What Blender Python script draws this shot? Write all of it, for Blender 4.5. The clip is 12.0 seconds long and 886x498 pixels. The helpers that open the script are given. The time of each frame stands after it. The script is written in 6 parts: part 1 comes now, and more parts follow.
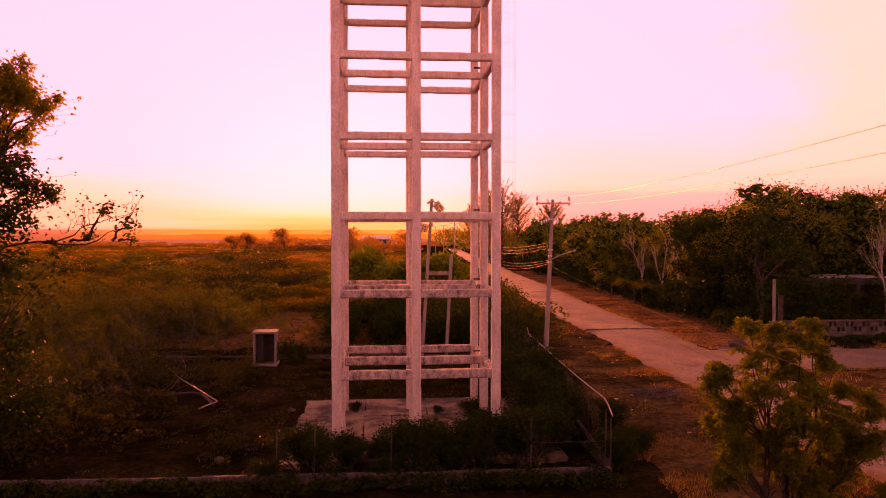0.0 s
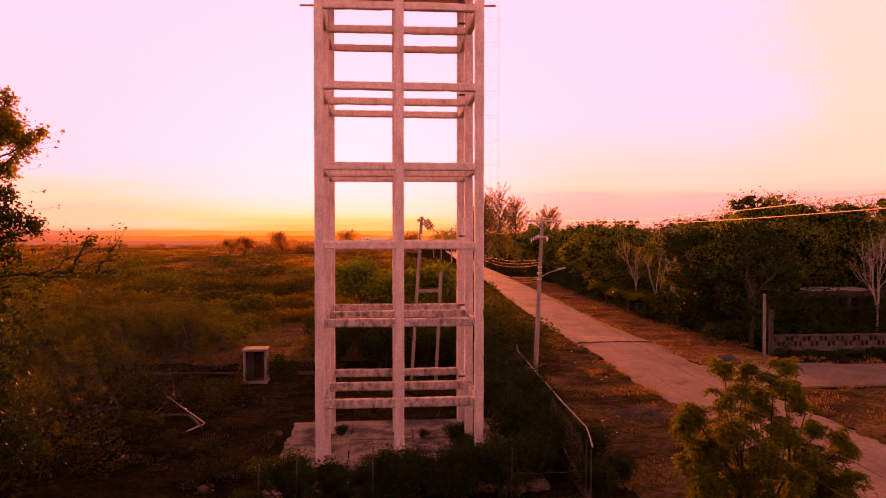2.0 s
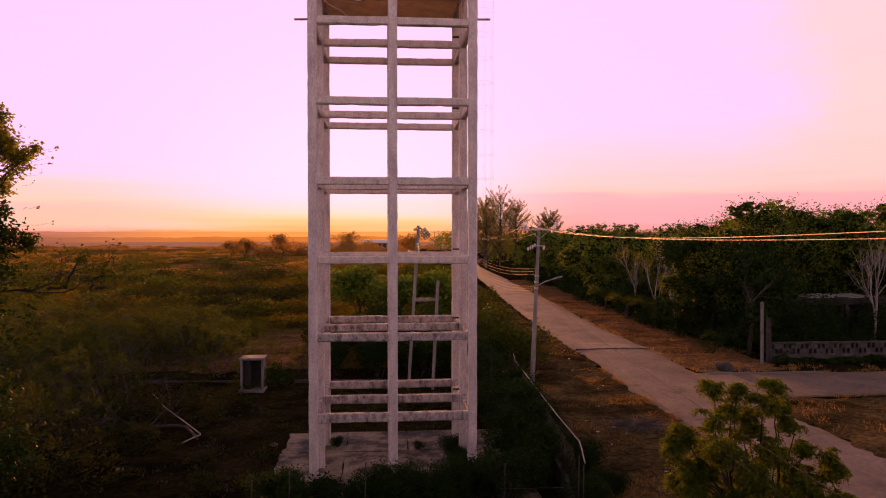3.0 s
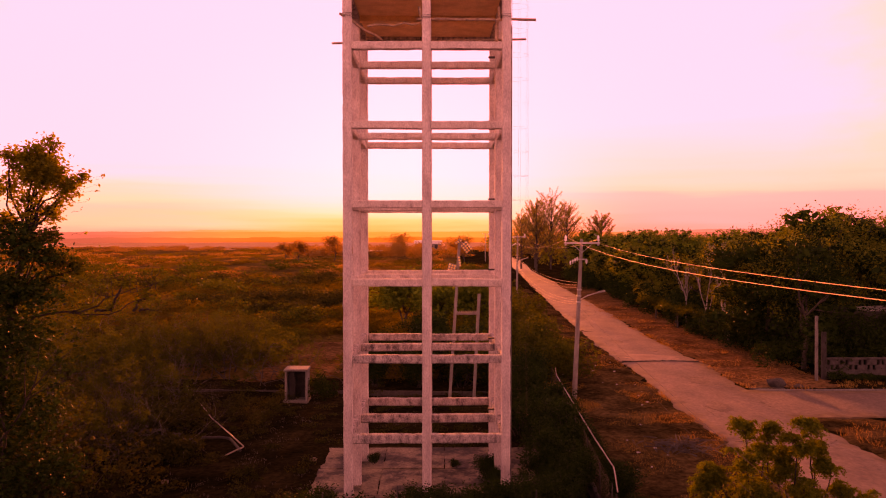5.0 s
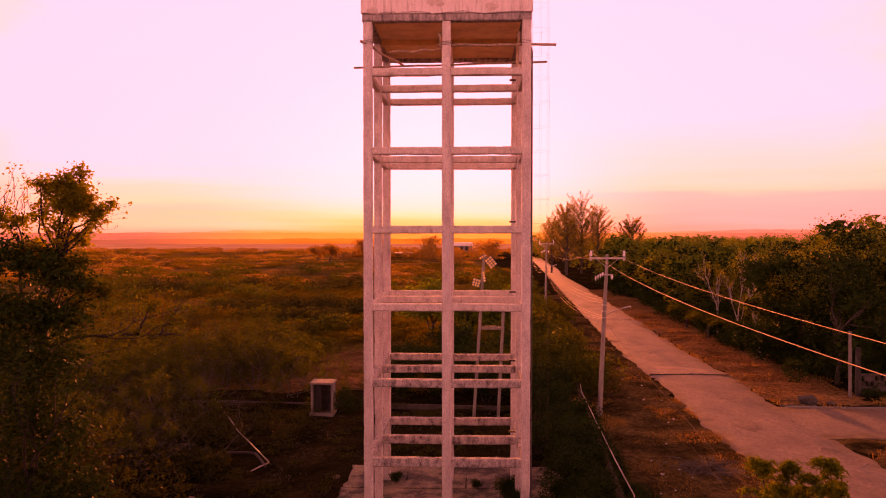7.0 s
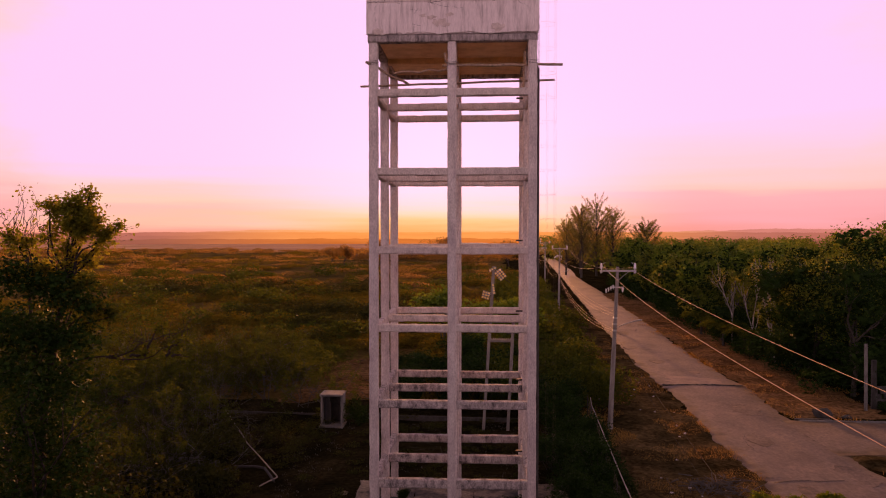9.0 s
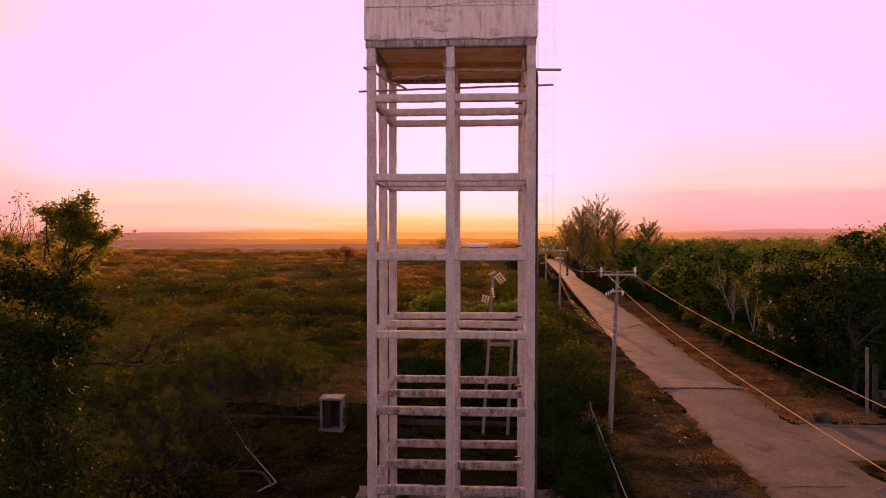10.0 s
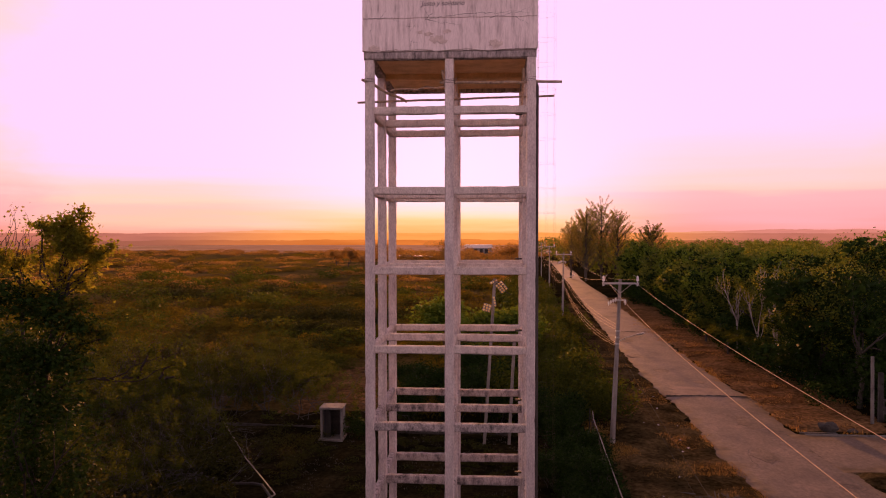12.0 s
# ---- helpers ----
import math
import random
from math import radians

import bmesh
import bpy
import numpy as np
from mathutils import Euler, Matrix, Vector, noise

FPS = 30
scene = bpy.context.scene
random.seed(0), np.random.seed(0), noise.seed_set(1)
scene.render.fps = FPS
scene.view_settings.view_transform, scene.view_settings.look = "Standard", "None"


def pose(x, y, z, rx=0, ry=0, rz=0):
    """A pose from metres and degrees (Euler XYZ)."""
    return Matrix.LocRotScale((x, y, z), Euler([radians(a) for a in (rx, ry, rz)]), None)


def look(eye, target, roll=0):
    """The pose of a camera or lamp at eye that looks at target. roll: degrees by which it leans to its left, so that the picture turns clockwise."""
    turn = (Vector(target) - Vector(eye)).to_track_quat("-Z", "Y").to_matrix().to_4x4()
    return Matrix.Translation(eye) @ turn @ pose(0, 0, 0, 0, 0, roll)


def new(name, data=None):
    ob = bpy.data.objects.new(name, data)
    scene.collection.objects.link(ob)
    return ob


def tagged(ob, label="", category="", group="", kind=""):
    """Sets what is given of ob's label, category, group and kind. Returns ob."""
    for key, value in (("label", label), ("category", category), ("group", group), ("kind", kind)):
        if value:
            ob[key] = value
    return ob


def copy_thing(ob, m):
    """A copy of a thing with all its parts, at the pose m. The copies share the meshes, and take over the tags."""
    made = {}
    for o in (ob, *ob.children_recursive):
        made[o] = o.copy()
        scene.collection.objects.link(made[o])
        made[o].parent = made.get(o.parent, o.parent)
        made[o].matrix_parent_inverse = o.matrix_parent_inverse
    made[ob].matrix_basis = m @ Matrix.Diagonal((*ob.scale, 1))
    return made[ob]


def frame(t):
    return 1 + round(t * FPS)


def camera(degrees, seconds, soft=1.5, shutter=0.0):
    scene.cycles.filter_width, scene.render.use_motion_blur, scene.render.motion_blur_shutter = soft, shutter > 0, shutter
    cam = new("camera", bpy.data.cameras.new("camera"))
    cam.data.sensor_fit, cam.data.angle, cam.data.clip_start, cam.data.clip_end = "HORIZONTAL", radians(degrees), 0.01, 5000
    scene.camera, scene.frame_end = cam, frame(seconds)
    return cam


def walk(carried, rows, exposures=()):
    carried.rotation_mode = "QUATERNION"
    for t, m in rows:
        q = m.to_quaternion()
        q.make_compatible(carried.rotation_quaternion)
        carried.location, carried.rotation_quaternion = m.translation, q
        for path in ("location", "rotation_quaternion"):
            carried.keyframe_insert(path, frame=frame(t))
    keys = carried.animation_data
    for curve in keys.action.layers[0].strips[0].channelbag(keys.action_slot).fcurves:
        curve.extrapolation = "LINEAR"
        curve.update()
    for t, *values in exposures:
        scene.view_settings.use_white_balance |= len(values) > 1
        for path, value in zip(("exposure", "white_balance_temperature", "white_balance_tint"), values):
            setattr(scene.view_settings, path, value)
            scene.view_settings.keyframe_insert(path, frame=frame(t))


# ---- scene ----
cam = camera(63.6, 12.0, soft=1.1)
PATH = [
    (0, (0.089, 0.122, 7.386), (0.26, 2.114, 7.337), 0.0),
    (0.5, (0.196, 0.134, 7.632), (0.371, 2.125, 7.582), 0.0),
    (1, (0.363, 0.101, 7.835), (0.536, 2.093, 7.788), 0.0),
    (1.5, (0.491, 0.027, 8.099), (0.664, 2.019, 8.051), 0.0),
    (2, (0.629, -0.037, 8.349), (0.801, 1.955, 8.301), 0.0),
    (2.5, (0.765, -0.059, 8.594), (0.938, 1.933, 8.546), 0.0),
    (3, (0.904, -0.097, 8.81), (1.071, 1.895, 8.764), 0.0),
    (5, (1.543, -0.168, 9.588), (1.563, 1.831, 9.541), 0.0),
    (5.5, (1.619, -0.19, 9.797), (1.609, 1.809, 9.752), 0.0),
    (6, (1.746, -0.258, 9.997), (1.703, 1.741, 9.953), 0.0),
    (6.5, (1.787, -0.275, 10.249), (1.724, 1.723, 10.201), 0.0),
    (7, (1.935, -0.253, 10.417), (1.867, 1.746, 10.371), 0.0),
    (9, (2.26, -0.157, 11.142), (2.149, 1.839, 11.094), 0.0),
    (9.5, (2.322, -0.105, 11.245), (2.21, 1.892, 11.197), 0.0),
    (10, (2.363, -0.043, 11.347), (2.248, 1.953, 11.299), 0.0),
    (10.5, (2.4, 0.051, 11.446), (2.286, 2.048, 11.399), 0.0),
    (11, (2.415, 0.130, 11.537), (2.301, 2.126, 11.492), 0.0),
    (11.5, (2.451, 0.180, 11.645), (2.331, 2.176, 11.600), 0.0),
    (12, (2.505, 0.25, 11.79), (2.379, 2.246, 11.743), 0.0),
]
GLARE, PLAIN = (0.47, 13300, 124), (0.07, 6650, 38)
EXPOSURES = [(0.0, *GLARE), (2.1, *GLARE), (2.35, 0.02, *PLAIN[1:]), (3.0, *PLAIN), (3.9, *PLAIN), (4.3, *GLARE), (7.8, *GLARE), (8.2, 0.0, *PLAIN[1:]), (9.0, 0.0, *PLAIN[1:]), (10.0, 0.08, *PLAIN[1:]), (12.0, 0.11, *PLAIN[1:])]
walk(cam, [(t, look(eye, target, roll)) for t, eye, target, roll in PATH],
     exposures=EXPOSURES)

# ---- world and sun ----
SUN_BEARING, SUN_ELEVATION = -2.7, 4.2
b, e = radians(SUN_BEARING), radians(SUN_ELEVATION)
TO_SUN = Vector((math.sin(b) * math.cos(e), math.cos(b) * math.cos(e), math.sin(e)))

world = bpy.data.worlds.new("sky")
scene.world = world
world.use_nodes = True
wt = world.node_tree
wt.nodes.clear()


def wn(kind, **props):
    n = wt.nodes.new(kind)
    for k, v in props.items():
        if k == "operation":
            n.operation = v
        elif k == "blend":
            n.blend_type = v
    return n


def ramp_stops(node, stops):
    el = node.color_ramp.elements
    while len(el) > 1:
        el.remove(el[-1])
    el[0].position, el[0].color = stops[0][0], (*stops[0][1], 1)
    for p, c in stops[1:]:
        x = el.new(p)
        x.color = (*c, 1)


out = wt.nodes.new("ShaderNodeOutputWorld")
bg_air = wt.nodes.new("ShaderNodeBackground")
bg_cloud = wt.nodes.new("ShaderNodeBackground")
add = wt.nodes.new("ShaderNodeAddShader")
sky = wt.nodes.new("ShaderNodeTexSky")
sky.sky_type = "NISHITA"
sky.sun_disc = False
sky.sun_elevation = radians(SUN_ELEVATION)
sky.sun_rotation = radians(SUN_BEARING)
sky.dust_density = 3.0
wt.links.new(sky.outputs[0], bg_air.inputs[0])
bg_air.inputs[1].default_value = 0.005
tc = wt.nodes.new("ShaderNodeTexCoord")
sep = wt.nodes.new("ShaderNodeSeparateXYZ")
wt.links.new(tc.outputs["Generated"], sep.inputs[0])
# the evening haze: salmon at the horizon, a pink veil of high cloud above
wob = wt.nodes.new("ShaderNodeTexNoise")
wob.inputs["Scale"].default_value = 3.0
wob.inputs["Detail"].default_value = 7.0
stretch = wt.nodes.new("ShaderNodeVectorMath")
stretch.operation = "MULTIPLY"
stretch.inputs[1].default_value = (1.0, 1.0, 17.0)
wt.links.new(tc.outputs["Generated"], stretch.inputs[0])
wt.links.new(stretch.outputs[0], wob.inputs["Vector"])
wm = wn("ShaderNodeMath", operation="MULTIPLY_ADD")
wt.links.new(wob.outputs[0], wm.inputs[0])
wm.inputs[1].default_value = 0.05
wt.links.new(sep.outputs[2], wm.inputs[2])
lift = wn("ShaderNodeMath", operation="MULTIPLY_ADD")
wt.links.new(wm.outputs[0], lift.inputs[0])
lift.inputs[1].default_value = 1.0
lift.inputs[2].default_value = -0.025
# this ramp's bright band, out of view, is raised to light the tower front
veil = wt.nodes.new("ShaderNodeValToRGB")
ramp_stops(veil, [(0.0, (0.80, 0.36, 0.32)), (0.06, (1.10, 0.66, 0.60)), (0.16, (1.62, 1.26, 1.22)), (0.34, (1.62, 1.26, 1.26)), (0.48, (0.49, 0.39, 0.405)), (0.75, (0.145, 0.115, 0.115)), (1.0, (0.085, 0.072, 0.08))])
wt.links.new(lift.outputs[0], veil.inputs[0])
# the glow round the sun
dot = wn("ShaderNodeVectorMath", operation="DOT_PRODUCT")
nrm = wn("ShaderNodeVectorMath", operation="NORMALIZE")
wt.links.new(tc.outputs["Generated"], nrm.inputs[0])
wt.links.new(nrm.outputs[0], dot.inputs[0])
dot.inputs[1].default_value = TO_SUN
ang = wn("ShaderNodeMath", operation="ARCCOSINE")
wt.links.new(dot.outputs["Value"], ang.inputs[0])


ragged_rim = wn("ShaderNodeMath", operation="MULTIPLY_ADD")
rim_noise = wt.nodes.new("ShaderNodeTexNoise")
rim_noise.inputs["Scale"].default_value = 2.6
rim_noise.inputs["Detail"].default_value = 6.0
rim_noise.inputs["Roughness"].default_value = 0.62
rim_stretch = wn("ShaderNodeVectorMath", operation="MULTIPLY")
rim_stretch.inputs[1].default_value = (1.0, 1.0, 2.6)
wt.links.new(tc.outputs["Generated"], rim_stretch.inputs[0])
wt.links.new(rim_stretch.outputs[0], rim_noise.inputs["Vector"])
wt.links.new(rim_noise.outputs[0], ragged_rim.inputs[0])
ragged_rim.inputs[1].default_value = 0.34
wt.links.new(ang.outputs[0], ragged_rim.inputs[2])


def sun_glow(wide, tight, below, stops, angle=ang):
    """Mixes a ramp over the sky so far, from wide to tight degrees off the sun."""
    near = wt.nodes.new("ShaderNodeMapRange")
    near.interpolation_type = "SMOOTHERSTEP"
    near.inputs["From Min"].default_value = radians(wide)
    near.inputs["From Max"].default_value = radians(tight)
    wt.links.new(angle.outputs[0], near.inputs["Value"])
    ramp = wt.nodes.new("ShaderNodeValToRGB")
    ramp_stops(ramp, stops)
    wt.links.new(lift.outputs[0], ramp.inputs[0])
    mix = wt.nodes.new("ShaderNodeMix")
    mix.data_type = "RGBA"
    wt.links.new(near.outputs[0], mix.inputs["Factor"])
    wt.links.new(below, mix.inputs["A"])
    wt.links.new(ramp.outputs[0], mix.inputs["B"])
    return mix.outputs["Result"]


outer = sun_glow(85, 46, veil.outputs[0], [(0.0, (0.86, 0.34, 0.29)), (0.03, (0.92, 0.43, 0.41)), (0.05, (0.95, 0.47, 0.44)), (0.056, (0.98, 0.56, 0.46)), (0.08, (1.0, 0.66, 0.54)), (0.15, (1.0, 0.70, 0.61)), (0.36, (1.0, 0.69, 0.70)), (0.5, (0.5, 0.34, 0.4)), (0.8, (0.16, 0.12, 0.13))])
front = sun_glow(46, 38, outer, [(0.0, (0.92, 0.37, 0.30)), (0.02, (0.95, 0.44, 0.42)), (0.048, (0.97, 0.485, 0.46)), (0.054, (0.99, 0.60, 0.47)),
                                           (0.064, (1.0, 0.64, 0.53)), (0.10, (1.0, 0.67, 0.72)), (0.15, (1.0, 0.675, 0.92)), (0.36, (1.0, 0.67, 0.94)), (0.5, (0.5, 0.34, 0.4)), (0.8, (0.16, 0.12, 0.13))], ragged_rim)
# west of the sun the low air is clear and golden, east of it a salmon cloud bank stands
gold = sun_glow(46, 38, outer, [(0.0, (0.93, 0.38, 0.22)), (0.010, (0.98, 0.47, 0.33)), (0.018, (1.0, 0.60, 0.38)), (0.030, (1.0, 0.57, 0.45)), (0.042, (1.0, 0.67, 0.46)), (0.052, (1.0, 0.66, 0.55)), (0.062, (1.0, 0.69, 0.68)), (0.085, (1.0, 0.675, 0.90)), (0.36, (1.0, 0.67, 0.94)), (0.5, (0.5, 0.34, 0.4)), (0.8, (0.16, 0.12, 0.13))], ragged_rim)
side = wt.nodes.new("ShaderNodeMapRange")
side.interpolation_type = "SMOOTHSTEP"
side.inputs["From Min"].default_value, side.inputs["From Max"].default_value = 0.02, 0.16
wt.links.new(sep.outputs[0], side.inputs["Value"])
both = wt.nodes.new("ShaderNodeMix")
both.data_type = "RGBA"
wt.links.new(side.outputs[0], both.inputs["Factor"])
wt.links.new(gold, both.inputs["A"])
wt.links.new(front, both.inputs["B"])
fire = sun_glow(22, 4, both.outputs["Result"], [(0.0, (1.0, 0.47, 0.14)), (0.012, (1.02, 0.62, 0.27)), (0.028, (1.02, 0.71, 0.50)), (0.045, (1.02, 0.70, 0.80)), (0.08, (1.02, 0.69, 0.94)), (0.4, (1.0, 0.67, 0.94)), (0.7, (0.3, 0.22, 0.26))])
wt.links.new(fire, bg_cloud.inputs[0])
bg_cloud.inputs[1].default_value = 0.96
wt.links.new(bg_air.outputs[0], add.inputs[0])
wt.links.new(bg_cloud.outputs[0], add.inputs[1])
wt.links.new(add.outputs[0], out.inputs[0])

sun = new("sun", bpy.data.lights.new("sun", "SUN"))
sun.data.energy = 5.0
sun.data.angle = radians(0.6)
sun.data.color = (1.0, 0.43, 0.11)
sun.matrix_world = look((0, 60, 30), Vector((0, 60, 30)) - TO_SUN)

# ---- materials ----
def material(name, stops, scale=2.0, rough=0.9, bump=0.3, bump_scale=30.0, metal=0.0, fine=(0.85, 1.12), stretch=(1, 1, 1), detail=6.0, leaf=0.0, island=False, glint=None):
    """A surface of two scales: stops colour a broad noise, a fine noise darkens and lightens it and lifts the relief."""
    m = bpy.data.materials.new(name)
    m.use_nodes = True
    nt = m.node_tree
    nt.nodes.clear()
    o = nt.nodes.new("ShaderNodeOutputMaterial")
    p = nt.nodes.new("ShaderNodeBsdfPrincipled")
    p.inputs["Roughness"].default_value = rough
    p.inputs["Metallic"].default_value = metal
    if rough > 0.94:
        p.inputs["Specular IOR Level"].default_value = 0.0
    g = nt.nodes.new("ShaderNodeNewGeometry")
    mp = nt.nodes.new("ShaderNodeMapping")
    mp.inputs["Scale"].default_value = stretch
    nt.links.new(g.outputs["Position"], mp.inputs["Vector"])
    n1 = nt.nodes.new("ShaderNodeTexNoise")
    n1.inputs["Scale"].default_value = scale
    n1.inputs["Detail"].default_value = detail
    n1.inputs["Roughness"].default_value = 0.65
    nt.links.new(mp.outputs[0], n1.inputs["Vector"])
    r = nt.nodes.new("ShaderNodeValToRGB")
    ramp_stops(r, stops)
    source = n1.outputs[0]
    if island:
        mx = nt.nodes.new("ShaderNodeMath")
        mx.operation = "MULTIPLY_ADD"
        nt.links.new(g.outputs["Random Per Island"], mx.inputs[0])
        mx.inputs[1].default_value = 0.5
        h = nt.nodes.new("ShaderNodeMath")
        h.operation = "MULTIPLY"
        h.inputs[1].default_value = 0.5
        nt.links.new(n1.outputs[0], h.inputs[0])
        nt.links.new(h.outputs[0], mx.inputs[2])
        source = mx.outputs[0]
    nt.links.new(source, r.inputs[0])
    n2 = nt.nodes.new("ShaderNodeTexNoise")
    n2.inputs["Scale"].default_value = bump_scale
    n2.inputs["Detail"].default_value = 4.0
    nt.links.new(mp.outputs[0], n2.inputs["Vector"])
    f = nt.nodes.new("ShaderNodeMapRange")
    f.inputs["From Min"].default_value, f.inputs["From Max"].default_value = 0.3, 0.7
    f.inputs["To Min"].default_value, f.inputs["To Max"].default_value = fine
    nt.links.new(n2.outputs[0], f.inputs["Value"])
    mul = nt.nodes.new("ShaderNodeVectorMath")
    mul.operation = "SCALE"
    nt.links.new(r.outputs[0], mul.inputs[0])
    nt.links.new(f.outputs[0], mul.inputs["Scale"])
    nt.links.new(mul.outputs[0], p.inputs["Base Color"])
    if bump:
        bp = nt.nodes.new("ShaderNodeBump")
        bp.inputs["Strength"].default_value = bump
        bp.inputs["Distance"].default_value = 0.03
        nt.links.new(n2.outputs[0], bp.inputs["Height"])
        nt.links.new(bp.outputs[0], p.inputs["Normal"])
    if leaf:
        p.inputs["Specular IOR Level"].default_value = 0.03
        t = nt.nodes.new("ShaderNodeBsdfTranslucent")
        w = nt.nodes.new("ShaderNodeVectorMath")
        w.operation = "MULTIPLY"
        w.inputs[1].default_value = (1.7, 1.35, 0.5)
        nt.links.new(mul.outputs[0], w.inputs[0])
        nt.links.new(w.outputs[0], t.inputs[0])
        mix = nt.nodes.new("ShaderNodeMixShader")
        mix.inputs[0].default_value = leaf
        nt.links.new(p.outputs[0], mix.inputs[1])
        nt.links.new(t.outputs[0], mix.inputs[2])
        nt.links.new(mix.outputs[0], o.inputs[0])
    else:
        nt.links.new(p.outputs[0], o.inputs[0])
    return m


CONCRETE = material("weathered concrete", [(0.28, (0.36, 0.30, 0.29)), (0.40, (0.52, 0.44, 0.43)), (0.55, (0.6368, 0.5490, 0.5249)), (0.72, (0.7254, 0.6536, 0.6273))], scale=1.8, bump=0.4, bump_scale=20, stretch=(1.6, 1.6, 0.6), fine=(0.72, 1.13), detail=10)
BEAM_CONCRETE = material("stained beam concrete", [(0.34, (0.10, 0.088, 0.088)), (0.44, (0.30, 0.255, 0.25)), (0.56, (0.50, 0.43, 0.41)), (0.75, (0.63, 0.57, 0.545))], scale=2.0, bump=0.5, bump_scale=16, stretch=(2.2, 2.2, 1.3), fine=(0.62, 1.14), detail=10)
# upper beams: fewer stains, and the sky's glare lightened into the colour
UPPER_CONCRETE = material("glare-lightened beam concrete", [(0.30, (0.36, 0.29, 0.26)), (0.42, (0.55, 0.46, 0.42)), (0.58, (0.66, 0.565, 0.52)), (0.75, (0.72, 0.64, 0.60))], scale=2.0, bump=0.4, bump_scale=16, stretch=(1.8, 1.8, 1.2), fine=(0.76, 1.10), detail=9)
PLASTER = material("streaked whitewash", [(0.28, (0.34, 0.275, 0.265)), (0.39, (0.63, 0.54, 0.53)), (0.50, (0.80, 0.70, 0.69)), (0.75, (0.86, 0.77, 0.76))], scale=2.2, bump=0.35, bump_scale=14, stretch=(4.0, 4.0, 0.45), fine=(0.84, 1.06), detail=9)
# grey concrete with the dimness of the near foreground put into its colour
DIM_CONCRETE = material("dimmed concrete", [(0.30, (0.016, 0.015, 0.014)), (0.50, (0.060, 0.054, 0.052)), (0.70, (0.15, 0.138, 0.132))], scale=4.5, bump=0.6, bump_scale=30, stretch=(1.5, 1.5, 0.6))
# warm light bounced off the ground is painted into the soffit colour
SOFFIT = material("soffit concrete with bounce glow", [(0.3, (0.5800, 0.4000, 0.2200)), (0.6, (0.8200, 0.6000, 0.3400)), (0.8, (0.8600, 0.6600, 0.4200))], scale=1.6, bump=0.4, bump_scale=24)
SLAB = material("cracked slab concrete", [(0.38, (0.018, 0.016, 0.009)), (0.46, (0.075, 0.060, 0.036)), (0.53, (0.20, 0.158, 0.098)), (0.72, (0.34, 0.27, 0.17))], scale=0.8, bump=0.5, bump_scale=9, fine=(0.55, 1.15), detail=10)
WHITE = material("limewash", [(0.3, (0.0902, 0.0823, 0.0770)), (0.5, (0.1644, 0.1566, 0.1485)), (0.75, (0.1963, 0.1884, 0.1804))], scale=3.0, bump=0.3, bump_scale=30, stretch=(1, 1, 0.5))


def road_material(name, stops, axis, centre, slope, start, half):
    """Grainy worn paving; loose soil spreads in from both edges in an uneven line."""
    m = material(name, stops, scale=0.35, rough=0.74, bump=0.5, bump_scale=7.0, stretch=(1, 0.7, 1), detail=12, fine=(0.70, 1.22))
    nt = m.node_tree
    p = next(n for n in nt.nodes if n.type == "BSDF_PRINCIPLED")
    base = p.inputs["Base Color"].links[0].from_socket

    def calc(op, a, b=None, c=None):
        n = nt.nodes.new("ShaderNodeMath")
        n.operation = op
        for k, v in enumerate((a, b, c)):
            if v is None:
                continue
            if isinstance(v, (int, float)):
                n.inputs[k].default_value = v
            else:
                nt.links.new(v, n.inputs[k])
        return n.outputs[0]
    g = nt.nodes.new("ShaderNodeNewGeometry")
    s = nt.nodes.new("ShaderNodeSeparateXYZ")
    nt.links.new(g.outputs["Position"], s.inputs[0])
    across, along = (s.outputs[0], s.outputs[1]) if axis == 0 else (s.outputs[1], s.outputs[0])
    mid = calc("MULTIPLY_ADD", calc("MAXIMUM", calc("SUBTRACT", along, start), 0.0), slope, centre)
    off = calc("DIVIDE", calc("ABSOLUTE", calc("SUBTRACT", across, mid)), half)
    n1 = nt.nodes.new("ShaderNodeTexNoise")
    n1.inputs["Scale"].default_value, n1.inputs["Detail"].default_value, n1.inputs["Roughness"].default_value = 0.55, 10.0, 0.7
    nt.links.new(g.outputs["Position"], n1.inputs["Vector"])
    edge = calc("MULTIPLY_ADD", n1.outputs[0], 1.1, calc("SUBTRACT", off, 0.55))
    mr = nt.nodes.new("ShaderNodeMapRange")
    mr.interpolation_type = "SMOOTHSTEP"
    mr.inputs["From Min"].default_value, mr.inputs["From Max"].default_value = 0.66, 1.02
    nt.links.new(edge, mr.inputs["Value"])
    n2 = nt.nodes.new("ShaderNodeTexNoise")
    n2.inputs["Scale"].default_value, n2.inputs["Detail"].default_value = 1.4, 10.0
    nt.links.new(g.outputs["Position"], n2.inputs["Vector"])
    soil = nt.nodes.new("ShaderNodeValToRGB")
    ramp_stops(soil, [(0.3, (0.070, 0.043, 0.019)), (0.5, (0.145, 0.090, 0.041)), (0.7, (0.225, 0.148, 0.074))])
    nt.links.new(n2.outputs[0], soil.inputs[0])
    mix = nt.nodes.new("ShaderNodeMix")
    mix.data_type = "RGBA"
    nt.links.new(mr.outputs[0], mix.inputs["Factor"])
    nt.links.new(base, mix.inputs["A"])
    nt.links.new(soil.outputs[0], mix.inputs["B"])
    nt.links.new(mix.outputs["Result"], p.inputs["Base Color"])
    return m


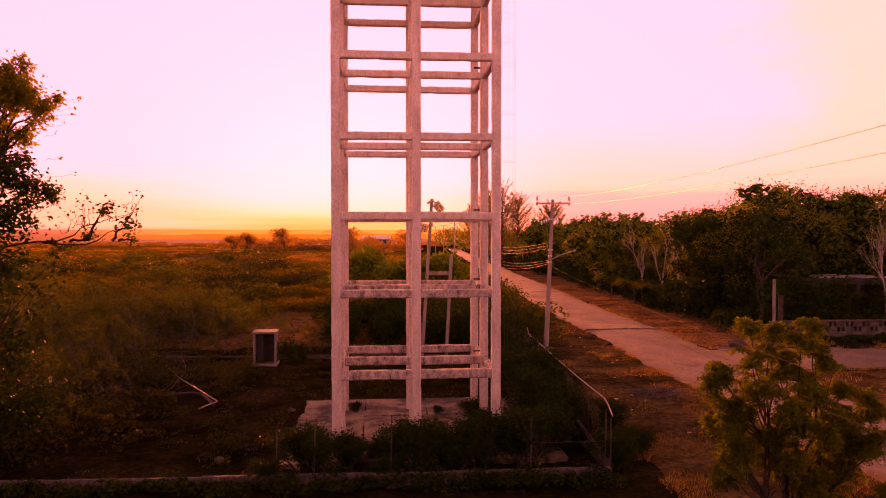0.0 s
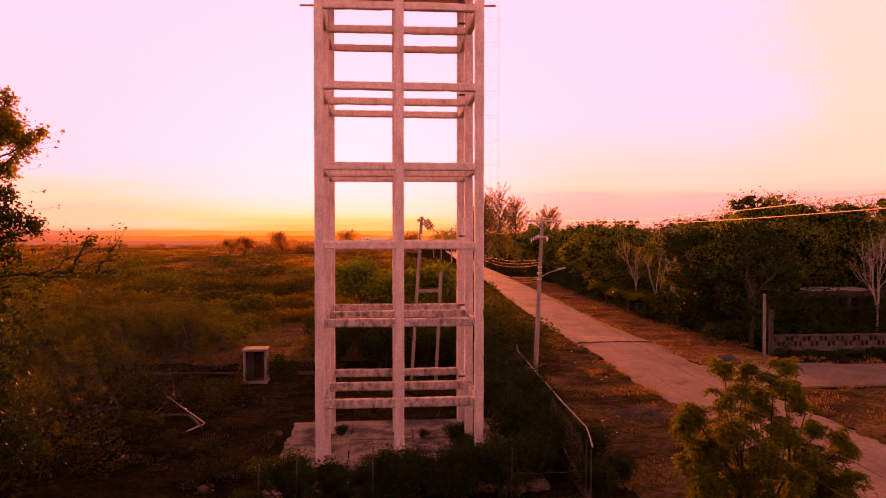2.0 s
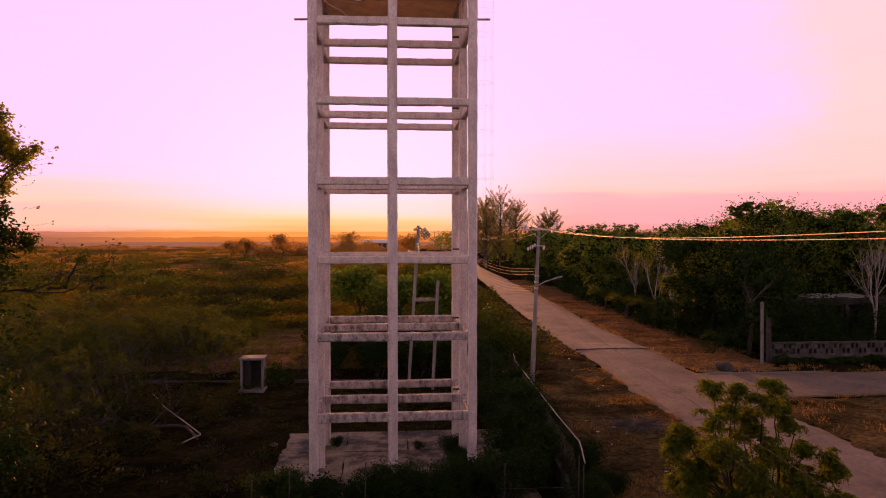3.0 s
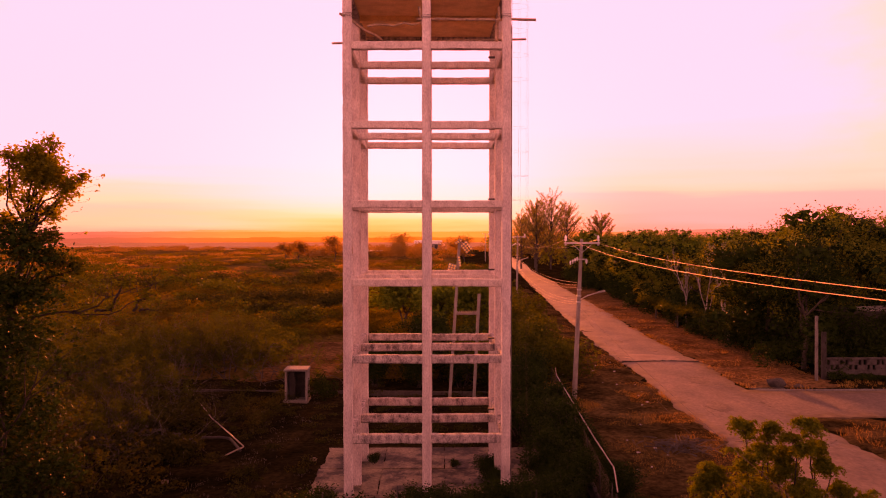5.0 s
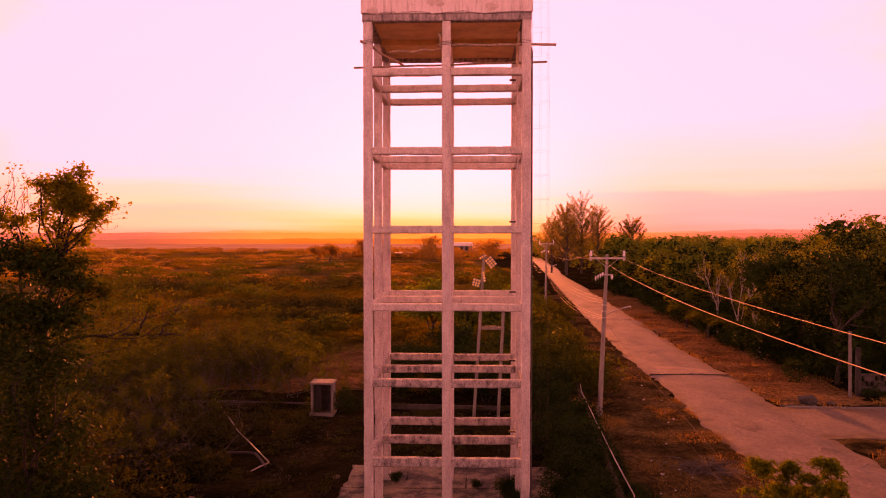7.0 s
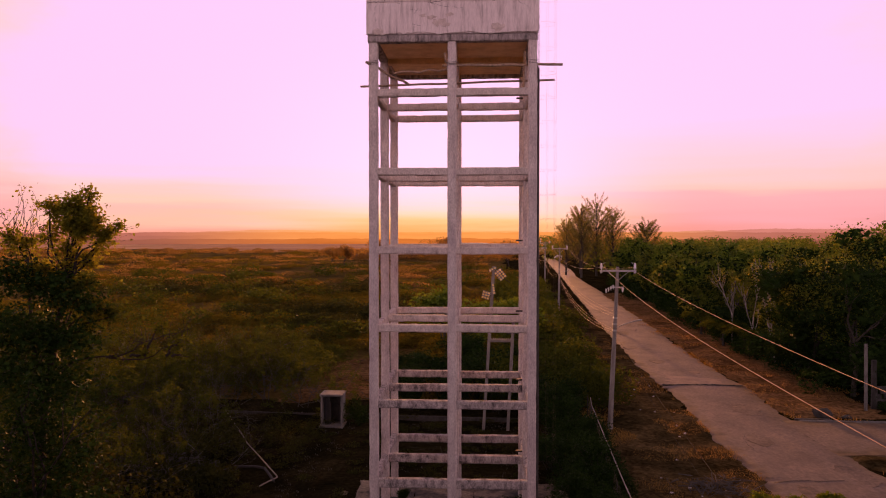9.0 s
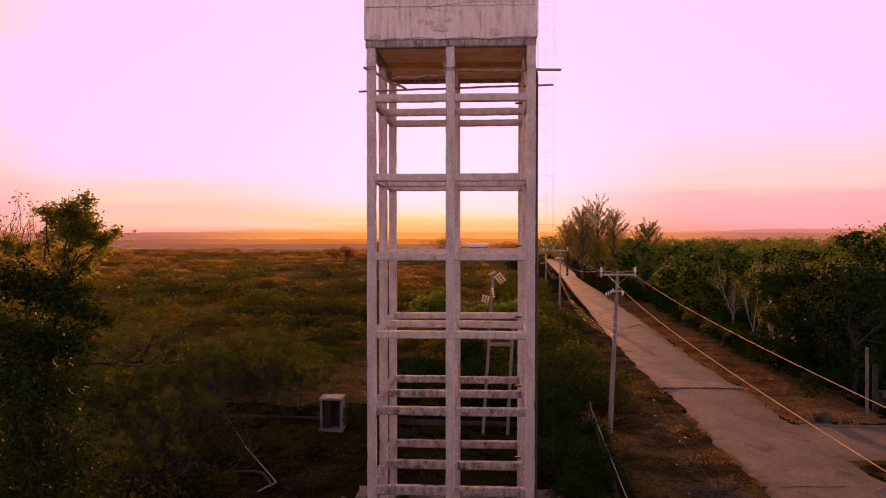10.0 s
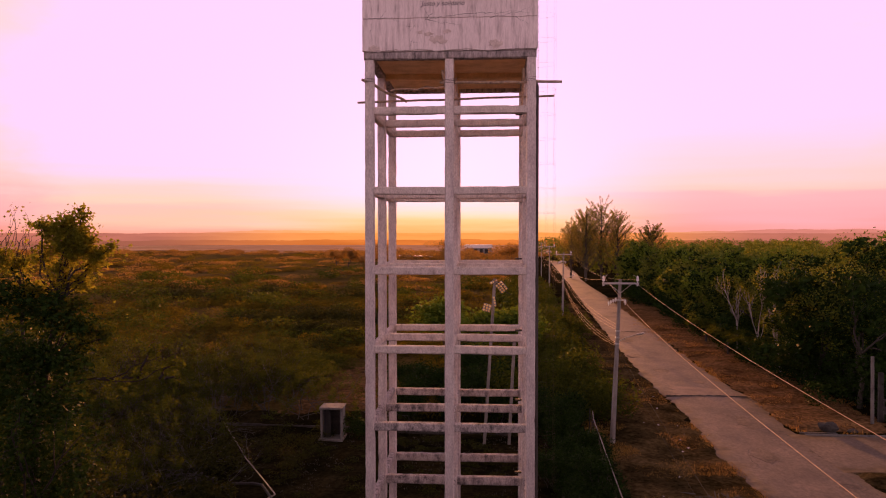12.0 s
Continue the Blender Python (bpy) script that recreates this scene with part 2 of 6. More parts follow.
ASPHALT = [(0.30, (0.080, 0.054, 0.040)), (0.44, (0.150, 0.104, 0.076)), (0.58, (0.205, 0.142, 0.102)), (0.78, (0.265, 0.186, 0.132))]
ROAD = road_material("worn asphalt", ASPHALT, 0, 17.7, 0.016, 34, 2.95)
SIDE_ROAD = road_material("worn side road asphalt", ASPHALT, 1, 39.45, 0.0, 0, 3.0)
ROAD_SLAB = road_material("concrete road", [(0.30, (0.085, 0.058, 0.044)), (0.45, (0.160, 0.112, 0.084)), (0.7, (0.235, 0.168, 0.124))], 0, 18.0, 0.043, 57, 3.0)
TAR_PATCH = material("old repair", ASPHALT, scale=0.6, rough=0.85, bump=0.5, bump_scale=7.0, detail=12, fine=(0.6, 1.3))
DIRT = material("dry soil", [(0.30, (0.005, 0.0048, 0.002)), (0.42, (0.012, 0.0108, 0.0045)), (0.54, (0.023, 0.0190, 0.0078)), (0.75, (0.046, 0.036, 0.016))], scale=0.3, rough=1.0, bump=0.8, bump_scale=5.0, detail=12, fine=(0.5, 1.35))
VERGE = material("verge soil", [(0.26, (0.0473, 0.0279, 0.0120)), (0.42, (0.1154, 0.0659, 0.0283)), (0.56, (0.1890, 0.1079, 0.0463)), (0.75, (0.2730, 0.1648, 0.0748))], scale=0.28, rough=1.0, bump=0.8, bump_scale=4.0, detail=12, fine=(0.45, 1.5))
# olive weedy soil, darkened to carry the long evening shadows
NEAR_VERGE = material("weedy verge with shade", [(0.30, (0.014, 0.012, 0.005)), (0.42, (0.044, 0.032, 0.013)), (0.54, (0.092, 0.063, 0.026)), (0.75, (0.170, 0.114, 0.048))], scale=0.34, rough=1.0, bump=0.9, bump_scale=5.0, detail=12, fine=(0.45, 1.45))
PLAIN_GRASS = material("olive dry pasture", [(0.26, (0.0419, 0.0336, 0.0107)), (0.42, (0.0944, 0.0696, 0.0216)), (0.56, (0.1522, 0.1008, 0.0302)), (0.75, (0.2359, 0.1392, 0.0475))], scale=0.07, rough=1.0, bump=0.8, bump_scale=3.0, detail=12, fine=(0.55, 1.3))
PALE = material("salt flat", [(0.3, (0.50, 0.28, 0.15)), (0.7, (0.72, 0.42, 0.24))], scale=0.02, rough=1.0, bump=0.0)
BARK = material("grey bark", [(0.3, (0.0193, 0.0154, 0.0121)), (0.6, (0.0550, 0.0468, 0.0385)), (0.8, (0.0935, 0.0825, 0.0715))], scale=9, bump=0.5, bump_scale=40, stretch=(1, 1, 0.3))
PALE_BARK = material("bleached bark", [(0.3, (0.16, 0.14, 0.12)), (0.6, (0.33, 0.30, 0.27)), (0.8, (0.42, 0.39, 0.36))], scale=9, bump=0.4, bump_scale=40, stretch=(1, 1, 0.3))
STICK = material("rough pole wood", [(0.3, (0.1547, 0.1105, 0.0884)), (0.6, (0.4420, 0.3315, 0.2431)), (0.8, (0.6188, 0.4862, 0.3757))], scale=12, bump=0.4, bump_scale=50)
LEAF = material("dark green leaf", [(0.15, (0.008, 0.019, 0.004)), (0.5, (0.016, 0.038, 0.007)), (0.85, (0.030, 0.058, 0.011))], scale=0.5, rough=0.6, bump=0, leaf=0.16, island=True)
LEAF_LIGHT = material("light green leaf", [(0.15, (0.0448, 0.0859, 0.0118)), (0.5, (0.0897, 0.1478, 0.0190)), (0.85, (0.1570, 0.2142, 0.0332))], scale=0.5, rough=0.6, bump=0, leaf=0.38, island=True)
LEAF_OLIVE = material("olive scrub leaf", [(0.15, (0.058, 0.058, 0.010)), (0.5, (0.085, 0.080, 0.013)), (0.85, (0.120, 0.104, 0.018))], scale=0.08, rough=0.8, bump=0, leaf=0.58, island=True)
LEAF_RUST = material("dull brown scrub leaf", [(0.15, (0.050, 0.044, 0.014)), (0.5, (0.076, 0.062, 0.019)), (0.85, (0.108, 0.082, 0.027))], scale=0.08, rough=0.8, bump=0, leaf=0.60, island=True)
# leaf colour raised: the low sun's glow is painted into it
LEAF_GLOW = material("leaf with evening glow", [(0.15, (0.10, 0.13, 0.024)), (0.5, (0.16, 0.19, 0.036)), (0.85, (0.22, 0.225, 0.050))], scale=0.6, rough=0.7, bump=0, leaf=0.8, island=True)
NEEDLE = material("casuarina needle", [(0.15, (0.0998, 0.1082, 0.0263)), (0.5, (0.1995, 0.1844, 0.0482)), (0.85, (0.3160, 0.2703, 0.0745))], scale=0.5, rough=0.8, bump=0, leaf=0.55, island=True)
LEAF_WOOD = material("mid green wood leaf", [(0.15, (0.046, 0.076, 0.015)), (0.5, (0.104, 0.146, 0.026)), (0.85, (0.190, 0.220, 0.040))], scale=0.22, rough=0.7, bump=0, leaf=0.42, island=True)
DARK_BARK = material("dark bark", [(0.3, (0.010, 0.008, 0.006)), (0.6, (0.024, 0.019, 0.015)), (0.8, (0.045, 0.036, 0.030))], scale=9, bump=0.5, bump_scale=40, stretch=(1, 1, 0.3))
LEAF_THORN = material("dull thorn leaf", [(0.15, (0.018, 0.024, 0.006)), (0.5, (0.035, 0.042, 0.010)), (0.85, (0.062, 0.064, 0.017))], scale=0.3, rough=0.7, bump=0, leaf=0.25, island=True)
LEAF_YOUNG = material("young green leaf", [(0.15, (0.028, 0.044, 0.006)), (0.5, (0.050, 0.070, 0.010)), (0.85, (0.085, 0.105, 0.016))], scale=0.5, rough=0.6, bump=0, leaf=0.40, island=True)
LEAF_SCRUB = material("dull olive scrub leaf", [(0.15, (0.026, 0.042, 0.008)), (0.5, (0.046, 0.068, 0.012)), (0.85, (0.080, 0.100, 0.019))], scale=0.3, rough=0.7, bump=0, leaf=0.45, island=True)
LEAF_FEATHER = material("feathery young leaf", [(0.15, (0.046, 0.080, 0.010)), (0.5, (0.090, 0.130, 0.016)), (0.85, (0.150, 0.185, 0.026))], scale=0.5, rough=0.6, bump=0, leaf=0.46, island=True)
# distance haze is put into this leaf colour, paler and more tan
LEAF_FAR = material("far leaf with haze tint", [(0.15, (0.19, 0.128, 0.054)), (0.5, (0.225, 0.152, 0.064)), (0.85, (0.265, 0.178, 0.076))], scale=0.05, rough=0.8, bump=0, leaf=0.66, island=True)
APRON = material("worn road apron", [(0.3, (0.20, 0.135, 0.105)), (0.55, (0.30, 0.21, 0.165)), (0.75, (0.36, 0.26, 0.21))], scale=0.9, rough=0.85, bump=0.4, bump_scale=9, detail=9)
TANK_EDGE = material("streaked edge concrete", [(0.34, (0.10, 0.088, 0.085)), (0.46, (0.28, 0.24, 0.235)), (0.58, (0.46, 0.40, 0.385)), (0.74, (0.60, 0.53, 0.50))], scale=3.2, bump=0.5, bump_scale=26, stretch=(2.0, 2.0, 0.5), fine=(0.7, 1.12))
STRAW = material("dry grass", [(0.15, (0.1633, 0.0986, 0.0298)), (0.5, (0.2971, 0.1866, 0.0600)), (0.85, (0.4604, 0.3137, 0.1153))], scale=0.5, rough=0.9, bump=0, leaf=0.35, island=True)
TWIG = material("grey brush", [(0.2, (0.030, 0.028, 0.025)), (0.6, (0.085, 0.078, 0.070)), (0.85, (0.17, 0.158, 0.145))], scale=3, rough=0.9, bump=0, island=True)
POLE = material("spun concrete pole", [(0.3, (0.1540, 0.1400, 0.1260)), (0.55, (0.2380, 0.2170, 0.2030)), (0.8, (0.2940, 0.2730, 0.2590))], scale=4, bump=0.3, bump_scale=40, stretch=(1, 1, 0.3))
# the sunset's gold on the wires is put into the base colour
WIRE = material("sunset-tinted wire", [(0.3, (0.50, 0.33, 0.19)), (0.7, (0.64, 0.46, 0.28))], scale=2, rough=0.55, bump=0, metal=0.9)
CABLE = material("black cable", [(0.3, (0.015, 0.015, 0.015)), (0.7, (0.04, 0.038, 0.036))], scale=2, rough=0.9, bump=0)
IRON = material("rusty iron", [(0.3, (0.05, 0.03, 0.022)), (0.5, (0.12, 0.075, 0.05)), (0.75, (0.20, 0.14, 0.11))], scale=8, rough=0.7, bump=0.2, bump_scale=60, metal=0.3)
STEEL = material("galvanised steel", [(0.3, (0.30, 0.29, 0.28)), (0.7, (0.48, 0.47, 0.46))], scale=8, rough=0.45, bump=0, metal=0.7)
PORCELAIN = material("glazed porcelain", [(0.3, (0.55, 0.53, 0.51)), (0.7, (0.75, 0.73, 0.71))], scale=5, rough=0.2, bump=0)
PVC = material("chalky white pipe", [(0.3, (0.1806, 0.1294, 0.0955)), (0.55, (0.3010, 0.2372, 0.1850)), (0.8, (0.3440, 0.2767, 0.2208))], scale=5, rough=0.5, bump=0.1)
RUBBER = material("dark hose", [(0.3, (0.02, 0.018, 0.016)), (0.7, (0.06, 0.05, 0.045))], scale=5, rough=0.7, bump=0.1)
# pale house paint, with deep tree shade darkened into its colour
HOUSE = material("peeling house paint", [(0.3, (0.008, 0.007, 0.006)), (0.46, (0.020, 0.018, 0.016)), (0.60, (0.042, 0.040, 0.037)), (0.8, (0.060, 0.057, 0.054))], scale=1.2, bump=0.3, bump_scale=20, stretch=(1, 1, 0.6))
# the same tree shade is put into the block colour
BLOCK = material("stained block with shade", [(0.34, (0.012, 0.011, 0.010)), (0.5, (0.050, 0.046, 0.043)), (0.75, (0.105, 0.097, 0.093))], scale=1.6, bump=0.4, bump_scale=20)
TIN = material("sheet roofing", [(0.3, (0.30, 0.29, 0.29)), (0.7, (0.55, 0.54, 0.54))], scale=1, rough=0.4, bump=0.1, metal=0.5)
STONE = material("limestone", [(0.3, (0.0288, 0.0252, 0.0216)), (0.6, (0.0612, 0.0558, 0.0504)), (0.8, (0.0828, 0.0774, 0.0720))], scale=4, bump=0.6, bump_scale=18)
PATCH = material("brown render scar", [(0.3, (0.46, 0.37, 0.33)), (0.7, (0.72, 0.61, 0.57))], scale=6, bump=0.3)
LITTER = material("litter paper", [(0.3, (0.4000, 0.3840, 0.3680)), (0.7, (0.6000, 0.5840, 0.5680))], scale=9, rough=0.6, bump=0.1)
RED_PAINT = material("faded red paint", [(0.3, (0.20, 0.03, 0.03)), (0.6, (0.36, 0.06, 0.06)), (0.8, (0.42, 0.12, 0.12))], scale=8, bump=0.1)
GREY_PAINT = material("faded grey paint", [(0.3, (0.08, 0.08, 0.09)), (0.7, (0.16, 0.15, 0.16))], scale=8, bump=0.1)
# plaster colour with the darkness of an interior painted in
DARK = material("interior plaster with shade", [(0.3, (0.0105, 0.0098, 0.0091)), (0.7, (0.0315, 0.0280, 0.0262))], scale=3, bump=0.2)
LAMP_GLASS = material("clear lamp lens", [(0.3, (0.70, 0.66, 0.56)), (0.7, (0.86, 0.82, 0.70))], scale=9, rough=0.12, bump=0, leaf=0.6)


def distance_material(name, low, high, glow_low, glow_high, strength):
    """Far hills through evening air: haze and sunward glow are painted in as emission."""
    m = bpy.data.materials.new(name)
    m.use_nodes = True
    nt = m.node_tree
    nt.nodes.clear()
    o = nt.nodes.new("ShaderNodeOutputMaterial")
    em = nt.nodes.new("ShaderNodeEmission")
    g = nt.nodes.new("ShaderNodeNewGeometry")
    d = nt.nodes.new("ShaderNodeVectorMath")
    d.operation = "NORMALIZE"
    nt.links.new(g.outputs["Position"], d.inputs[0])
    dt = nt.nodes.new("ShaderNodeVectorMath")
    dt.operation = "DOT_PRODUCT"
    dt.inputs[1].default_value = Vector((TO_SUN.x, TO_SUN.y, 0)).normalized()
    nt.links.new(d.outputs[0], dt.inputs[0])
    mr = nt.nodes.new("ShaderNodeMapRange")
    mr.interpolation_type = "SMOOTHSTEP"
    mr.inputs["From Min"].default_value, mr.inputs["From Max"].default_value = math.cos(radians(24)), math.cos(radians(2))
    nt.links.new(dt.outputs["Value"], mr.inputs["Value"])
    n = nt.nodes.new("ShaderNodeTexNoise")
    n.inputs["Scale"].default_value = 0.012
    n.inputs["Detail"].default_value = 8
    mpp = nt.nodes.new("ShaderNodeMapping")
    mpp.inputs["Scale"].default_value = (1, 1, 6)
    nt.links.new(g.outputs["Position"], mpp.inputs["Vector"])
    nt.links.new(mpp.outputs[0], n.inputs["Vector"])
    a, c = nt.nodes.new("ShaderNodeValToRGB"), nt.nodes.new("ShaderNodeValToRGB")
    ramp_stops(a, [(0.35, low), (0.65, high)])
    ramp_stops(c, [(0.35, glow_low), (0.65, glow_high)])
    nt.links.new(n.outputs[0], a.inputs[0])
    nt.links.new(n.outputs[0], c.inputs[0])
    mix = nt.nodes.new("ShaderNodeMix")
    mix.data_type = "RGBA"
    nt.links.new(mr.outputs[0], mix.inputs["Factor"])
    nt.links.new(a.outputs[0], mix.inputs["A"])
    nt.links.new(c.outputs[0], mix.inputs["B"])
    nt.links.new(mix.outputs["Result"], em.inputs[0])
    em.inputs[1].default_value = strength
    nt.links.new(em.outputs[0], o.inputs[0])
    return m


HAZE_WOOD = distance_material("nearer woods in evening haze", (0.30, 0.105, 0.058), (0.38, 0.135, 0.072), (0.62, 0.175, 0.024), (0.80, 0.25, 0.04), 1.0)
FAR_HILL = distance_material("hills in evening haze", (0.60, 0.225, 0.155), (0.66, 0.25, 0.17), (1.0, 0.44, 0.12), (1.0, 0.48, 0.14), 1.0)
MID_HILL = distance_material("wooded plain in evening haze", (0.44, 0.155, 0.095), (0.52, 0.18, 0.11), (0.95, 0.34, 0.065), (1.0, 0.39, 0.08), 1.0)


# ---- building helpers ----
def link_mesh(name, verts, faces, mat, parent=None, label="", smooth=False):
    me = bpy.data.meshes.new(name)
    verts = np.asarray(verts, dtype=np.float32)
    if isinstance(faces, np.ndarray):
        k = faces.shape[1]
        me.vertices.add(len(verts))
        me.vertices.foreach_set("co", verts.ravel())
        me.loops.add(faces.size)
        me.loops.foreach_set("vertex_index", faces.ravel().astype(np.int32))
        me.polygons.add(len(faces))
        me.polygons.foreach_set("loop_start", np.arange(0, faces.size, k, dtype=np.int32))
        me.update(calc_edges=True)
    else:
        me.from_pydata(verts.tolist(), [], faces)
    me.materials.append(mat)
    if smooth:
        me.polygons.foreach_set("use_smooth", [True] * len(me.polygons))
    ob = new(name, me)
    if parent is not None:
        ob.parent = parent
    if label:
        ob["label"] = label
    return ob


def part(name, bm, mat, parent=None, label=""):
    me = bpy.data.meshes.new(name)
    bm.to_mesh(me)
    bm.free()
    me.materials.append(mat)
    ob = new(name, me)
    if parent is not None:
        ob.parent = parent
    if label:
        ob["label"] = label
    return ob


def thing(name, at=(0, 0, 0), label="", category="", group="", kind="", turn=0.0):
    ob = new(name)
    ob.empty_display_size = 0.2
    ob.matrix_world = pose(*at, 0, 0, turn)
    return tagged(ob, label, category, group, kind)


def box_bm(lo, hi, bevel=0.01):
    bm = bmesh.new()
    bmesh.ops.create_cube(bm, size=1.0)
    for v in bm.verts:
        v.co = Vector([lo[i] + (v.co[i] + 0.5) * (hi[i] - lo[i]) for i in range(3)])
    if bevel:
        bmesh.ops.bevel(bm, geom=list(bm.edges), offset=bevel, segments=1, affect="EDGES")
    return bm


def worn_bar(a, b, w, h, rng, rough=0.012, seg=0.22, chamfer=0.035):
    """A cast bar from a to b, w wide and h high, with chamfered, chipped edges."""
    a, b = np.array(a, float), np.array(b, float)
    d = b - a
    n = max(3, int(np.linalg.norm(d) / seg))
    d /= np.linalg.norm(d)
    up = np.array((0, 0, 1.0)) if abs(d[2]) < 0.9 else np.array((0, 1.0, 0))
    s = np.cross(d, up)
    s /= np.linalg.norm(s)
    u = np.cross(s, d)
    c = chamfer
    ring = [(-w / 2 + c, -h / 2), (w / 2 - c, -h / 2), (w / 2, -h / 2 + c), (w / 2, h / 2 - c), (w / 2 - c, h / 2), (-w / 2 + c, h / 2), (-w / 2, h / 2 - c), (-w / 2, -h / 2 + c)]
    verts, faces = [], []
    for i in range(n + 1):
        p = a + (b - a) * i / n
        for x, y in ring:
            k = 1 - (rng.random() ** 10) * 0.12
            verts.append(p + s * (x * k + rng.normal(0, rough * 0.16)) + u * (y * k + rng.normal(0, rough * 0.16)))
    for i in range(n):
        for j in range(8):
            q = (j + 1) % 8
            faces.append((i * 8 + j, i * 8 + q, i * 8 + 8 + q, i * 8 + 8 + j))
    faces.append(tuple(range(7, -1, -1)))
    faces.append(tuple(n * 8 + j for j in range(8)))
    return verts, faces


def tube_arrays(paths, sides=5):
    """Tapered tubes along polylines: a list of (points, radii)."""
    V, F, base = [], [], 0
    for pts, rad in paths:
        pts = np.asarray(pts, float)
        rad = np.broadcast_to(np.asarray(rad, float), (len(pts),))
        d = np.gradient(pts, axis=0)
        d /= np.linalg.norm(d, axis=1)[:, None] + 1e-9
        ref = np.where(np.abs(d[:, 2:3]) < 0.9, np.array([[0, 0, 1.0]]), np.array([[0, 1.0, 0]]))
        s = np.cross(d, ref)
        s /= np.linalg.norm(s, axis=1)[:, None] + 1e-9
        u = np.cross(s, d)
        a = np.linspace(0, 2 * np.pi, sides, endpoint=False)
        ring = pts[:, None] + rad[:, None, None] * (np.cos(a)[None, :, None] * s[:, None] + np.sin(a)[None, :, None] * u[:, None])
        V.append(ring.reshape(-1, 3))
        n = len(pts)
        i, j = np.meshgrid(np.arange(n - 1), np.arange(sides), indexing="ij")
        q = (j + 1) % sides
        F.append(np.stack((base + i * sides + j, base + i * sides + q, base + (i + 1) * sides + q, base + (i + 1) * sides + j), -1).reshape(-1, 4))
        base += n * sides
    return np.concatenate(V), np.concatenate(F)


def tube(name, pts, radius, mat, parent=None, label="", sides=8):
    v, f = tube_arrays([(pts, radius)], sides)
    n = len(pts)
    faces = [tuple(x) for x in f.tolist()] + [tuple(range(sides - 1, -1, -1)), tuple((n - 1) * sides + k for k in range(sides))]
    return link_mesh(name, v, faces, mat, parent, label, smooth=False)


def leaf_arrays(rng, centres, length, width, droop=0.3, flat=0.5):
    """One rhombic, slightly folded leaf at each centre."""
    n = len(centres)
    u = rng.normal(size=(n, 3))
    u[:, 2] = u[:, 2] * flat - droop
    u /= np.linalg.norm(u, axis=1)[:, None]
    w = rng.normal(size=(n, 3))
    v = np.cross(u, w)
    v /= np.linalg.norm(v, axis=1)[:, None] + 1e-9
    k = rng.uniform(0.6, 1.35, (n, 1))
    L, W = u * length * k / 2, v * width * k / 2
    V = np.stack((centres - L, centres + W, centres + L, centres - W), 1).reshape(-1, 3)
    F = np.arange(4 * n).reshape(n, 4)
    return V, F


def grow(rng, start, direction, length, radius, level, top, tubes, tips, spread=0.7, wander=0.16, lift=0.08, kids=(3, 4), shrink=0.68):
    d = np.array(direction, float)
    d /= np.linalg.norm(d)
    n = 5
    pts, p = [np.array(start, float)], np.array(start, float)
    for i in range(n):
        d = d + rng.normal(0, wander, 3) + np.array((0, 0, lift))
        d /= np.linalg.norm(d)
        p = p + d * length / n
        pts.append(p.copy())
    tubes.append((np.array(pts), np.linspace(radius, radius * (0.5 if level < top else 0.2), n + 1)))
    if level == top:
        tips.extend((pts[-1], pts[3]))
        return
    for k in range(rng.integers(kids[0], kids[1] + 1)):
        f = rng.uniform(0.4, 1.0) if k else 1.0
        i = f * n
        q = pts[int(i)] if int(i) >= n else pts[int(i)] + (pts[int(i) + 1] - pts[int(i)]) * (i - int(i))
        side = rng.normal(size=3)
        side -= d * side.dot(d)
        side /= np.linalg.norm(side)
        a = spread * rng.uniform(0.6, 1.25)
        grow(rng, q, d * math.cos(a) + side * math.sin(a), length * shrink * rng.uniform(0.8, 1.2), radius * (0.5 if level == 0 else 0.55) * (1.1 - 0.3 * f + 0.1), level + 1, top, tubes, tips, spread, wander, lift, kids, shrink)


def plant(name, rng, stems, top, leaves, sigma, leaf, bark, mat, label, category, group="", spread=0.7, wander=0.16, lift=0.08, kids=(3, 4), shrink=0.68, droop=0.3, sides=5, bare=0.0, centre=None, stem_name="trunk", leaf_name="crown", fill=None):
    """A tree or shrub: stems (start, direction, length, radius) that branch, and a crown of single leaves about the twig ends."""
    ob = thing(name, label=label, category=category, group=group)
    tubes, tips = [], []
    for s, d, l, r in stems:
        grow(rng, s, d, l, r, 0, top, tubes, tips, spread, wander, lift, kids, shrink)
    v, f = tube_arrays(tubes, sides)
    link_mesh(stem_name, v, f, bark, ob, smooth=True)
    tips = np.array(tips)
    if bare:
        tips = tips[rng.random(len(tips)) > bare]
    if leaves:
        n = max(1, leaves // len(tips))
        c = np.repeat(tips, n, 0)
        if fill is not None:
            c = np.concatenate((c, fill))
        c = c + rng.normal(0, 1, c.shape) * np.array(sigma) * rng.uniform(0.3, 1.0, (len(c), 1))
        c[:, 2] = np.maximum(c[:, 2], 0.05)
        v, f = leaf_arrays(rng, c, *leaf, droop=droop)
        link_mesh(leaf_name, v, f, mat, ob)
    return ob


# ---- ground, roads ----
RNG = np.random.default_rng(7)


def ground_height(x, y):
    h = 0.10 * np.sin(x * 0.31 + 1.7) * np.sin(y * 0.27) + 0.05 * np.sin(x * 1.1) * np.sin(y * 0.93 + 0.4)
    far = np.clip((np.hypot(x, y - 30) - 60) / 120, 0, 1)
    h = h + far * 0.7 * np.sin(x * 0.043 + 0.6) * np.sin(y * 0.037 + 2.0)
    on_road = np.clip(1 - np.abs(x - (17.6 + np.maximum(y - 34, 0) * 0.026)) / 6.0, 0, 1)
    side = np.where((x > 17) & (y > 33) & (y < 47), 1.0, 0.0)
    k = np.clip(1 - 2.2 * np.maximum(on_road, side), 0, 1)
    return h * k - 0.05


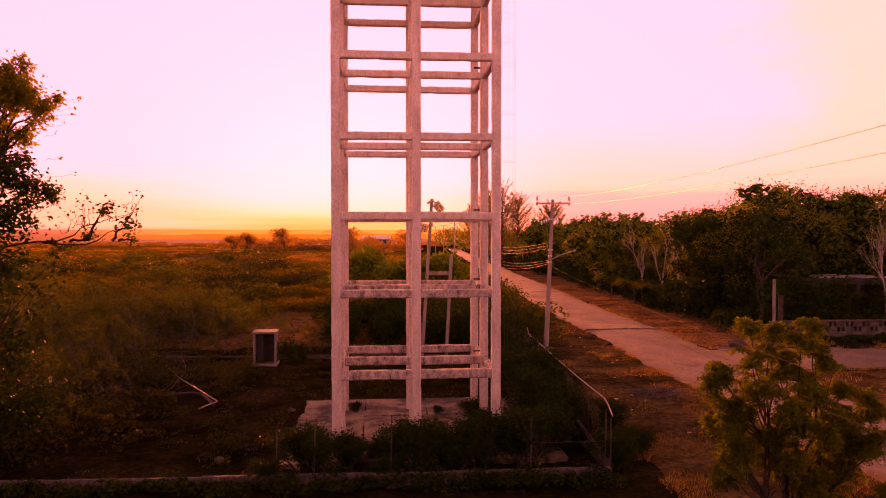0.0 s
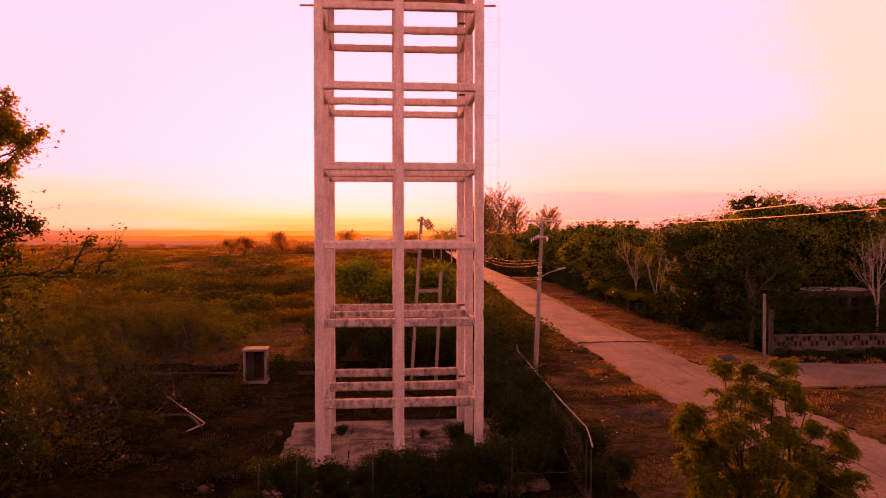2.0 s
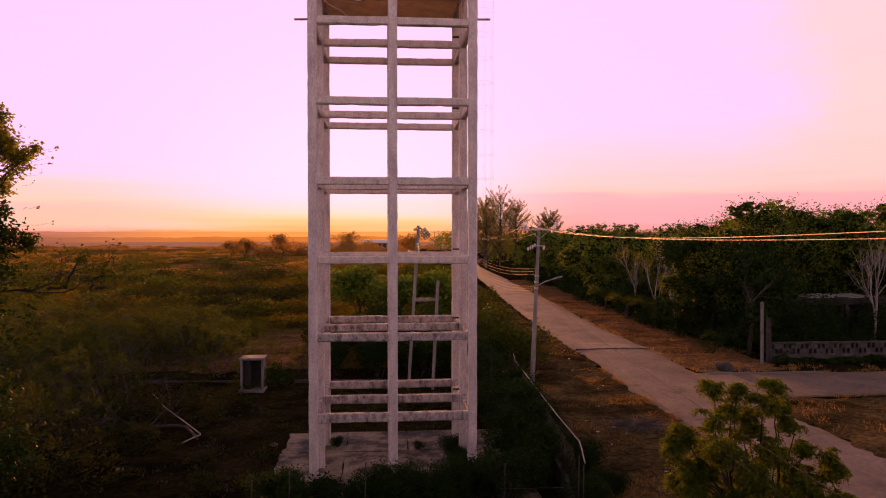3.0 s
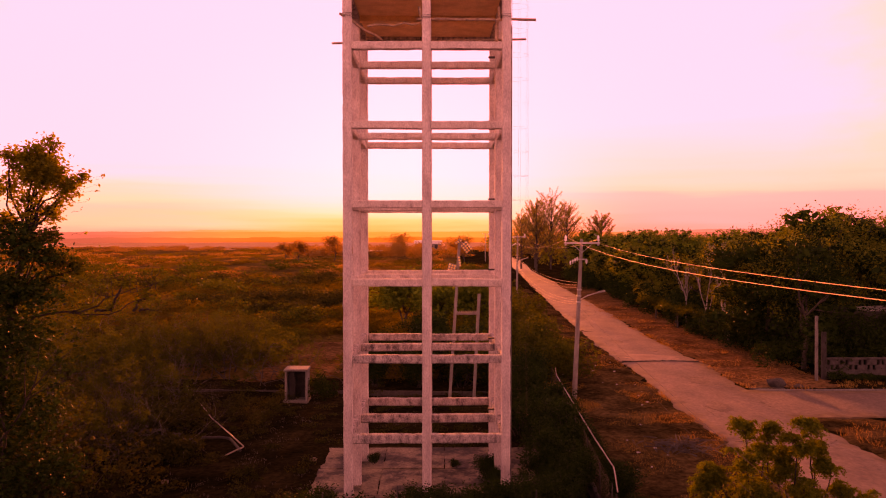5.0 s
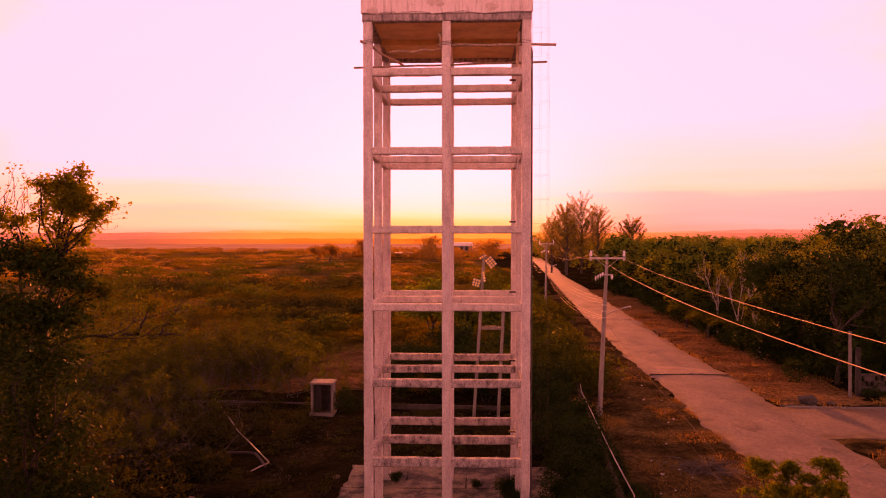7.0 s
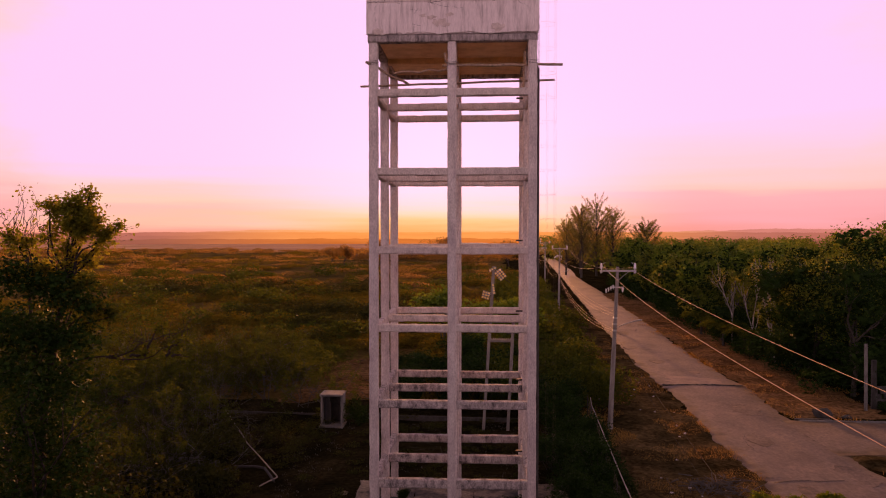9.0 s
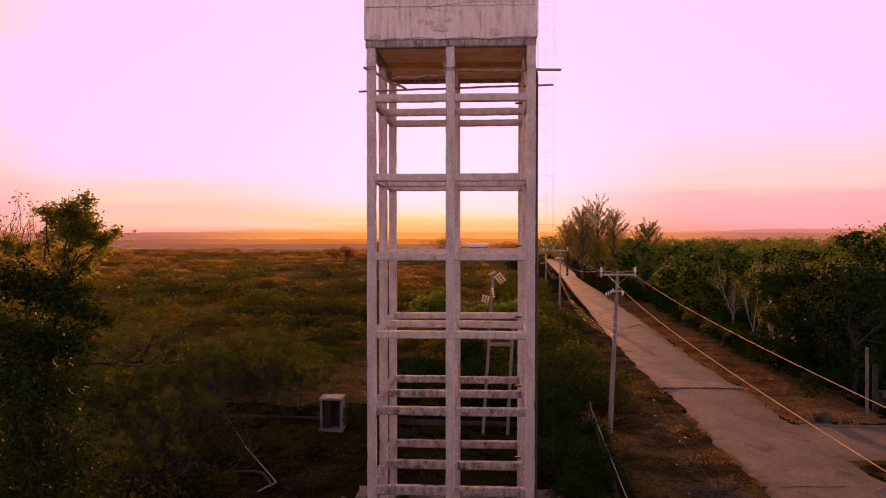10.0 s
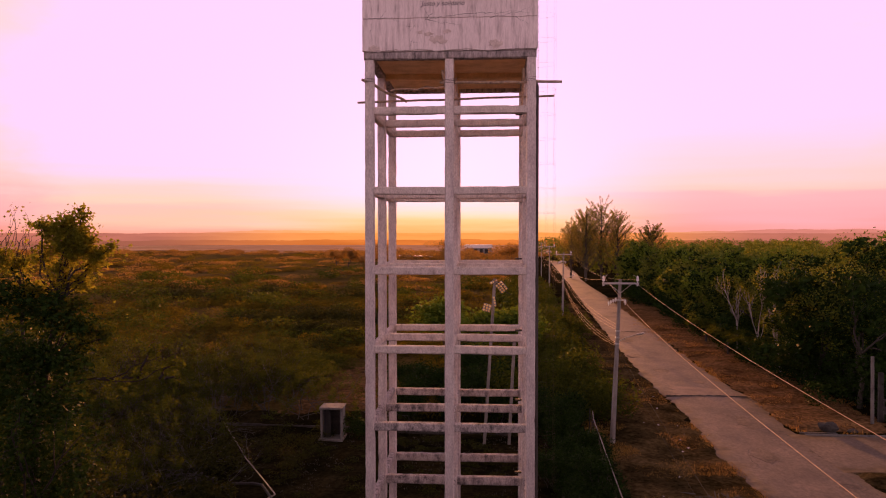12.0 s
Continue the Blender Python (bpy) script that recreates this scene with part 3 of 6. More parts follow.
def ground_sheet():
    def axis(near, lo, hi, mid):
        s = np.linspace(-1, 1, 241)
        a = np.sinh(s * 7.2) / np.sinh(7.2)
        return np.where(a < 0, mid + a * (mid - lo), mid + a * (hi - mid))
    xs, ys = axis(0, -4800, 4800, 4), axis(0, -4800, 4800, 34)
    X, Y = np.meshgrid(xs, ys, indexing="ij")
    V = np.stack((X, Y, ground_height(X, Y)), -1).reshape(-1, 3)
    i, j = np.meshgrid(np.arange(240), np.arange(240), indexing="ij")
    a = i * 241 + j
    F = np.stack((a, a + 241, a + 242, a + 1), -1).reshape(-1, 4)
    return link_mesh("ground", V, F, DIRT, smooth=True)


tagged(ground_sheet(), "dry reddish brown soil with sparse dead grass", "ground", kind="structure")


def strip(name, left, right, y0, y1, z, step, mat, label, category, jag=0.15, thick=0.12, cols=9):
    """A road lying along y, with ragged edges and a slight crown."""
    rng = np.random.default_rng(len(name) + int(y1))
    ys = np.arange(y0, y1 + step / 2, step)
    V, F = [], []
    for y in ys:
        l, r = left(y) + rng.normal(0, jag), right(y) + rng.normal(0, jag)
        for k in range(cols):
            f = k / (cols - 1)
            V.append((l + (r - l) * f, y, z + 0.05 * (1 - (2 * f - 1) ** 2) - (0.03 if k in (0, cols - 1) else 0)))
        V.append((r + 0.02, y, z - thick))
        V.append((l - 0.02, y, z - thick))
    m = cols + 2
    for i in range(len(ys) - 1):
        for k in range(m):
            q = (k + 1) % m
            F.append((i * m + k, i * m + q, (i + 1) * m + q, (i + 1) * m + k))
    F.append(tuple(range(m - 1, -1, -1)))
    F.append(tuple((len(ys) - 1) * m + k for k in range(m)))
    return tagged(link_mesh(name, V, F, mat), label, category, kind="structure")


def road_left(y):
    return float(np.interp(y, (-60, 30, 36, 45, 50, 53, 60, 71, 95, 170, 330), (14.3, 14.55, 14.7, 15.1, 15.4, 15.1, 15.15, 15.6, 16.9, 21.3, 29.5)))


def road_right(y):
    return float(np.interp(y, (-60, 20, 30, 46, 52, 55, 66, 82, 100, 150, 330), (20.2, 20.3, 20.4, 20.5, 21.4, 20.9, 21.05, 21.9, 22.9, 25.0, 33.6)))


strip("road", road_left, road_right, -60, 52.2, 0.03, 0.45, ROAD, "worn dusty asphalt village road with ragged edges", "road", jag=0.12)
strip("road", road_left, road_right, 52.25, 330, 0.034, 0.9, ROAD_SLAB, "pale concrete road slab running to the horizon", "road", jag=0.12)


def side_road():
    rng = np.random.default_rng(3)
    xs = np.arange(19.9, 90, 0.9)
    V, F = [], []
    for x in xs:
        flare = max(0, 22.2 - x) ** 1.5 * 0.35
        lo, hi = 36.45 - flare * 0.5 + rng.normal(0, 0.1), 42.4 + flare * 0.6 + rng.normal(0, 0.08)
        for k in range(7):
            V.append((x, lo + (hi - lo) * k / 6, 0.036 + 0.02 * math.sin(math.pi * k / 6)))
        V.append((x, hi + 0.02, -0.1))
        V.append((x, lo - 0.02, -0.1))
    for i in range(len(xs) - 1):
        for k in range(9):
            q = (k + 1) % 9
            F.append((i * 9 + k, (i + 1) * 9 + k, (i + 1) * 9 + q, i * 9 + q))
    return tagged(link_mesh("side_road", V, F, SIDE_ROAD), "worn asphalt side road leading off the junction", "road", kind="structure")


side_road()


def patch(name, x0, x1, y0, y1, z, mat, label, category, n=26, jag=0.5, seed=1, skew=0.0):
    """A ragged low bed of soil."""
    rng = np.random.default_rng(seed)
    nx, ny = max(8, int((x1 - x0) / 0.8)), max(8, int((y1 - y0) / 0.8))
    V = []
    for i in range(nx + 1):
        for j in range(ny + 1):
            x, y = x0 + (x1 - x0) * i / nx, y0 + (y1 - y0) * j / ny
            x += max(0, y - 38) * skew
            edge = i in (0, nx) or j in (0, ny)
            V.append((x + (rng.normal(0, jag) if edge else 0), y + (rng.normal(0, jag) if edge else 0), (ground_height(x, y) - 0.03) if edge else max(ground_height(x, y), 0) + z + 0.03 + rng.normal(0, 0.022) + 0.06 * noise.noise((x * 0.5, y * 0.5, seed))))
    F = [(i * (ny + 1) + j, (i + 1) * (ny + 1) + j, (i + 1) * (ny + 1) + j + 1, i * (ny + 1) + j + 1) for i in range(nx) for j in range(ny)]
    return tagged(link_mesh(name, V, F, mat, smooth=True), label, category, kind="structure")


patch("verge", 8.4, 15.2, 14, 120, 0.04, NEAR_VERGE, "reddish brown dirt verge with dry grass and litter", "verge", seed=2, skew=0.0275, jag=0.25)
patch("verge_far_side", 20.4, 27.0, 43.6, 130, 0.05, VERGE, "leaf-strewn reddish dirt verge under the trees", "verge", seed=3, skew=0.0265, jag=0.25)
patch("traffic_island", 20.2, 60, 14, 36.3, 0.05, NEAR_VERGE, "dry grassy corner beside the junction", "verge", seed=4)
patch("clearing", -10.8, -4.5, 47, 62, 0.10, VERGE, "bare reddish clearing in the scrub", "clearing", seed=5, jag=1.2)


def plain_sheet():
    n = 70
    V, F = [], []
    for i in range(n + 1):
        y = 46 * (900 / 46) ** (i / n)
        right = 6.0 + max(0, y - 46) * 0.022
        for j in range(n + 1):
            x = right - (0.95 * y + 10 + right) * (1 - j / n)
            V.append((x, y + 0.8 * noise.noise((x * 0.2, 3, 0)), float(ground_height(np.array(x), np.array(y))) + (0.06 + y * 0.0006 if 0 < i and j < n else -0.05)))
    F = [(i * (n + 1) + j, i * (n + 1) + j + 1, (i + 1) * (n + 1) + j + 1, (i + 1) * (n + 1) + j) for i in range(n) for j in range(n)]
    return tagged(link_mesh("plain", V, F, PLAIN_GRASS, smooth=True), "olive brown dry pasture stretching to the horizon", "plain", kind="structure")


plain_sheet()


def far_flat():
    rng = np.random.default_rng(5)
    xs = np.linspace(-560, 40, 110)
    rows = ((404, -1.5), (418, 1.2), (586, 1.2), (596, -1.5))
    V = [(x, y + rng.normal(0, 2.5), z) for y, z in rows for x in xs]
    n = len(xs)
    F = [(r * n + i, r * n + i + 1, r * n + n + i + 1, r * n + n + i) for r in range(3) for i in range(n - 1)]
    return tagged(link_mesh("pale_flat", V, F, PALE), "pale bare flat far out on the plain", "flat", kind="structure")


far_flat()


def ridge(name, distance, height, mat, label, seed, rough, b0=-75, b1=75, base=-8):
    V, n = [], 500
    for i in range(n):
        a = radians(b0 + (b1 - b0) * i / (n - 1))
        s = math.degrees(a)
        h = height(s) + rough * (noise.noise((s * 0.35, seed, 0)) + 0.5 * noise.noise((s * 1.3, seed, 3)) + 0.3 * noise.noise((s * 6, seed, 5)))
        for k, z in enumerate((base, h)):
            V.append((math.sin(a) * (distance + 60 * k), math.cos(a) * (distance + 60 * k), z))
    F = [(2 * i, 2 * i + 2, 2 * i + 3, 2 * i + 1) for i in range(n - 1)]
    return tagged(link_mesh(name, V, F, mat), label, "hills", kind="structure")


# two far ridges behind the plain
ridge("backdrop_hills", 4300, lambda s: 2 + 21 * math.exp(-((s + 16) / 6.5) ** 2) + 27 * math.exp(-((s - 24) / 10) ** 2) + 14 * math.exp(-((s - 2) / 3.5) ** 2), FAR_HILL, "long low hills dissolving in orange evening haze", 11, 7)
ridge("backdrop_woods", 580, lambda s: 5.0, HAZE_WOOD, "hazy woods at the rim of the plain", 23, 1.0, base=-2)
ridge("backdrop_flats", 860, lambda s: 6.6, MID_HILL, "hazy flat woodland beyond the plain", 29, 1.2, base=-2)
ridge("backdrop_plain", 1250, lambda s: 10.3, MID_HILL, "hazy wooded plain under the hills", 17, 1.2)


# scars and cracks of the road
def ragged(name, at, size, z, mat, label, category, seed):
    rng = np.random.default_rng(seed)
    n = 22
    ring = [(at[0] + size[0] * math.cos(a) * rng.uniform(0.7, 1.1), at[1] + size[1] * math.sin(a) * rng.uniform(0.7, 1.1)) for a in np.linspace(0, 2 * math.pi, n, endpoint=False)]
    V = [(x, y, z) for x, y in ring] + [(x, y, z - 0.05) for x, y in ring]
    F = [tuple(range(n))] + [(k, k + n, (k + 1) % n + n, (k + 1) % n) for k in range(n)]
    return tagged(link_mesh(name, V, F, mat), label, category)


for i, (x, y, a, b) in enumerate(((17.2, 61.5, 0.7, 1.0), (19.0, 57.0, 0.5, 0.6), (16.6, 69.0, 0.9, 1.2), (18.6, 45.0, 0.9, 1.6), (17.0, 38.5, 0.7, 1.3), (19.2, 33.0, 0.8, 1.6), (16.2, 30.5, 0.5, 1.2), (17.5, 79, 0.8, 2.0), (20.2, 39.0, 0.9, 0.7), (23.5, 39.8, 1.2, 0.5))):
    f = (x - road_left(y)) / (road_right(y) - road_left(y))
    ragged("road_patch", (x, y), (a, b), (0.034 if y > 52.3 else 0.03) + 0.05 * (1 - (2 * min(max(f, 0), 1) - 1) ** 2) + 0.008, TAR_PATCH, "ragged repair patch in the worn road surface", "road patch", 90 + i)
def crack_paths():
    rng = np.random.default_rng(77)
    out = []
    for k in range(7):
        y = rng.uniform(26, 95)
        l, r = road_left(y), road_right(y)
        x = rng.uniform(l + 0.4, r - 0.4)
        along = rng.random() < 0.45
        d = np.array((0.15, 1.0)) if along else np.array((1.0, 0.1))
        pts, p = [], np.array((x, y))
        for i in range(9):
            if not (l + 0.2 < p[0] < r - 0.2):
                break
            f = (p[0] - l) / (r - l)
            pts.append((p[0], p[1], (0.034 if p[1] > 52.3 else 0.03) + 0.05 * (1 - (2 * f - 1) ** 2) + 0.004))
            p = p + d * rng.uniform(0.25, 0.5) + rng.normal(0, 0.10, 2)
        if len(pts) > 3 and not (pts[0][1] < 52.4 < pts[-1][1]):
            out.append(np.array(pts))
    return out


for pts in crack_paths():
    v, f = tube_arrays([(pts, np.full(len(pts), 0.009))], 4)
    tagged(link_mesh("tar_seam", v, f, RUBBER), "thin dark tar seam across the road", "road seam", "seams in the road")
v, f = worn_bar((15.3, 52.24, 0.04), (21.0, 52.24, 0.04), 0.13, 0.10, np.random.default_rng(12), rough=0.2, seg=0.3)
tagged(link_mesh("road_joint", v, f, RUBBER), "dark broken step where the concrete road begins", "road joint")
strip("road_apron", lambda y: 15.5 + (y - 52) * 0.1, lambda y: 20.9 - (y - 52.4) * 0.5, 52.4, 55.2, 0.05, 0.35, APRON, "pale worn concrete apron at the road joint", "road", jag=0.3, cols=9)
# ---- the water tower ----
CX = (-1.407, 1.235, 3.892)
CY = (23.77, 26.57, 29.35)
BEAM_BOTTOM = (2.50, 5.185, 7.76, 10.39, 13.02, 15.66)
tower = thing("water_tower", (1.24, 26.5, 0), "tall weathered concrete frame carrying a whitewashed water tank", "water tower")
TOWER_IN = Matrix.Translation((-1.24, -26.5, 0))


def to_tower(ob):
    ob.parent = tower
    ob.matrix_parent_inverse = TOWER_IN
    return ob


def build_tower():
    rng = np.random.default_rng(21)
    for ix, x in enumerate(CX):
        for iy, y in enumerate(CY):
            lean = rng.normal(0, 0.012, 2)
            v, f = worn_bar((x, y, -0.2), (x + lean[0], y + lean[1], 17.5), 0.30, 0.30, rng, rough=0.016, seg=0.25)
            to_tower(link_mesh("column", v, f, CONCRETE))
    for z in BEAM_BOTTOM:
        h = 0.31 if z < 3 else 0.28 if z < 6 else 0.265
        zc = z + h / 2 - (0.01 if z < 3 else 0.0)
        cast = UPPER_CONCRETE if z > 7 else BEAM_CONCRETE
        for y, low in zip(CY, (0, 0.05, 0.08) if z < 6 else (0, 0, 0)):
            for a, b in ((0, 1), (1, 2)):
                o = 0.02 * rng.normal()
                v, f = worn_bar((CX[a] + 0.145, y - 0.015 + o, zc - low + rng.normal(0, 0.008)), (CX[b] - 0.145, y - 0.015 + o, zc - low + rng.normal(0, 0.008)), 0.235, h, rng, rough=0.016)
                to_tower(link_mesh("beam", v, f, cast))
        for x in CX:
            for a, b in ((0, 1), (1, 2)):
                v, f = worn_bar((x, CY[a] + 0.145, zc - 0.02), (x, CY[b] - 0.145, zc - 0.02), 0.22, h - 0.03, rng, rough=0.016)
                to_tower(link_mesh("side_beam", v, f, cast))
    # the tank: ring beam, floor, walls and roof
    x0, x1, y0, y1 = -1.575, 4.06, 23.60, 29.56
    for a, b in (((x0, y0 + 0.15, 17.57), (x1, y0 + 0.15, 17.57)), ((x0, y1 - 0.15, 17.57), (x1, y1 - 0.15, 17.57))):
        v, f = worn_bar(a, b, 0.30, 0.25, rng, rough=0.02)
        to_tower(link_mesh("ring_beam", v, f, TANK_EDGE, label="streaked dark-stained edge beam under the tank"))
    for x in (x0 + 0.15, x1 - 0.15):
        v, f = worn_bar((x, y0 + 0.31, 17.57), (x, y1 - 0.31, 17.57), 0.30, 0.25, rng, rough=0.02)
        to_tower(link_mesh("ring_beam", v, f, TANK_EDGE))
    v, f = worn_bar((x0 + 0.31, CY[1], 17.50), (x1 - 0.31, CY[1], 17.50), 0.26, 0.26, rng, rough=0.012)
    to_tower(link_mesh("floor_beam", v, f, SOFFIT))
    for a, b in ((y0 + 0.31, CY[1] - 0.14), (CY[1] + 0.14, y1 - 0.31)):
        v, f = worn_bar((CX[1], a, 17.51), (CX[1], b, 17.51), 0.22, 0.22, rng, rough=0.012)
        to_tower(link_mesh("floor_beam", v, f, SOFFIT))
    to_tower(part("tank_floor", box_bm((x0 + 0.3, y0 + 0.3, 17.58), (x1 - 0.3, y1 - 0.3, 17.72), 0), SOFFIT, label="bare concrete soffit with warm bounced light in its colour"))
    to_tower(part("tank_wall", box_bm((x0 - 0.02, y0 - 0.02, 17.69), (x1 + 0.02, y0 + 0.22, 20.6), 0.02), PLASTER))
    to_tower(part("tank_wall", box_bm((x0 - 0.02, y1 - 0.22, 17.69), (x1 + 0.02, y1 + 0.02, 20.6), 0.02), PLASTER))
    to_tower(part("tank_wall", box_bm((x0 - 0.02, y0 + 0.22, 17.69), (x0 + 0.2, y1 - 0.22, 20.6), 0.0), PLASTER))
    to_tower(part("tank_wall", box_bm((x1 - 0.2, y0 + 0.22, 17.69), (x1 + 0.02, y1 - 0.22, 20.6), 0.0), PLASTER))
    to_tower(part("tank_roof", box_bm((x0 - 0.15, y0 - 0.15, 20.6), (x1 + 0.15, y1 + 0.15, 20.75), 0.02), PLASTER))
    # two coats of render on the front, parted by a crack, ragged at the foot
    n = 150
    for lo, hi, seed, jl, jh in ((17.70, 18.735, 1, 0.07, 0.022), (18.75, 20.58, 1, 0.022, 0.0)):
        V, F = [], []
        for i in range(n + 1):
            x = x0 - 0.035 + (x1 - x0 + 0.07) * i / n
            zl = lo + jl * (noise.noise((x * 1.6, lo if jl > 0.03 else 7.0, 0)) * 1.2 + noise.noise((x * 7, 3 if jl > 0.03 else 7.0, 0)) * 0.9)
            zh = hi + jh * (noise.noise((x * 1.6, 7.0, 0)) * 1.2 + noise.noise((x * 7, 7.0, 0)) * 0.9)
            for y, z in ((y0 - 0.02, zl), (y0 - 0.052, zl + 0.012), (y0 - 0.052 - 0.012 * noise.noise((x, 5, lo)), (zl + zh) / 2), (y0 - 0.052, zh - 0.008), (y0 - 0.02, zh)):
                V.append((x, y, z))
        for i in range(n):
            for k in range(4):
                F.append((i * 5 + k, i * 5 + 5 + k, i * 5 + 6 + k, i * 5 + 1 + k))
        F += [(4, 3, 2, 1, 0), tuple(n * 5 + k for k in range(5))]
        to_tower(link_mesh("render_coat", V, F, PLASTER))
    for z in BEAM_BOTTOM:
        to_tower(part("pipe_stub", box_bm((3.50, 26.50, z + 0.40), (3.745, 26.62, z + 0.46), 0.01), RUBBER, label="dark iron stub on the column"))
    for x, z in ((CX[0], 16.72), (CX[1], 16.66), (CX[2], 16.70)):
        for k in range(3):
            q = 0.158
            loop = np.array([(x - q, CY[0] - q, z), (x + q, CY[0] - q, z + 0.02), (x + q, CY[0] + q, z + 0.01), (x - q, CY[0] + q, z - 0.01), (x - q, CY[0] - q, z)]) + (0, 0, 0.05 * k)
            to_tower(tube("wire_tie", loop, 0.006, RUBBER, sides=4))
    # painted lettering
    words = bpy.data.curves.new("lettering", "FONT")
    words.body, words.size, words.align_x, words.extrude, words.shear = "Justo y solidario", 0.215, "CENTER", 0.002, 0.25
    txt = new("lettering", words)
    txt.data.materials.append(GREY_PAINT)
    to_tower(txt)
    txt.matrix_basis = pose(1.03, y0 - 0.069, 19.14, 90, 0, 0)
    x = 0.42
    for w in (0.22, 0.16, 0.19, 0.24, 0.14, 0.21):
        to_tower(part("painted_bar", box_bm((x, y0 - 0.069, 19.40), (x + w - 0.04, y0 - 0.060, 19.66), 0), RED_PAINT, label="faded red painted bar"))
        x += w
    # cracks in the render: along the seam, with branches
    def crack(x, z, dx, dz, n, seed, r=0.007):
        cr = np.random.default_rng(seed)
        pts = []
        for k in range(n + 1):
            pts.append((x, y0 - 0.058, z))
            x, z = x + dx * cr.uniform(0.6, 1.4) + cr.normal(0, abs(dz) * 0.35), z + dz * cr.uniform(0.4, 1.5) + cr.normal(0, abs(dx) * 0.22)
        v, f = tube_arrays([(np.array(pts), 0.7 * r * np.linspace(1.0, 0.35, n + 1) * cr.uniform(0.5, 1.3, n + 1))], 4)
        to_tower(link_mesh("crack", v, f, RUBBER, label="thin dark crack in the render"))
    for k, (x, z, dx, dz, n, r) in enumerate(((-1.56, 18.72, 0.09, 0.0, 11, 0.010), (-1.02, 18.74, 0.02, 0.05, 6, 0.010), (0.5, 18.74, 0.10, 0.002, 34, 0.011), (0.45, 18.70, 0.08, -0.012, 15, 0.009), (0.52, 18.74, 0.05, 0.035, 4, 0.016), (0.55, 18.80, -0.02, 0.07, 11, 0.006),
                                              (-0.6, 18.72, 0.05, -0.02, 5, 0.007), (-0.15, 18.5, 0.05, -0.005, 8, 0.006), (0.1, 18.52, -0.03, -0.05, 4, 0.006), (-0.1, 18.02, 0.07, 0.0, 4, 0.007), (0.0, 18.0, 0.0, -0.05, 4, 0.006), (2.55, 18.72, 0.09, 0.015, 14, 0.009), (3.3, 18.76, 0.06, -0.03, 9, 0.007),
                                              (-1.3, 18.6, 0.0, -0.06, 10, 0.004), (2.1, 19.6, 0.05, -0.04, 8, 0.005), (3.2, 19.4, 0.01, -0.06, 9, 0.004), (0.35, 19.7, -0.01, -0.06, 12, 0.004), (-0.9, 19.9, 0.02, -0.06, 12, 0.004))):
        crack(x, z, dx, dz, n, 700 + k, r)
    # stains of older render
    for q, (sx, sz, r) in enumerate(((0.55, 18.22, 0.10), (0.80, 18.05, 0.15), (0.95, 18.10, 0.10), (1.15, 18.30, 0.10), (0.30, 18.28, 0.08), (-1.25, 17.78, 0.14), (2.72, 17.88, 0.17), (1.05, 17.98, 0.10))):
        bm = bmesh.new()
        ring = [bm.verts.new((sx + r * 1.3 * math.cos(a) * (1 + 0.9 * noise.noise((math.cos(a) * 2.2, math.sin(a) * 2.2, sx * 5))), y0 - 0.068 - 0.002 * q, sz + r * 0.7 * math.sin(a) * (1 + 0.9 * noise.noise((math.cos(a) * 2.2, sz * 5, math.sin(a) * 2)))) ) for a in np.linspace(0, 2 * math.pi, 18, endpoint=False)]
        bm.faces.new(ring)
        f = bmesh.ops.extrude_face_region(bm, geom=list(bm.faces))
        for v in f["geom"]:
            if isinstance(v, bmesh.types.BMVert):
                v.co.y += 0.02
        to_tower(part("render_patch", bm, PATCH, label="brown patch where render fell off"))


build_tower()


def stick(label, pts, r):
    ob = tube("scaffold_pole", np.array(pts, float), r, STICK, sides=7)
    return tagged(ob, label, "pole", "poles tied to the tower")


def bent(a, b, n, amount, seed):
    rng = np.random.default_rng(seed)
    a, b = np.array(a, float), np.array(b, float)
    pts = np.array([a + (b - a) * k / n for k in range(n + 1)])
    pts[1:-1] += rng.normal(0, amount, (n - 1, 3))
    return pts


stick("rough wooden scaffold pole lashed across the tower columns", bent((-2.29, 26.38, 16.55), (4.88, 26.38, 16.72), 12, 0.018, 1), 0.040)
stick("rough wooden scaffold pole jutting from the tower column", bent((0.9, 24.0, 16.74), (4.91, 23.97, 16.72), 9, 0.02, 2), 0.045)
stick("short crooked pole tied diagonally at the tower corner", bent((-1.62, 23.55, 16.78), (-0.35, 25.2, 16.35), 5, 0.02, 3), 0.045)
stick("crooked wooden pole slung between the tower columns", bent((-0.75, 24.02, 16.5), (1.05, 24.02, 16.62), 6, 0.025, 4), 0.032)
stick("short stub of pole tied at the middle column", bent((0.98, 23.98, 17.15), (1.1, 24.0, 16.55), 3, 0.01, 5), 0.045)
stick("thin pole stub tied inside the tower corner", bent((3.66, 24.1, 17.2), (3.62, 24.3, 16.0), 4, 0.02, 6), 0.04)

# black riser pipe and caged ladder on the tower's flank
riser = thing("riser_pipe", (4.19, 25.2, 0), "black riser pipe running down the tower side", "pipe")
p = tube("pipe", [(0, 0, 0), (0.0, 0, 8), (0, 0, 16.8), (-0.05, 0, 17.0), (-0.12, 0, 17.05)], 0.056, RUBBER, riser, sides=10)
for z in BEAM_BOTTOM:
    part("bracket", box_bm((-0.16, -0.05, z + 0.1), (0.0, 0.05, z + 0.15), 0.005), IRON, riser)

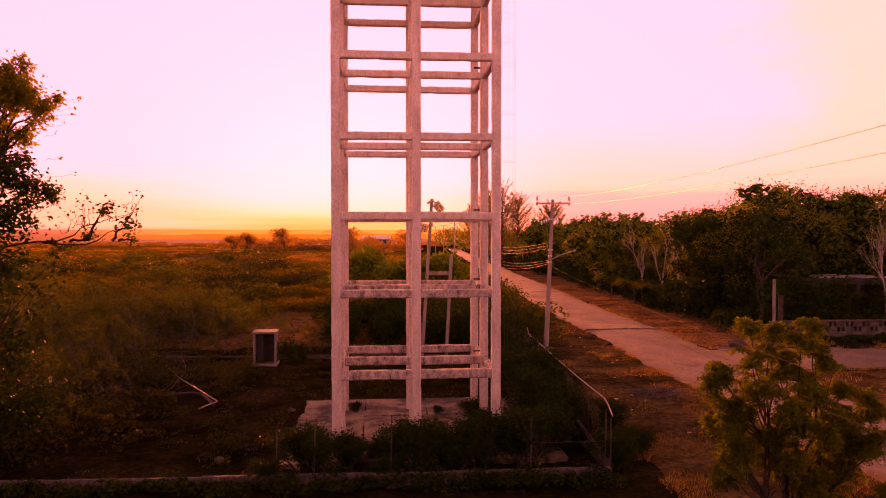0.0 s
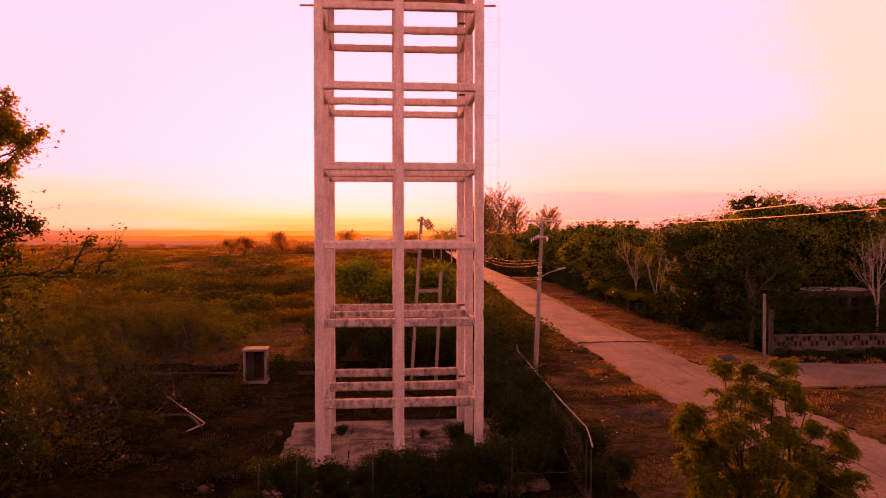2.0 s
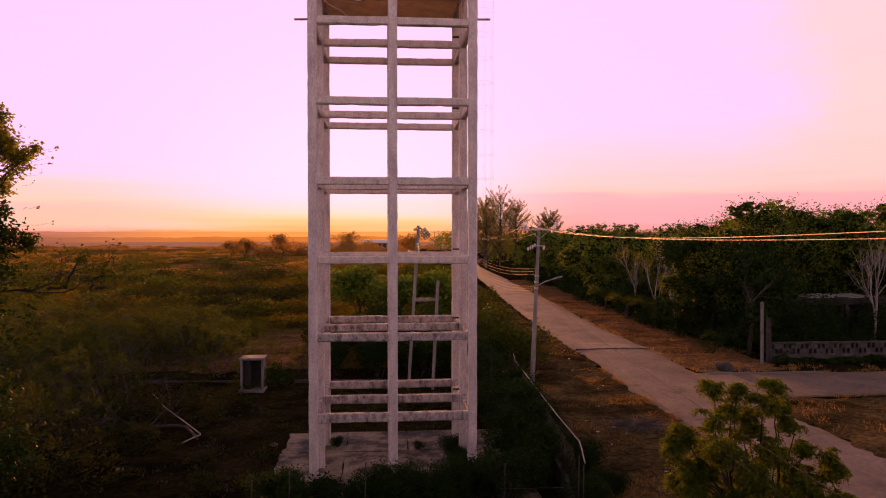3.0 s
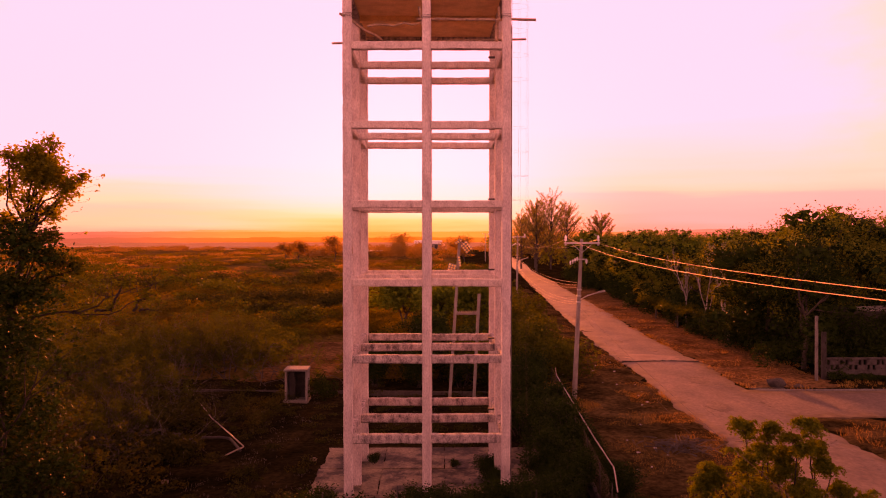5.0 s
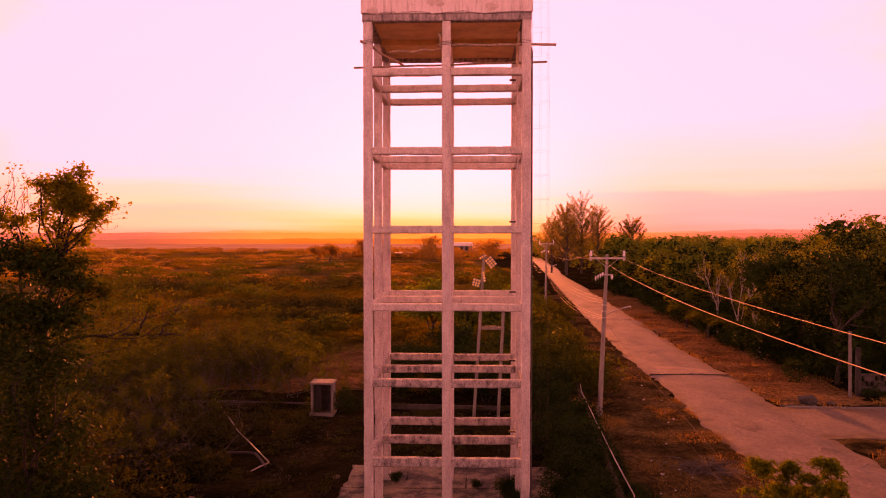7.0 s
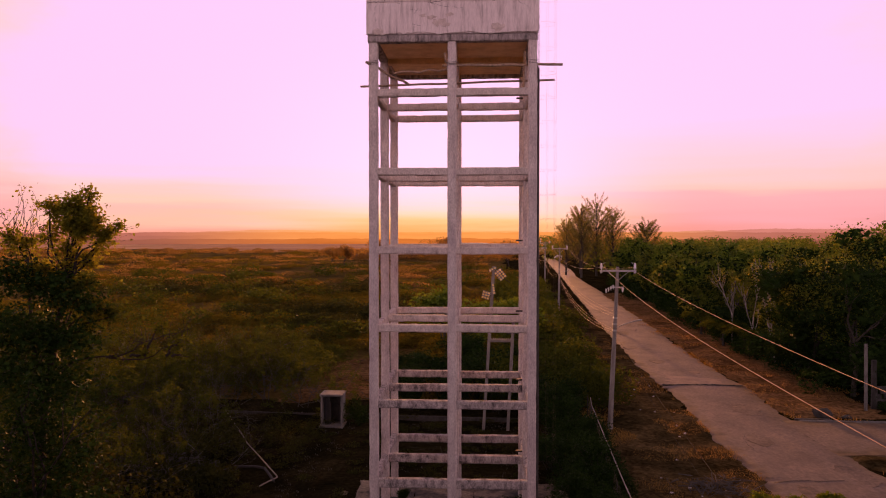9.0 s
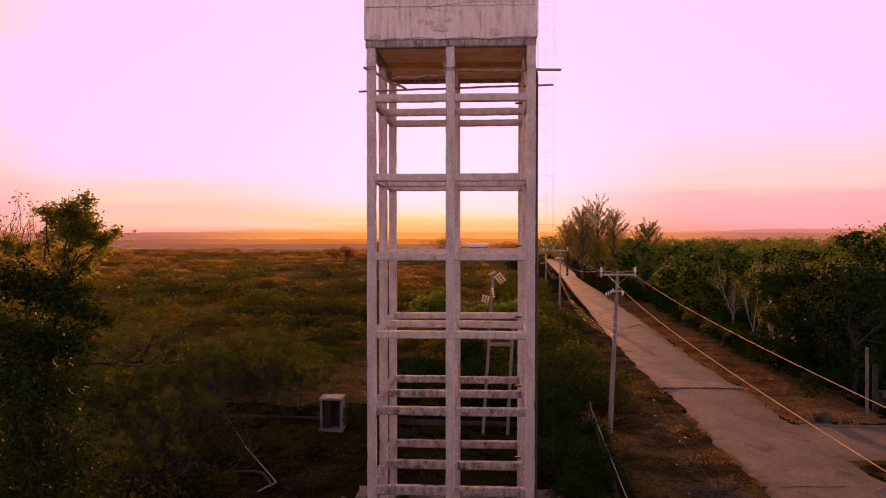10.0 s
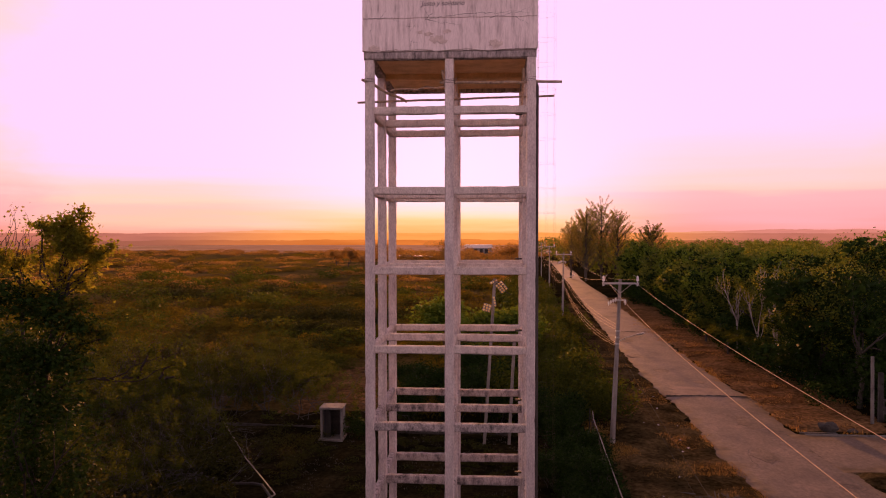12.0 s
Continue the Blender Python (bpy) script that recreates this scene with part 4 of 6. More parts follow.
ladder = thing("caged_ladder", (4.12, 25.45, 0), "thin rusty caged ladder fixed to the tower side", "ladder")
for dy in (-0.24, 0.24):
    tube("rail", [(0.12, dy, 0.0), (0.12, dy, 21.3)], 0.004, IRON, ladder, sides=6)
for i in range(62):
    tube("rung", [(0.12, -0.24, 2.8 + i * 0.30), (0.12, 0.24, 2.8 + i * 0.30)], 0.0025, IRON, ladder, sides=5)
for i in range(22):
    z = 3.0 + i * 0.86
    pts = [(0.12 + 0.62 * math.sin(a), -0.36 * math.cos(a), z) for a in np.linspace(0, math.pi, 13)]
    tube("hoop", np.array(pts), 0.002, IRON, ladder, sides=5)
for a in (0.5, 1.1, 1.57, 2.04, 2.64):
    tube("cage_bar", [(0.12 + 0.62 * math.sin(a), -0.36 * math.cos(a), 3.0), (0.12 + 0.62 * math.sin(a), -0.36 * math.cos(a), 21.1)], 0.0014, IRON, ladder, sides=5)


# ---- slab under the tower ----
def tower_slab():
    ob = thing("foundation_slab", (1.5, 27, 0), "cracked mossy concrete slab under the tower", "slab")
    rng = np.random.default_rng(31)
    # irregular slab pieces with open joints
    xs = [-3.1, -0.6, 1.9, 4.1, 6.1]
    ys = [22.6, 25.4, 28.3, 31.1]
    for i in range(4):
        for j in range(3):
            x0, x1, y0, y1 = xs[i] + 0.012, xs[i + 1] - 0.012, ys[j] + 0.012, ys[j + 1] - 0.012
            z = 0.10 + rng.normal(0, 0.012)
            nx = 8
            ring = [(x0 + (x1 - x0) * k / nx, y0 + rng.normal(0, 0.02 + (0.08 if j == 0 else 0))) for k in range(nx)] + [(x1 + rng.normal(0, 0.02), y0 + (y1 - y0) * k / nx) for k in range(nx)]
            ring += [(x1 - (x1 - x0) * k / nx, y1 + rng.normal(0, 0.02)) for k in range(nx)] + [(x0 + rng.normal(0, 0.02 + (0.07 if i == 0 else 0)), y1 - (y1 - y0) * k / nx) for k in range(nx)]
            n = len(ring)
            V = [(x - 1.5, y - 27, z) for x, y in ring] + [(x - 1.5, y - 27, -0.2) for x, y in ring]
            F = [tuple(range(n))] + [(k, k + n, (k + 1) % n + n, (k + 1) % n) for k in range(n)]
            link_mesh("slab_piece", V, F, SLAB, ob)
    return ob


tower_slab()


# ---- yard walls and fence ----
def low_wall(name, a, b, h, t, label, seed, gap=0.0):
    rng = np.random.default_rng(seed)
    ob = thing(name, ((a[0] + b[0]) / 2, (a[1] + b[1]) / 2, 0), label, "wall")
    a, b = np.array((*a, 0.0)), np.array((*b, 0.0))
    mid = (a + b) / 2
    L = np.linalg.norm(b - a)
    n = max(1, round(L / 2.4))
    d = (b - a) / n
    for i in range(n):
        k = 0.5 * h + rng.normal(0, 0.02)
        p0, p1 = a + d * i + d * 0.004 - mid, a + d * (i + 1) - d * 0.004 - mid
        z = (h - 0.2) / 2 + rng.normal(0, 0.01)
        v, f = worn_bar(p0 + (0, 0, z), p1 + (0, 0, z), t, h + 0.2, rng, rough=0.02, seg=0.3)
        link_mesh("wall_piece", v, f, STONE if name == "back_wall" else BLOCK if name == "flank_wall" else DIM_CONCRETE, ob)
    return ob


low_wall("front_wall", (-22, 21.45), (6.95, 20.9), 0.30, 0.18, "low grey cast concrete yard wall, colour dimmed", 41)
low_wall("back_wall", (-16, 42.9), (5.5, 41.9), 0.15, 0.10, "low pale concrete wall along the yard's rear", 42)
low_wall("flank_wall", (7.0, 21.3), (8.3, 41.6), 0.40, 0.16, "low concrete wall under the chain-link fence", 43)
for px, w in ((0.2, 0.3), (-0.9, 0.22), (-6, 0.25), (-10.5, 0.25)):
    tagged(part("wall_pier", box_bm((px, 20.78 - px * 0.019, -0.1), (px + w, 20.97 - px * 0.019, 0.34), 0.02), DIM_CONCRETE), "short concrete pier against the low wall", "pier", "piers of the front wall")


def fence():
    ob = thing("chain_link_fence", (7.6, 30, 0), "sagging chain-link fence with a bent pale top pipe", "fence")
    top = np.array([(6.91, 20.7, 1.92), (7.12, 21.8, 2.0), (7.32, 22.8, 1.95), (7.5, 26.5, 1.86), (7.75, 31, 1.80), (8.0, 35.5, 1.75), (8.2, 39.0, 1.70), (8.26, 39.8, 1.95)]) - (7.6, 30, 0)
    tube("top_pipe", top, 0.022, PVC, ob, "chalky white top pipe", sides=8)
    rng = np.random.default_rng(2)
    for i, y in enumerate(np.arange(21.0, 41.5, 2.9)):
        x = 6.95 + (y - 21) * 0.066
        tube("post", [(x - 7.6, y - 30, -0.1), (x - 7.6 + rng.normal(0, 0.05), y - 30, 1.75)], 0.022, RUBBER, ob, sides=7)
    # the mesh: crossed wires
    wires = []
    n = 150
    for k in range(n):
        y = 21.2 + k * 0.135
        for s in (-1, 1):
            y2 = y + s * 1.4
            if 21.0 < y2 < 41.0:
                wires.append((np.array([(6.97 + (y - 21) * 0.066 - 7.6, y - 30, 0.4), (6.97 + (y2 - 21) * 0.066 - 7.6, y2 - 30, 1.75)]), 0.002))
    v, f = tube_arrays(wires, 3)
    link_mesh("wire_mesh", v, f, IRON, ob)
    return ob


fence()


def front_fence():
    ob = thing("wire_fence", (2, 21.2, 0), "rusty posts and wire along the front wall", "fence")
    for x, h in ((-3.0, 1.5), (-1.9, 1.75), (0.35, 1.95), (4.55, 1.8), (6.85, 2.0)):
        tube("post", [(x - 2, 0, 0.3), (x - 2 + 0.03, 0.02, h)], 0.02, RUBBER, ob, sides=7)
    tube("wire", bent((4.55 - 2, 0, 1.02), (6.85 - 2, 0, 1.02), 8, 0.006, 4), 0.007, IRON, ob, sides=5)
    return ob


front_fence()


def hut():
    """A little doorway-sized block shelter, open to the front."""
    ob = thing("pump_hut", (-6.36, 40.5, 0), "small limewashed block pump hut with an open doorway", "hut")
    w, d, h = 0.62, 0.5, 1.87
    part("floor_slab", box_bm((-w - 0.08, -d - 0.15, -0.15), (w + 0.06, d + 0.1, 0.10), 0.02), WHITE, ob)
    part("side_wall", box_bm((-w, -d, 0.10), (-w + 0.11, d, h - 0.13), 0.01), WHITE, ob)
    part("side_wall", box_bm((w - 0.09, -d, 0.10), (w, d, h - 0.13), 0.01), WHITE, ob)
    # near-black inner parts: the hut's inside shade is in their colour
    part("rear_wall", box_bm((-w + 0.115, d - 0.14, 0.10), (w - 0.095, d, h - 0.13), 0.01), RUBBER, ob)
    part("roof_slab", box_bm((-w - 0.05, -d - 0.06, h - 0.128), (w + 0.05, d + 0.06, h), 0.02), WHITE, ob)
    part("partition", box_bm((-w + 0.175, -d + 0.25, 0.10), (-0.06, -d + 0.33, 1.35), 0.01), DARK, ob, "half-height panel darkened by painted shade")
    part("meter_box", box_bm((-w + 0.18, -d + 0.2, 1.35), (-0.1, -d + 0.33, 1.7), 0.01), DARK, ob)
    return ob


hut()


# ---- pipes lying in the yard ----
def yard_pipes():
    a = thing("white_pipe", (-6.85, 30.7, 0.1), "long chalky white pipe lying bent in the yard", "pipe")
    tube("pipe", np.array([(-0.6, -0.43, -0.05), (-0.36, 0.05, -0.01), (-0.14, 0.48, 0.0), (-0.1, 0.56, 0.02), (-0.16, 0.68, 0.03), (-1.5, 2.75, 0.12), (-2.92, 4.84, 0.25), (-3.1, 5.2, 0.3), (-4.53, 7.36, 0.65), (-5.66, 9.09, 0.95)]), 0.029, PVC, a, sides=9)
    b = thing("dark_pipe", (-7.6, 31.0, 0.05), "short dark bent pipe beside the white one", "pipe")
    tube("pipe", np.array([(0.6, -0.1, 0.0), (0.2, 0.5, 0.12), (-0.15, 0.9, 0.25), (-0.6, 1.0, 0.28), (-1.6, 1.1, 0.22)]), 0.06, RUBBER, b, sides=9)


yard_pipes()


def block_trough():
    ob = thing("broken_trough", (-10.8, 32.2, 0), "broken pale concrete block trough half hidden in scrub", "trough")
    rng = np.random.default_rng(63)
    for x0, y0, x1, y1, h in ((-1.5, -0.35, -0.75, 0.2, 0.62), (-0.7, 0.25, 0.0, 0.45, 0.54), (0.1, 0.35, 0.75, 0.15, 0.42), (1.0, -0.2, 1.6, -0.55, 0.32)):
        v, f = worn_bar((x0, y0, h / 2 - 0.1), (x1, y1, h / 2 - 0.1), 0.2, h + 0.2, rng, rough=0.05, seg=0.2)
        link_mesh("wall_piece", v, f, STONE, ob)
    v, f = worn_bar((-1.55, 0.0, 0.66), (-0.9, 0.4, 0.66), 0.5, 0.09, rng, rough=0.03, seg=0.2)
    link_mesh("lid", v, f, STONE, ob, "cracked concrete lid")


block_trough()


def rock(name, at, size, seed, label, mat=None, group=""):
    bm = bmesh.new()
    bmesh.ops.create_icosphere(bm, subdivisions=2, radius=1.0)
    for v in bm.verts:
        k = 1 + 0.35 * noise.noise(v.co * 1.3 + Vector((seed, seed * 2, 0)))
        v.co = Vector((v.co.x * size[0] * k, v.co.y * size[1] * k, v.co.z * size[2] * k))
    ob = part(name, bm, mat or STONE)
    ob.matrix_world = pose(at[0], at[1], at[2], 0, 0, seed * 37)
    return tagged(ob, label, "stone", group)


rock("stone", (-5.1, 23.4, 0.06), (0.26, 0.16, 0.10), 3, "pale limestone lump lying in the dark yard")
rock("stone", (22.7, 43.9, 0.2), (0.55, 0.4, 0.35), 4, "rough grey boulder beside the junction")
rock("stone", (24.0, 43.6, 0.05), (0.3, 0.2, 0.15), 5, "small grey stone beside the junction")
for i, (x, y) in enumerate(((-3.6, 29.6), (6.4, 30.2), (6.3, 27.4), (-8.8, 27.0))):
    rock("stone", (x, y, 0.06), (0.18, 0.14, 0.08), 6 + i, "mossy stone on the yard soil", SLAB, "loose stones in the yard")


# ---- floodlight frame behind the tower ----
def flood_frame():
    ob = thing("floodlight_frame", (3.0, 40.1, 0), "leaning concrete posts with floodlight clusters and a crossbar", "floodlight")
    def post(a, b, name):
        rng = np.random.default_rng(8)
        v, f = worn_bar(a, b, 0.17, 0.17, rng, rough=0.006, seg=0.6, chamfer=0.03)
        link_mesh(name, v, f, POLE, ob)
    post((-0.70, 0, -0.3), (-0.12, -0.2, 9.2), "post")
    post((0.68, 0, -0.3), (0.98, -0.1, 6.1), "post")
    part("crossbar", box_bm((-0.42, -0.09, 4.93), (0.92, 0.09, 5.07), 0.02), POLE, ob)
    for i in range(12):
        part("crossbar_rib", box_bm((-0.36 + i * 0.105, -0.11, 5.06), (-0.31 + i * 0.105, 0.11, 5.14), 0.01), POLE, ob)
    def cluster(at, tilt, rows, cols, pitch):
        fr = new("lamp_bank")
        fr.parent = ob
        fr.matrix_local = pose(*at, *tilt)
        part("bank_frame", box_bm((-cols * pitch / 2, -0.03, -rows * pitch / 2), (cols * pitch / 2, 0.0, rows * pitch / 2), 0.01), STEEL, fr)
        for r in range(rows):
            for c in range(cols):
                bm = bmesh.new()
                bmesh.ops.create_cone(bm, cap_ends=True, segments=10, radius1=0.058, radius2=0.03, depth=0.09)
                o = part("lamp", bm, LAMP_GLASS, fr)
                o.matrix_local = pose((c - (cols - 1) / 2) * pitch, -0.09, (r - (rows - 1) / 2) * pitch, 90, 0, 0)
    cluster((0.25, -0.2, 8.75), (10, 50, 10), 3, 4, 0.15)
    cluster((-0.20, -0.2, 9.05), (10, -30, 0), 1, 3, 0.14)
    cluster((-0.55, -0.2, 7.6), (5, 15, -15), 3, 3, 0.15)
    cluster((-0.15, -0.25, 7.95), (5, 80, 30), 1, 4, 0.15)
    tube("arm", [(-0.62, -0.15, 7.6), (-0.2, -0.15, 7.65)], 0.03, STEEL, ob, sides=6)
    tube("arm", [(-0.1, -0.2, 9.1), (0.3, -0.2, 8.8)], 0.03, STEEL, ob, sides=6)
    tube("loose_cable", np.array([(-0.12, -0.2, 9.1), (0.25, -0.25, 8.95), (0.5, -0.2, 8.5), (0.8, -0.2, 8.3)]), 0.02, CABLE, ob, sides=5)
    return ob


flood_frame()

# ---- power line along the road ----
def insulator(at, parent, tall=0.3, r=0.07):
    prof = [(0.02, 0), (0.02, 0.08), (r, 0.09), (r * 0.6, 0.14), (r, 0.16), (r * 0.55, 0.21), (r * 0.85, 0.23), (0.03, tall)]
    V, F, n = [], [], 10
    for rad, z in prof:
        V += [(at[0] + rad * math.cos(a), at[1] + rad * math.sin(a), at[2] + z) for a in np.linspace(0, 2 * math.pi, n, endpoint=False)]
    for i in range(len(prof) - 1):
        F += [(i * n + k, i * n + (k + 1) % n, (i + 1) * n + (k + 1) % n, (i + 1) * n + k) for k in range(n)]
    F += [tuple(range(n - 1, -1, -1)), tuple((len(prof) - 1) * n + k for k in range(n))]
    return link_mesh("insulator", V, F, PORCELAIN, parent)


def utility_pole(x, y, lean=0.0, lamp=True, height=9.2):
    ob = thing("utility_pole", (x, y, 0), "tapered concrete power pole with crossarm and porcelain insulators", "utility pole", "poles of the power line")
    n = 9
    pts = np.array([(lean * k / n, 0, -0.3 + (height + 0.3) * k / n) for k in range(n + 1)])
    tube("shaft", pts, np.linspace(0.155, 0.085, n + 1), POLE, ob, sides=8)
    t = lean
    part("crossarm", box_bm((t - 1.0, -0.14, height - 0.27), (t + 1.0, -0.05, height - 0.17), 0.01), STEEL, ob)
    for s in (-0.92, 0.92):
        insulator((t + s, -0.095, height - 0.17), ob, 0.38, 0.09)
        part("insulator_pin", box_bm((t + s - 0.05, -0.13, height - 0.36), (t + s + 0.05, -0.06, height - 0.27), 0.01), STEEL, ob)
        tube("spark_horn", [(t + s, -0.1, height + 0.1), (t + s + (0.22 if s < 0 else -0.22), -0.1, height + 0.26)], 0.012, STEEL, ob, sides=5)
    for s in (-1, 1):
        tube("brace", [(t, -0.1, height - 0.75), (t + s * 0.6, -0.1, height - 0.25)], 0.015, STEEL, ob, sides=5)
    # secondary insulators on a slanting bracket
    part("bracket", box_bm((t - 0.35, -0.12, height - 1.18), (t + 0.30, -0.06, height - 1.10), 0.01), STEEL, ob)
    for i in range(4):
        insulator((t - 0.65 + i * 0.13, -0.1, height - 1.45 + i * 0.07), ob, 0.2, 0.06)
    for i in range(2):
        insulator((t + 0.26, -0.12 + i * 0.1, height - 1.4), ob, 0.26, 0.07)
    for z in (6.35, 6.0, 5.65):
        part("spool", box_bm((t * z / height - 0.11, -0.13, z - 0.05), (t * z / height + 0.11, 0.13, z + 0.05), 0.02), STEEL, ob)
    if lamp:
        arm = np.array([(t * 0.66, 0, 5.75), (t * 0.66 + 0.45, -0.15, 6.02), (t * 0.66 + 1.0, -0.4, 6.22)])
        tube("lamp_arm", arm, 0.028, STEEL, ob, sides=7)
        bm = box_bm((-0.22, -0.09, -0.05), (0.22, 0.09, 0.05), 0.035)
        o = part("lamp_head", bm, STEEL, ob)
        o.matrix_local = pose(t * 0.66 + 1.15, -0.47, 6.27, 0, -14, -22)
    return ob


POLES = [(6.25, -9.0, 0.1), (9.36, 40.02, 0.40), (12.0, 92.0, 0.1), (14.4, 140.0, 0.0), (16.4, 188.0, 0.0), (18.2, 240.0, 0.0)]
for i, (x, y, l) in enumerate(POLES):
    utility_pole(x, y, l, lamp=(i < 3), height=9.5 if i == 0 else 9.2)


def power_line(a, b, sag, r, mat, label, group):
    a, b = np.array(a, float), np.array(b, float)
    f = np.linspace(0, 1, 33)[:, None]
    pts = a + (b - a) * f
    pts[:, 2] -= 4 * sag * f[:, 0] * (1 - f[:, 0])
    return tagged(tube("power_line", pts, r, mat, None, sides=5), label, "cable", group)


for (xa, ya, la), (xb, yb, lb) in zip(POLES, POLES[1:]):
    near = ya < 0
    for s in (-0.92, 0.92):
        a_end = ((5.43, ya, 9.69) if s < 0 else (6.83, ya, 9.42)) if near else (xa + la + s, ya - 0.1, 9.2)
        power_line(a_end, (xb + lb + s, yb - 0.1, (9.36 if s < 0 else 8.96) if near else 9.2), (0.84 if s < 0 else 0.55) if near else 1.0, 0.006, WIRE, "thin bright power line sagging between the pole crossarms", "high wires")
    if not near:
        for k, (z, sg) in enumerate(((6.75, 0.75), (6.6, 0.85), (6.45, 0.95), (5.75, 1.0), (5.65, 1.15), (5.55, 1.3))):
            power_line((xa + la * 0.65 - 0.12, ya, z), (xb + lb * 0.65 - 0.12, yb, z), sg, 0.0065, WIRE, "low wire sagging in a bundle along the road", "low wires")
    else:
        power_line((xa + 0.2, ya, 5.4), (xb + lb * 0.65, yb, 5.45), 0.55, 0.005, CABLE, "thin dark service cable along the road", "service cables")
        power_line((xa + 0.25, ya, 5.1), (xb + lb * 0.62, yb, 5.3), 0.95, 0.0035, CABLE, "thin dark service cable along the road", "service cables")

# ---- the ruined house across the road ----
wp = thing("gate_post", (26.0, 45.3, 0), "slim pale concrete post at the roadside", "post")
v, f = worn_bar((0, 0, -0.3), (-0.2, -0.3, 4.25), 0.17, 0.17, np.random.default_rng(3), rough=0.006, seg=0.5, chamfer=0.03)
link_mesh("shaft", v, f, WHITE, wp)
wp = thing("gate_post", (26.78, 45.9, 0), "short stained concrete post at the garden wall's end", "post")
v, f = worn_bar((0, 0, -0.3), (0.0, 0.0, 3.1), 0.26, 0.24, np.random.default_rng(4), rough=0.012, seg=0.5, chamfer=0.03)
link_mesh("shaft", v, f, HOUSE, wp)


def block_wall():
    ob = thing("breeze_block_wall", (32.95, 46.35, 0), "low pale breeze-block garden wall with square openings", "wall")
    part("footing", box_bm((-5.9, -0.12, -0.2), (9, 0.12, 0.55), 0.02), BLOCK, ob)
    part("coping", box_bm((-5.95, -0.15, 1.22), (9.05, 0.15, 1.34), 0.02), BLOCK, ob)
    for i in range(25):
        x = -5.85 + i * 0.6
        for r in range(2):
            z = 0.552 + r * 0.334
            a, b = (0.12, 0.30) if (i + r) % 2 else (0.38, 0.56)
            part("block", box_bm((x, -0.1, z), (x + a, 0.1, z + 0.33), 0.008), BLOCK, ob)
            part("block", box_bm((x + b, -0.1, z), (x + 0.596, 0.1, z + 0.33), 0.006), BLOCK, ob)
    return ob


block_wall()


def house():
    ob = thing("ruined_house", (36, 55, 0), "derelict pale flat-roofed house with open doorways", "house")
    def wall_run(y, x0, x1, openings, name):
        x = x0
        for a, b, lo, hi in openings:
            part(name, box_bm((x, y - 0.1, -0.2), (a, y + 0.1, 3.4), 0.0), HOUSE, ob)
            if lo > 0:
                part(name, box_bm((a, y - 0.1, -0.2), (b, y + 0.1, lo), 0.0), HOUSE, ob)
            part(name, box_bm((a, y - 0.1, hi), (b, y + 0.1, 3.4), 0.0), HOUSE, ob)
            x = b
        part(name, box_bm((x, y - 0.1, -0.2), (x1, y + 0.1, 3.4), 0.0), HOUSE, ob)
    wall_run(-2.6, -6.5, 9, [(-5.6, -4.0, 0.9, 2.3), (-2.8, -1.6, 0, 2.4), (0.2, 1.8, 0.9, 2.3), (3.6, 4.8, 0, 2.4), (6.2, 7.8, 0.9, 2.3)], "front_wall")
    part("side_wall", box_bm((-6.5, -2.5, -0.2), (-6.3, 4.0, 3.4), 0.0), HOUSE, ob)
    part("side_wall", box_bm((8.8, -2.5, -0.2), (9.0, 4.0, 3.4), 0.0), HOUSE, ob)
    part("rear_wall", box_bm((-6.3, 3.8, -0.2), (8.8, 4.0, 3.4), 0.0), DARK, ob)
    part("roof_slab", box_bm((-7.0, -4.4, 3.4), (9.4, 4.3, 3.58), 0.03), HOUSE, ob)
    part("parapet", box_bm((-7.0, -4.45, 3.58), (9.4, -4.25, 3.9), 0.03), HOUSE, ob)
    for x in (-6.6, -3.4, -0.4, 2.6, 5.6, 8.6):
        v, f = worn_bar((x, -4.2, -0.2), (x, -4.2, 3.4), 0.3, 0.3, np.random.default_rng(int(x * 10) + 80), rough=0.02, seg=0.4)
        link_mesh("porch_column", v, f, HOUSE, ob)
    for i in range(5):
        part("roofing_sheet", box_bm((-3.5 + i * 1.1, -4.3 - 0.05 * (i % 2), 3.92 + 0.03 * (i % 3)), (-2.5 + i * 1.1, -1.4, 3.95 + 0.03 * (i % 3)), 0.0), TIN, ob, "loose roofing sheet")
    return ob


house()


def warehouse():
    ob = thing("warehouse", (-2.5, 380, 1.0), "long low white shed far out on the plain", "building")
    part("wall", box_bm((-7, -4, -1), (7, 4, 2.4), 0.05), WHITE, ob)
    part("roof", box_bm((-7.4, -4.4, 2.4), (7.4, 4.4, 4.2), 0.2), PLASTER, ob)
    for i in range(4):
        part("door", box_bm((-5 + i * 2.8, -4.06, 0.0), (-3.4 + i * 2.8, -4.0, 2.0), 0.0), DARK, ob)
    ob2 = thing("far_house", (-27, 290, 0.3), "small pale house far out on the plain", "building")
    part("wall", box_bm((-6, -3, 0), (6, 3, 1.6), 0.05), HOUSE, ob2)
    part("roof", box_bm((-7, -4, 1.6), (7, 4, 2.0), 0.1), TIN, ob2)
    ob3 = thing("far_house", (-46, 292, 0.3), "small white house far out on the plain", "building")
    part("wall", box_bm((-5, -3, 0), (5, 3, 1.2), 0.05), WHITE, ob3)
    part("roof", box_bm((-5.6, -3.4, 1.2), (5.6, 3.4, 1.5), 0.1), WHITE, ob3)


warehouse()


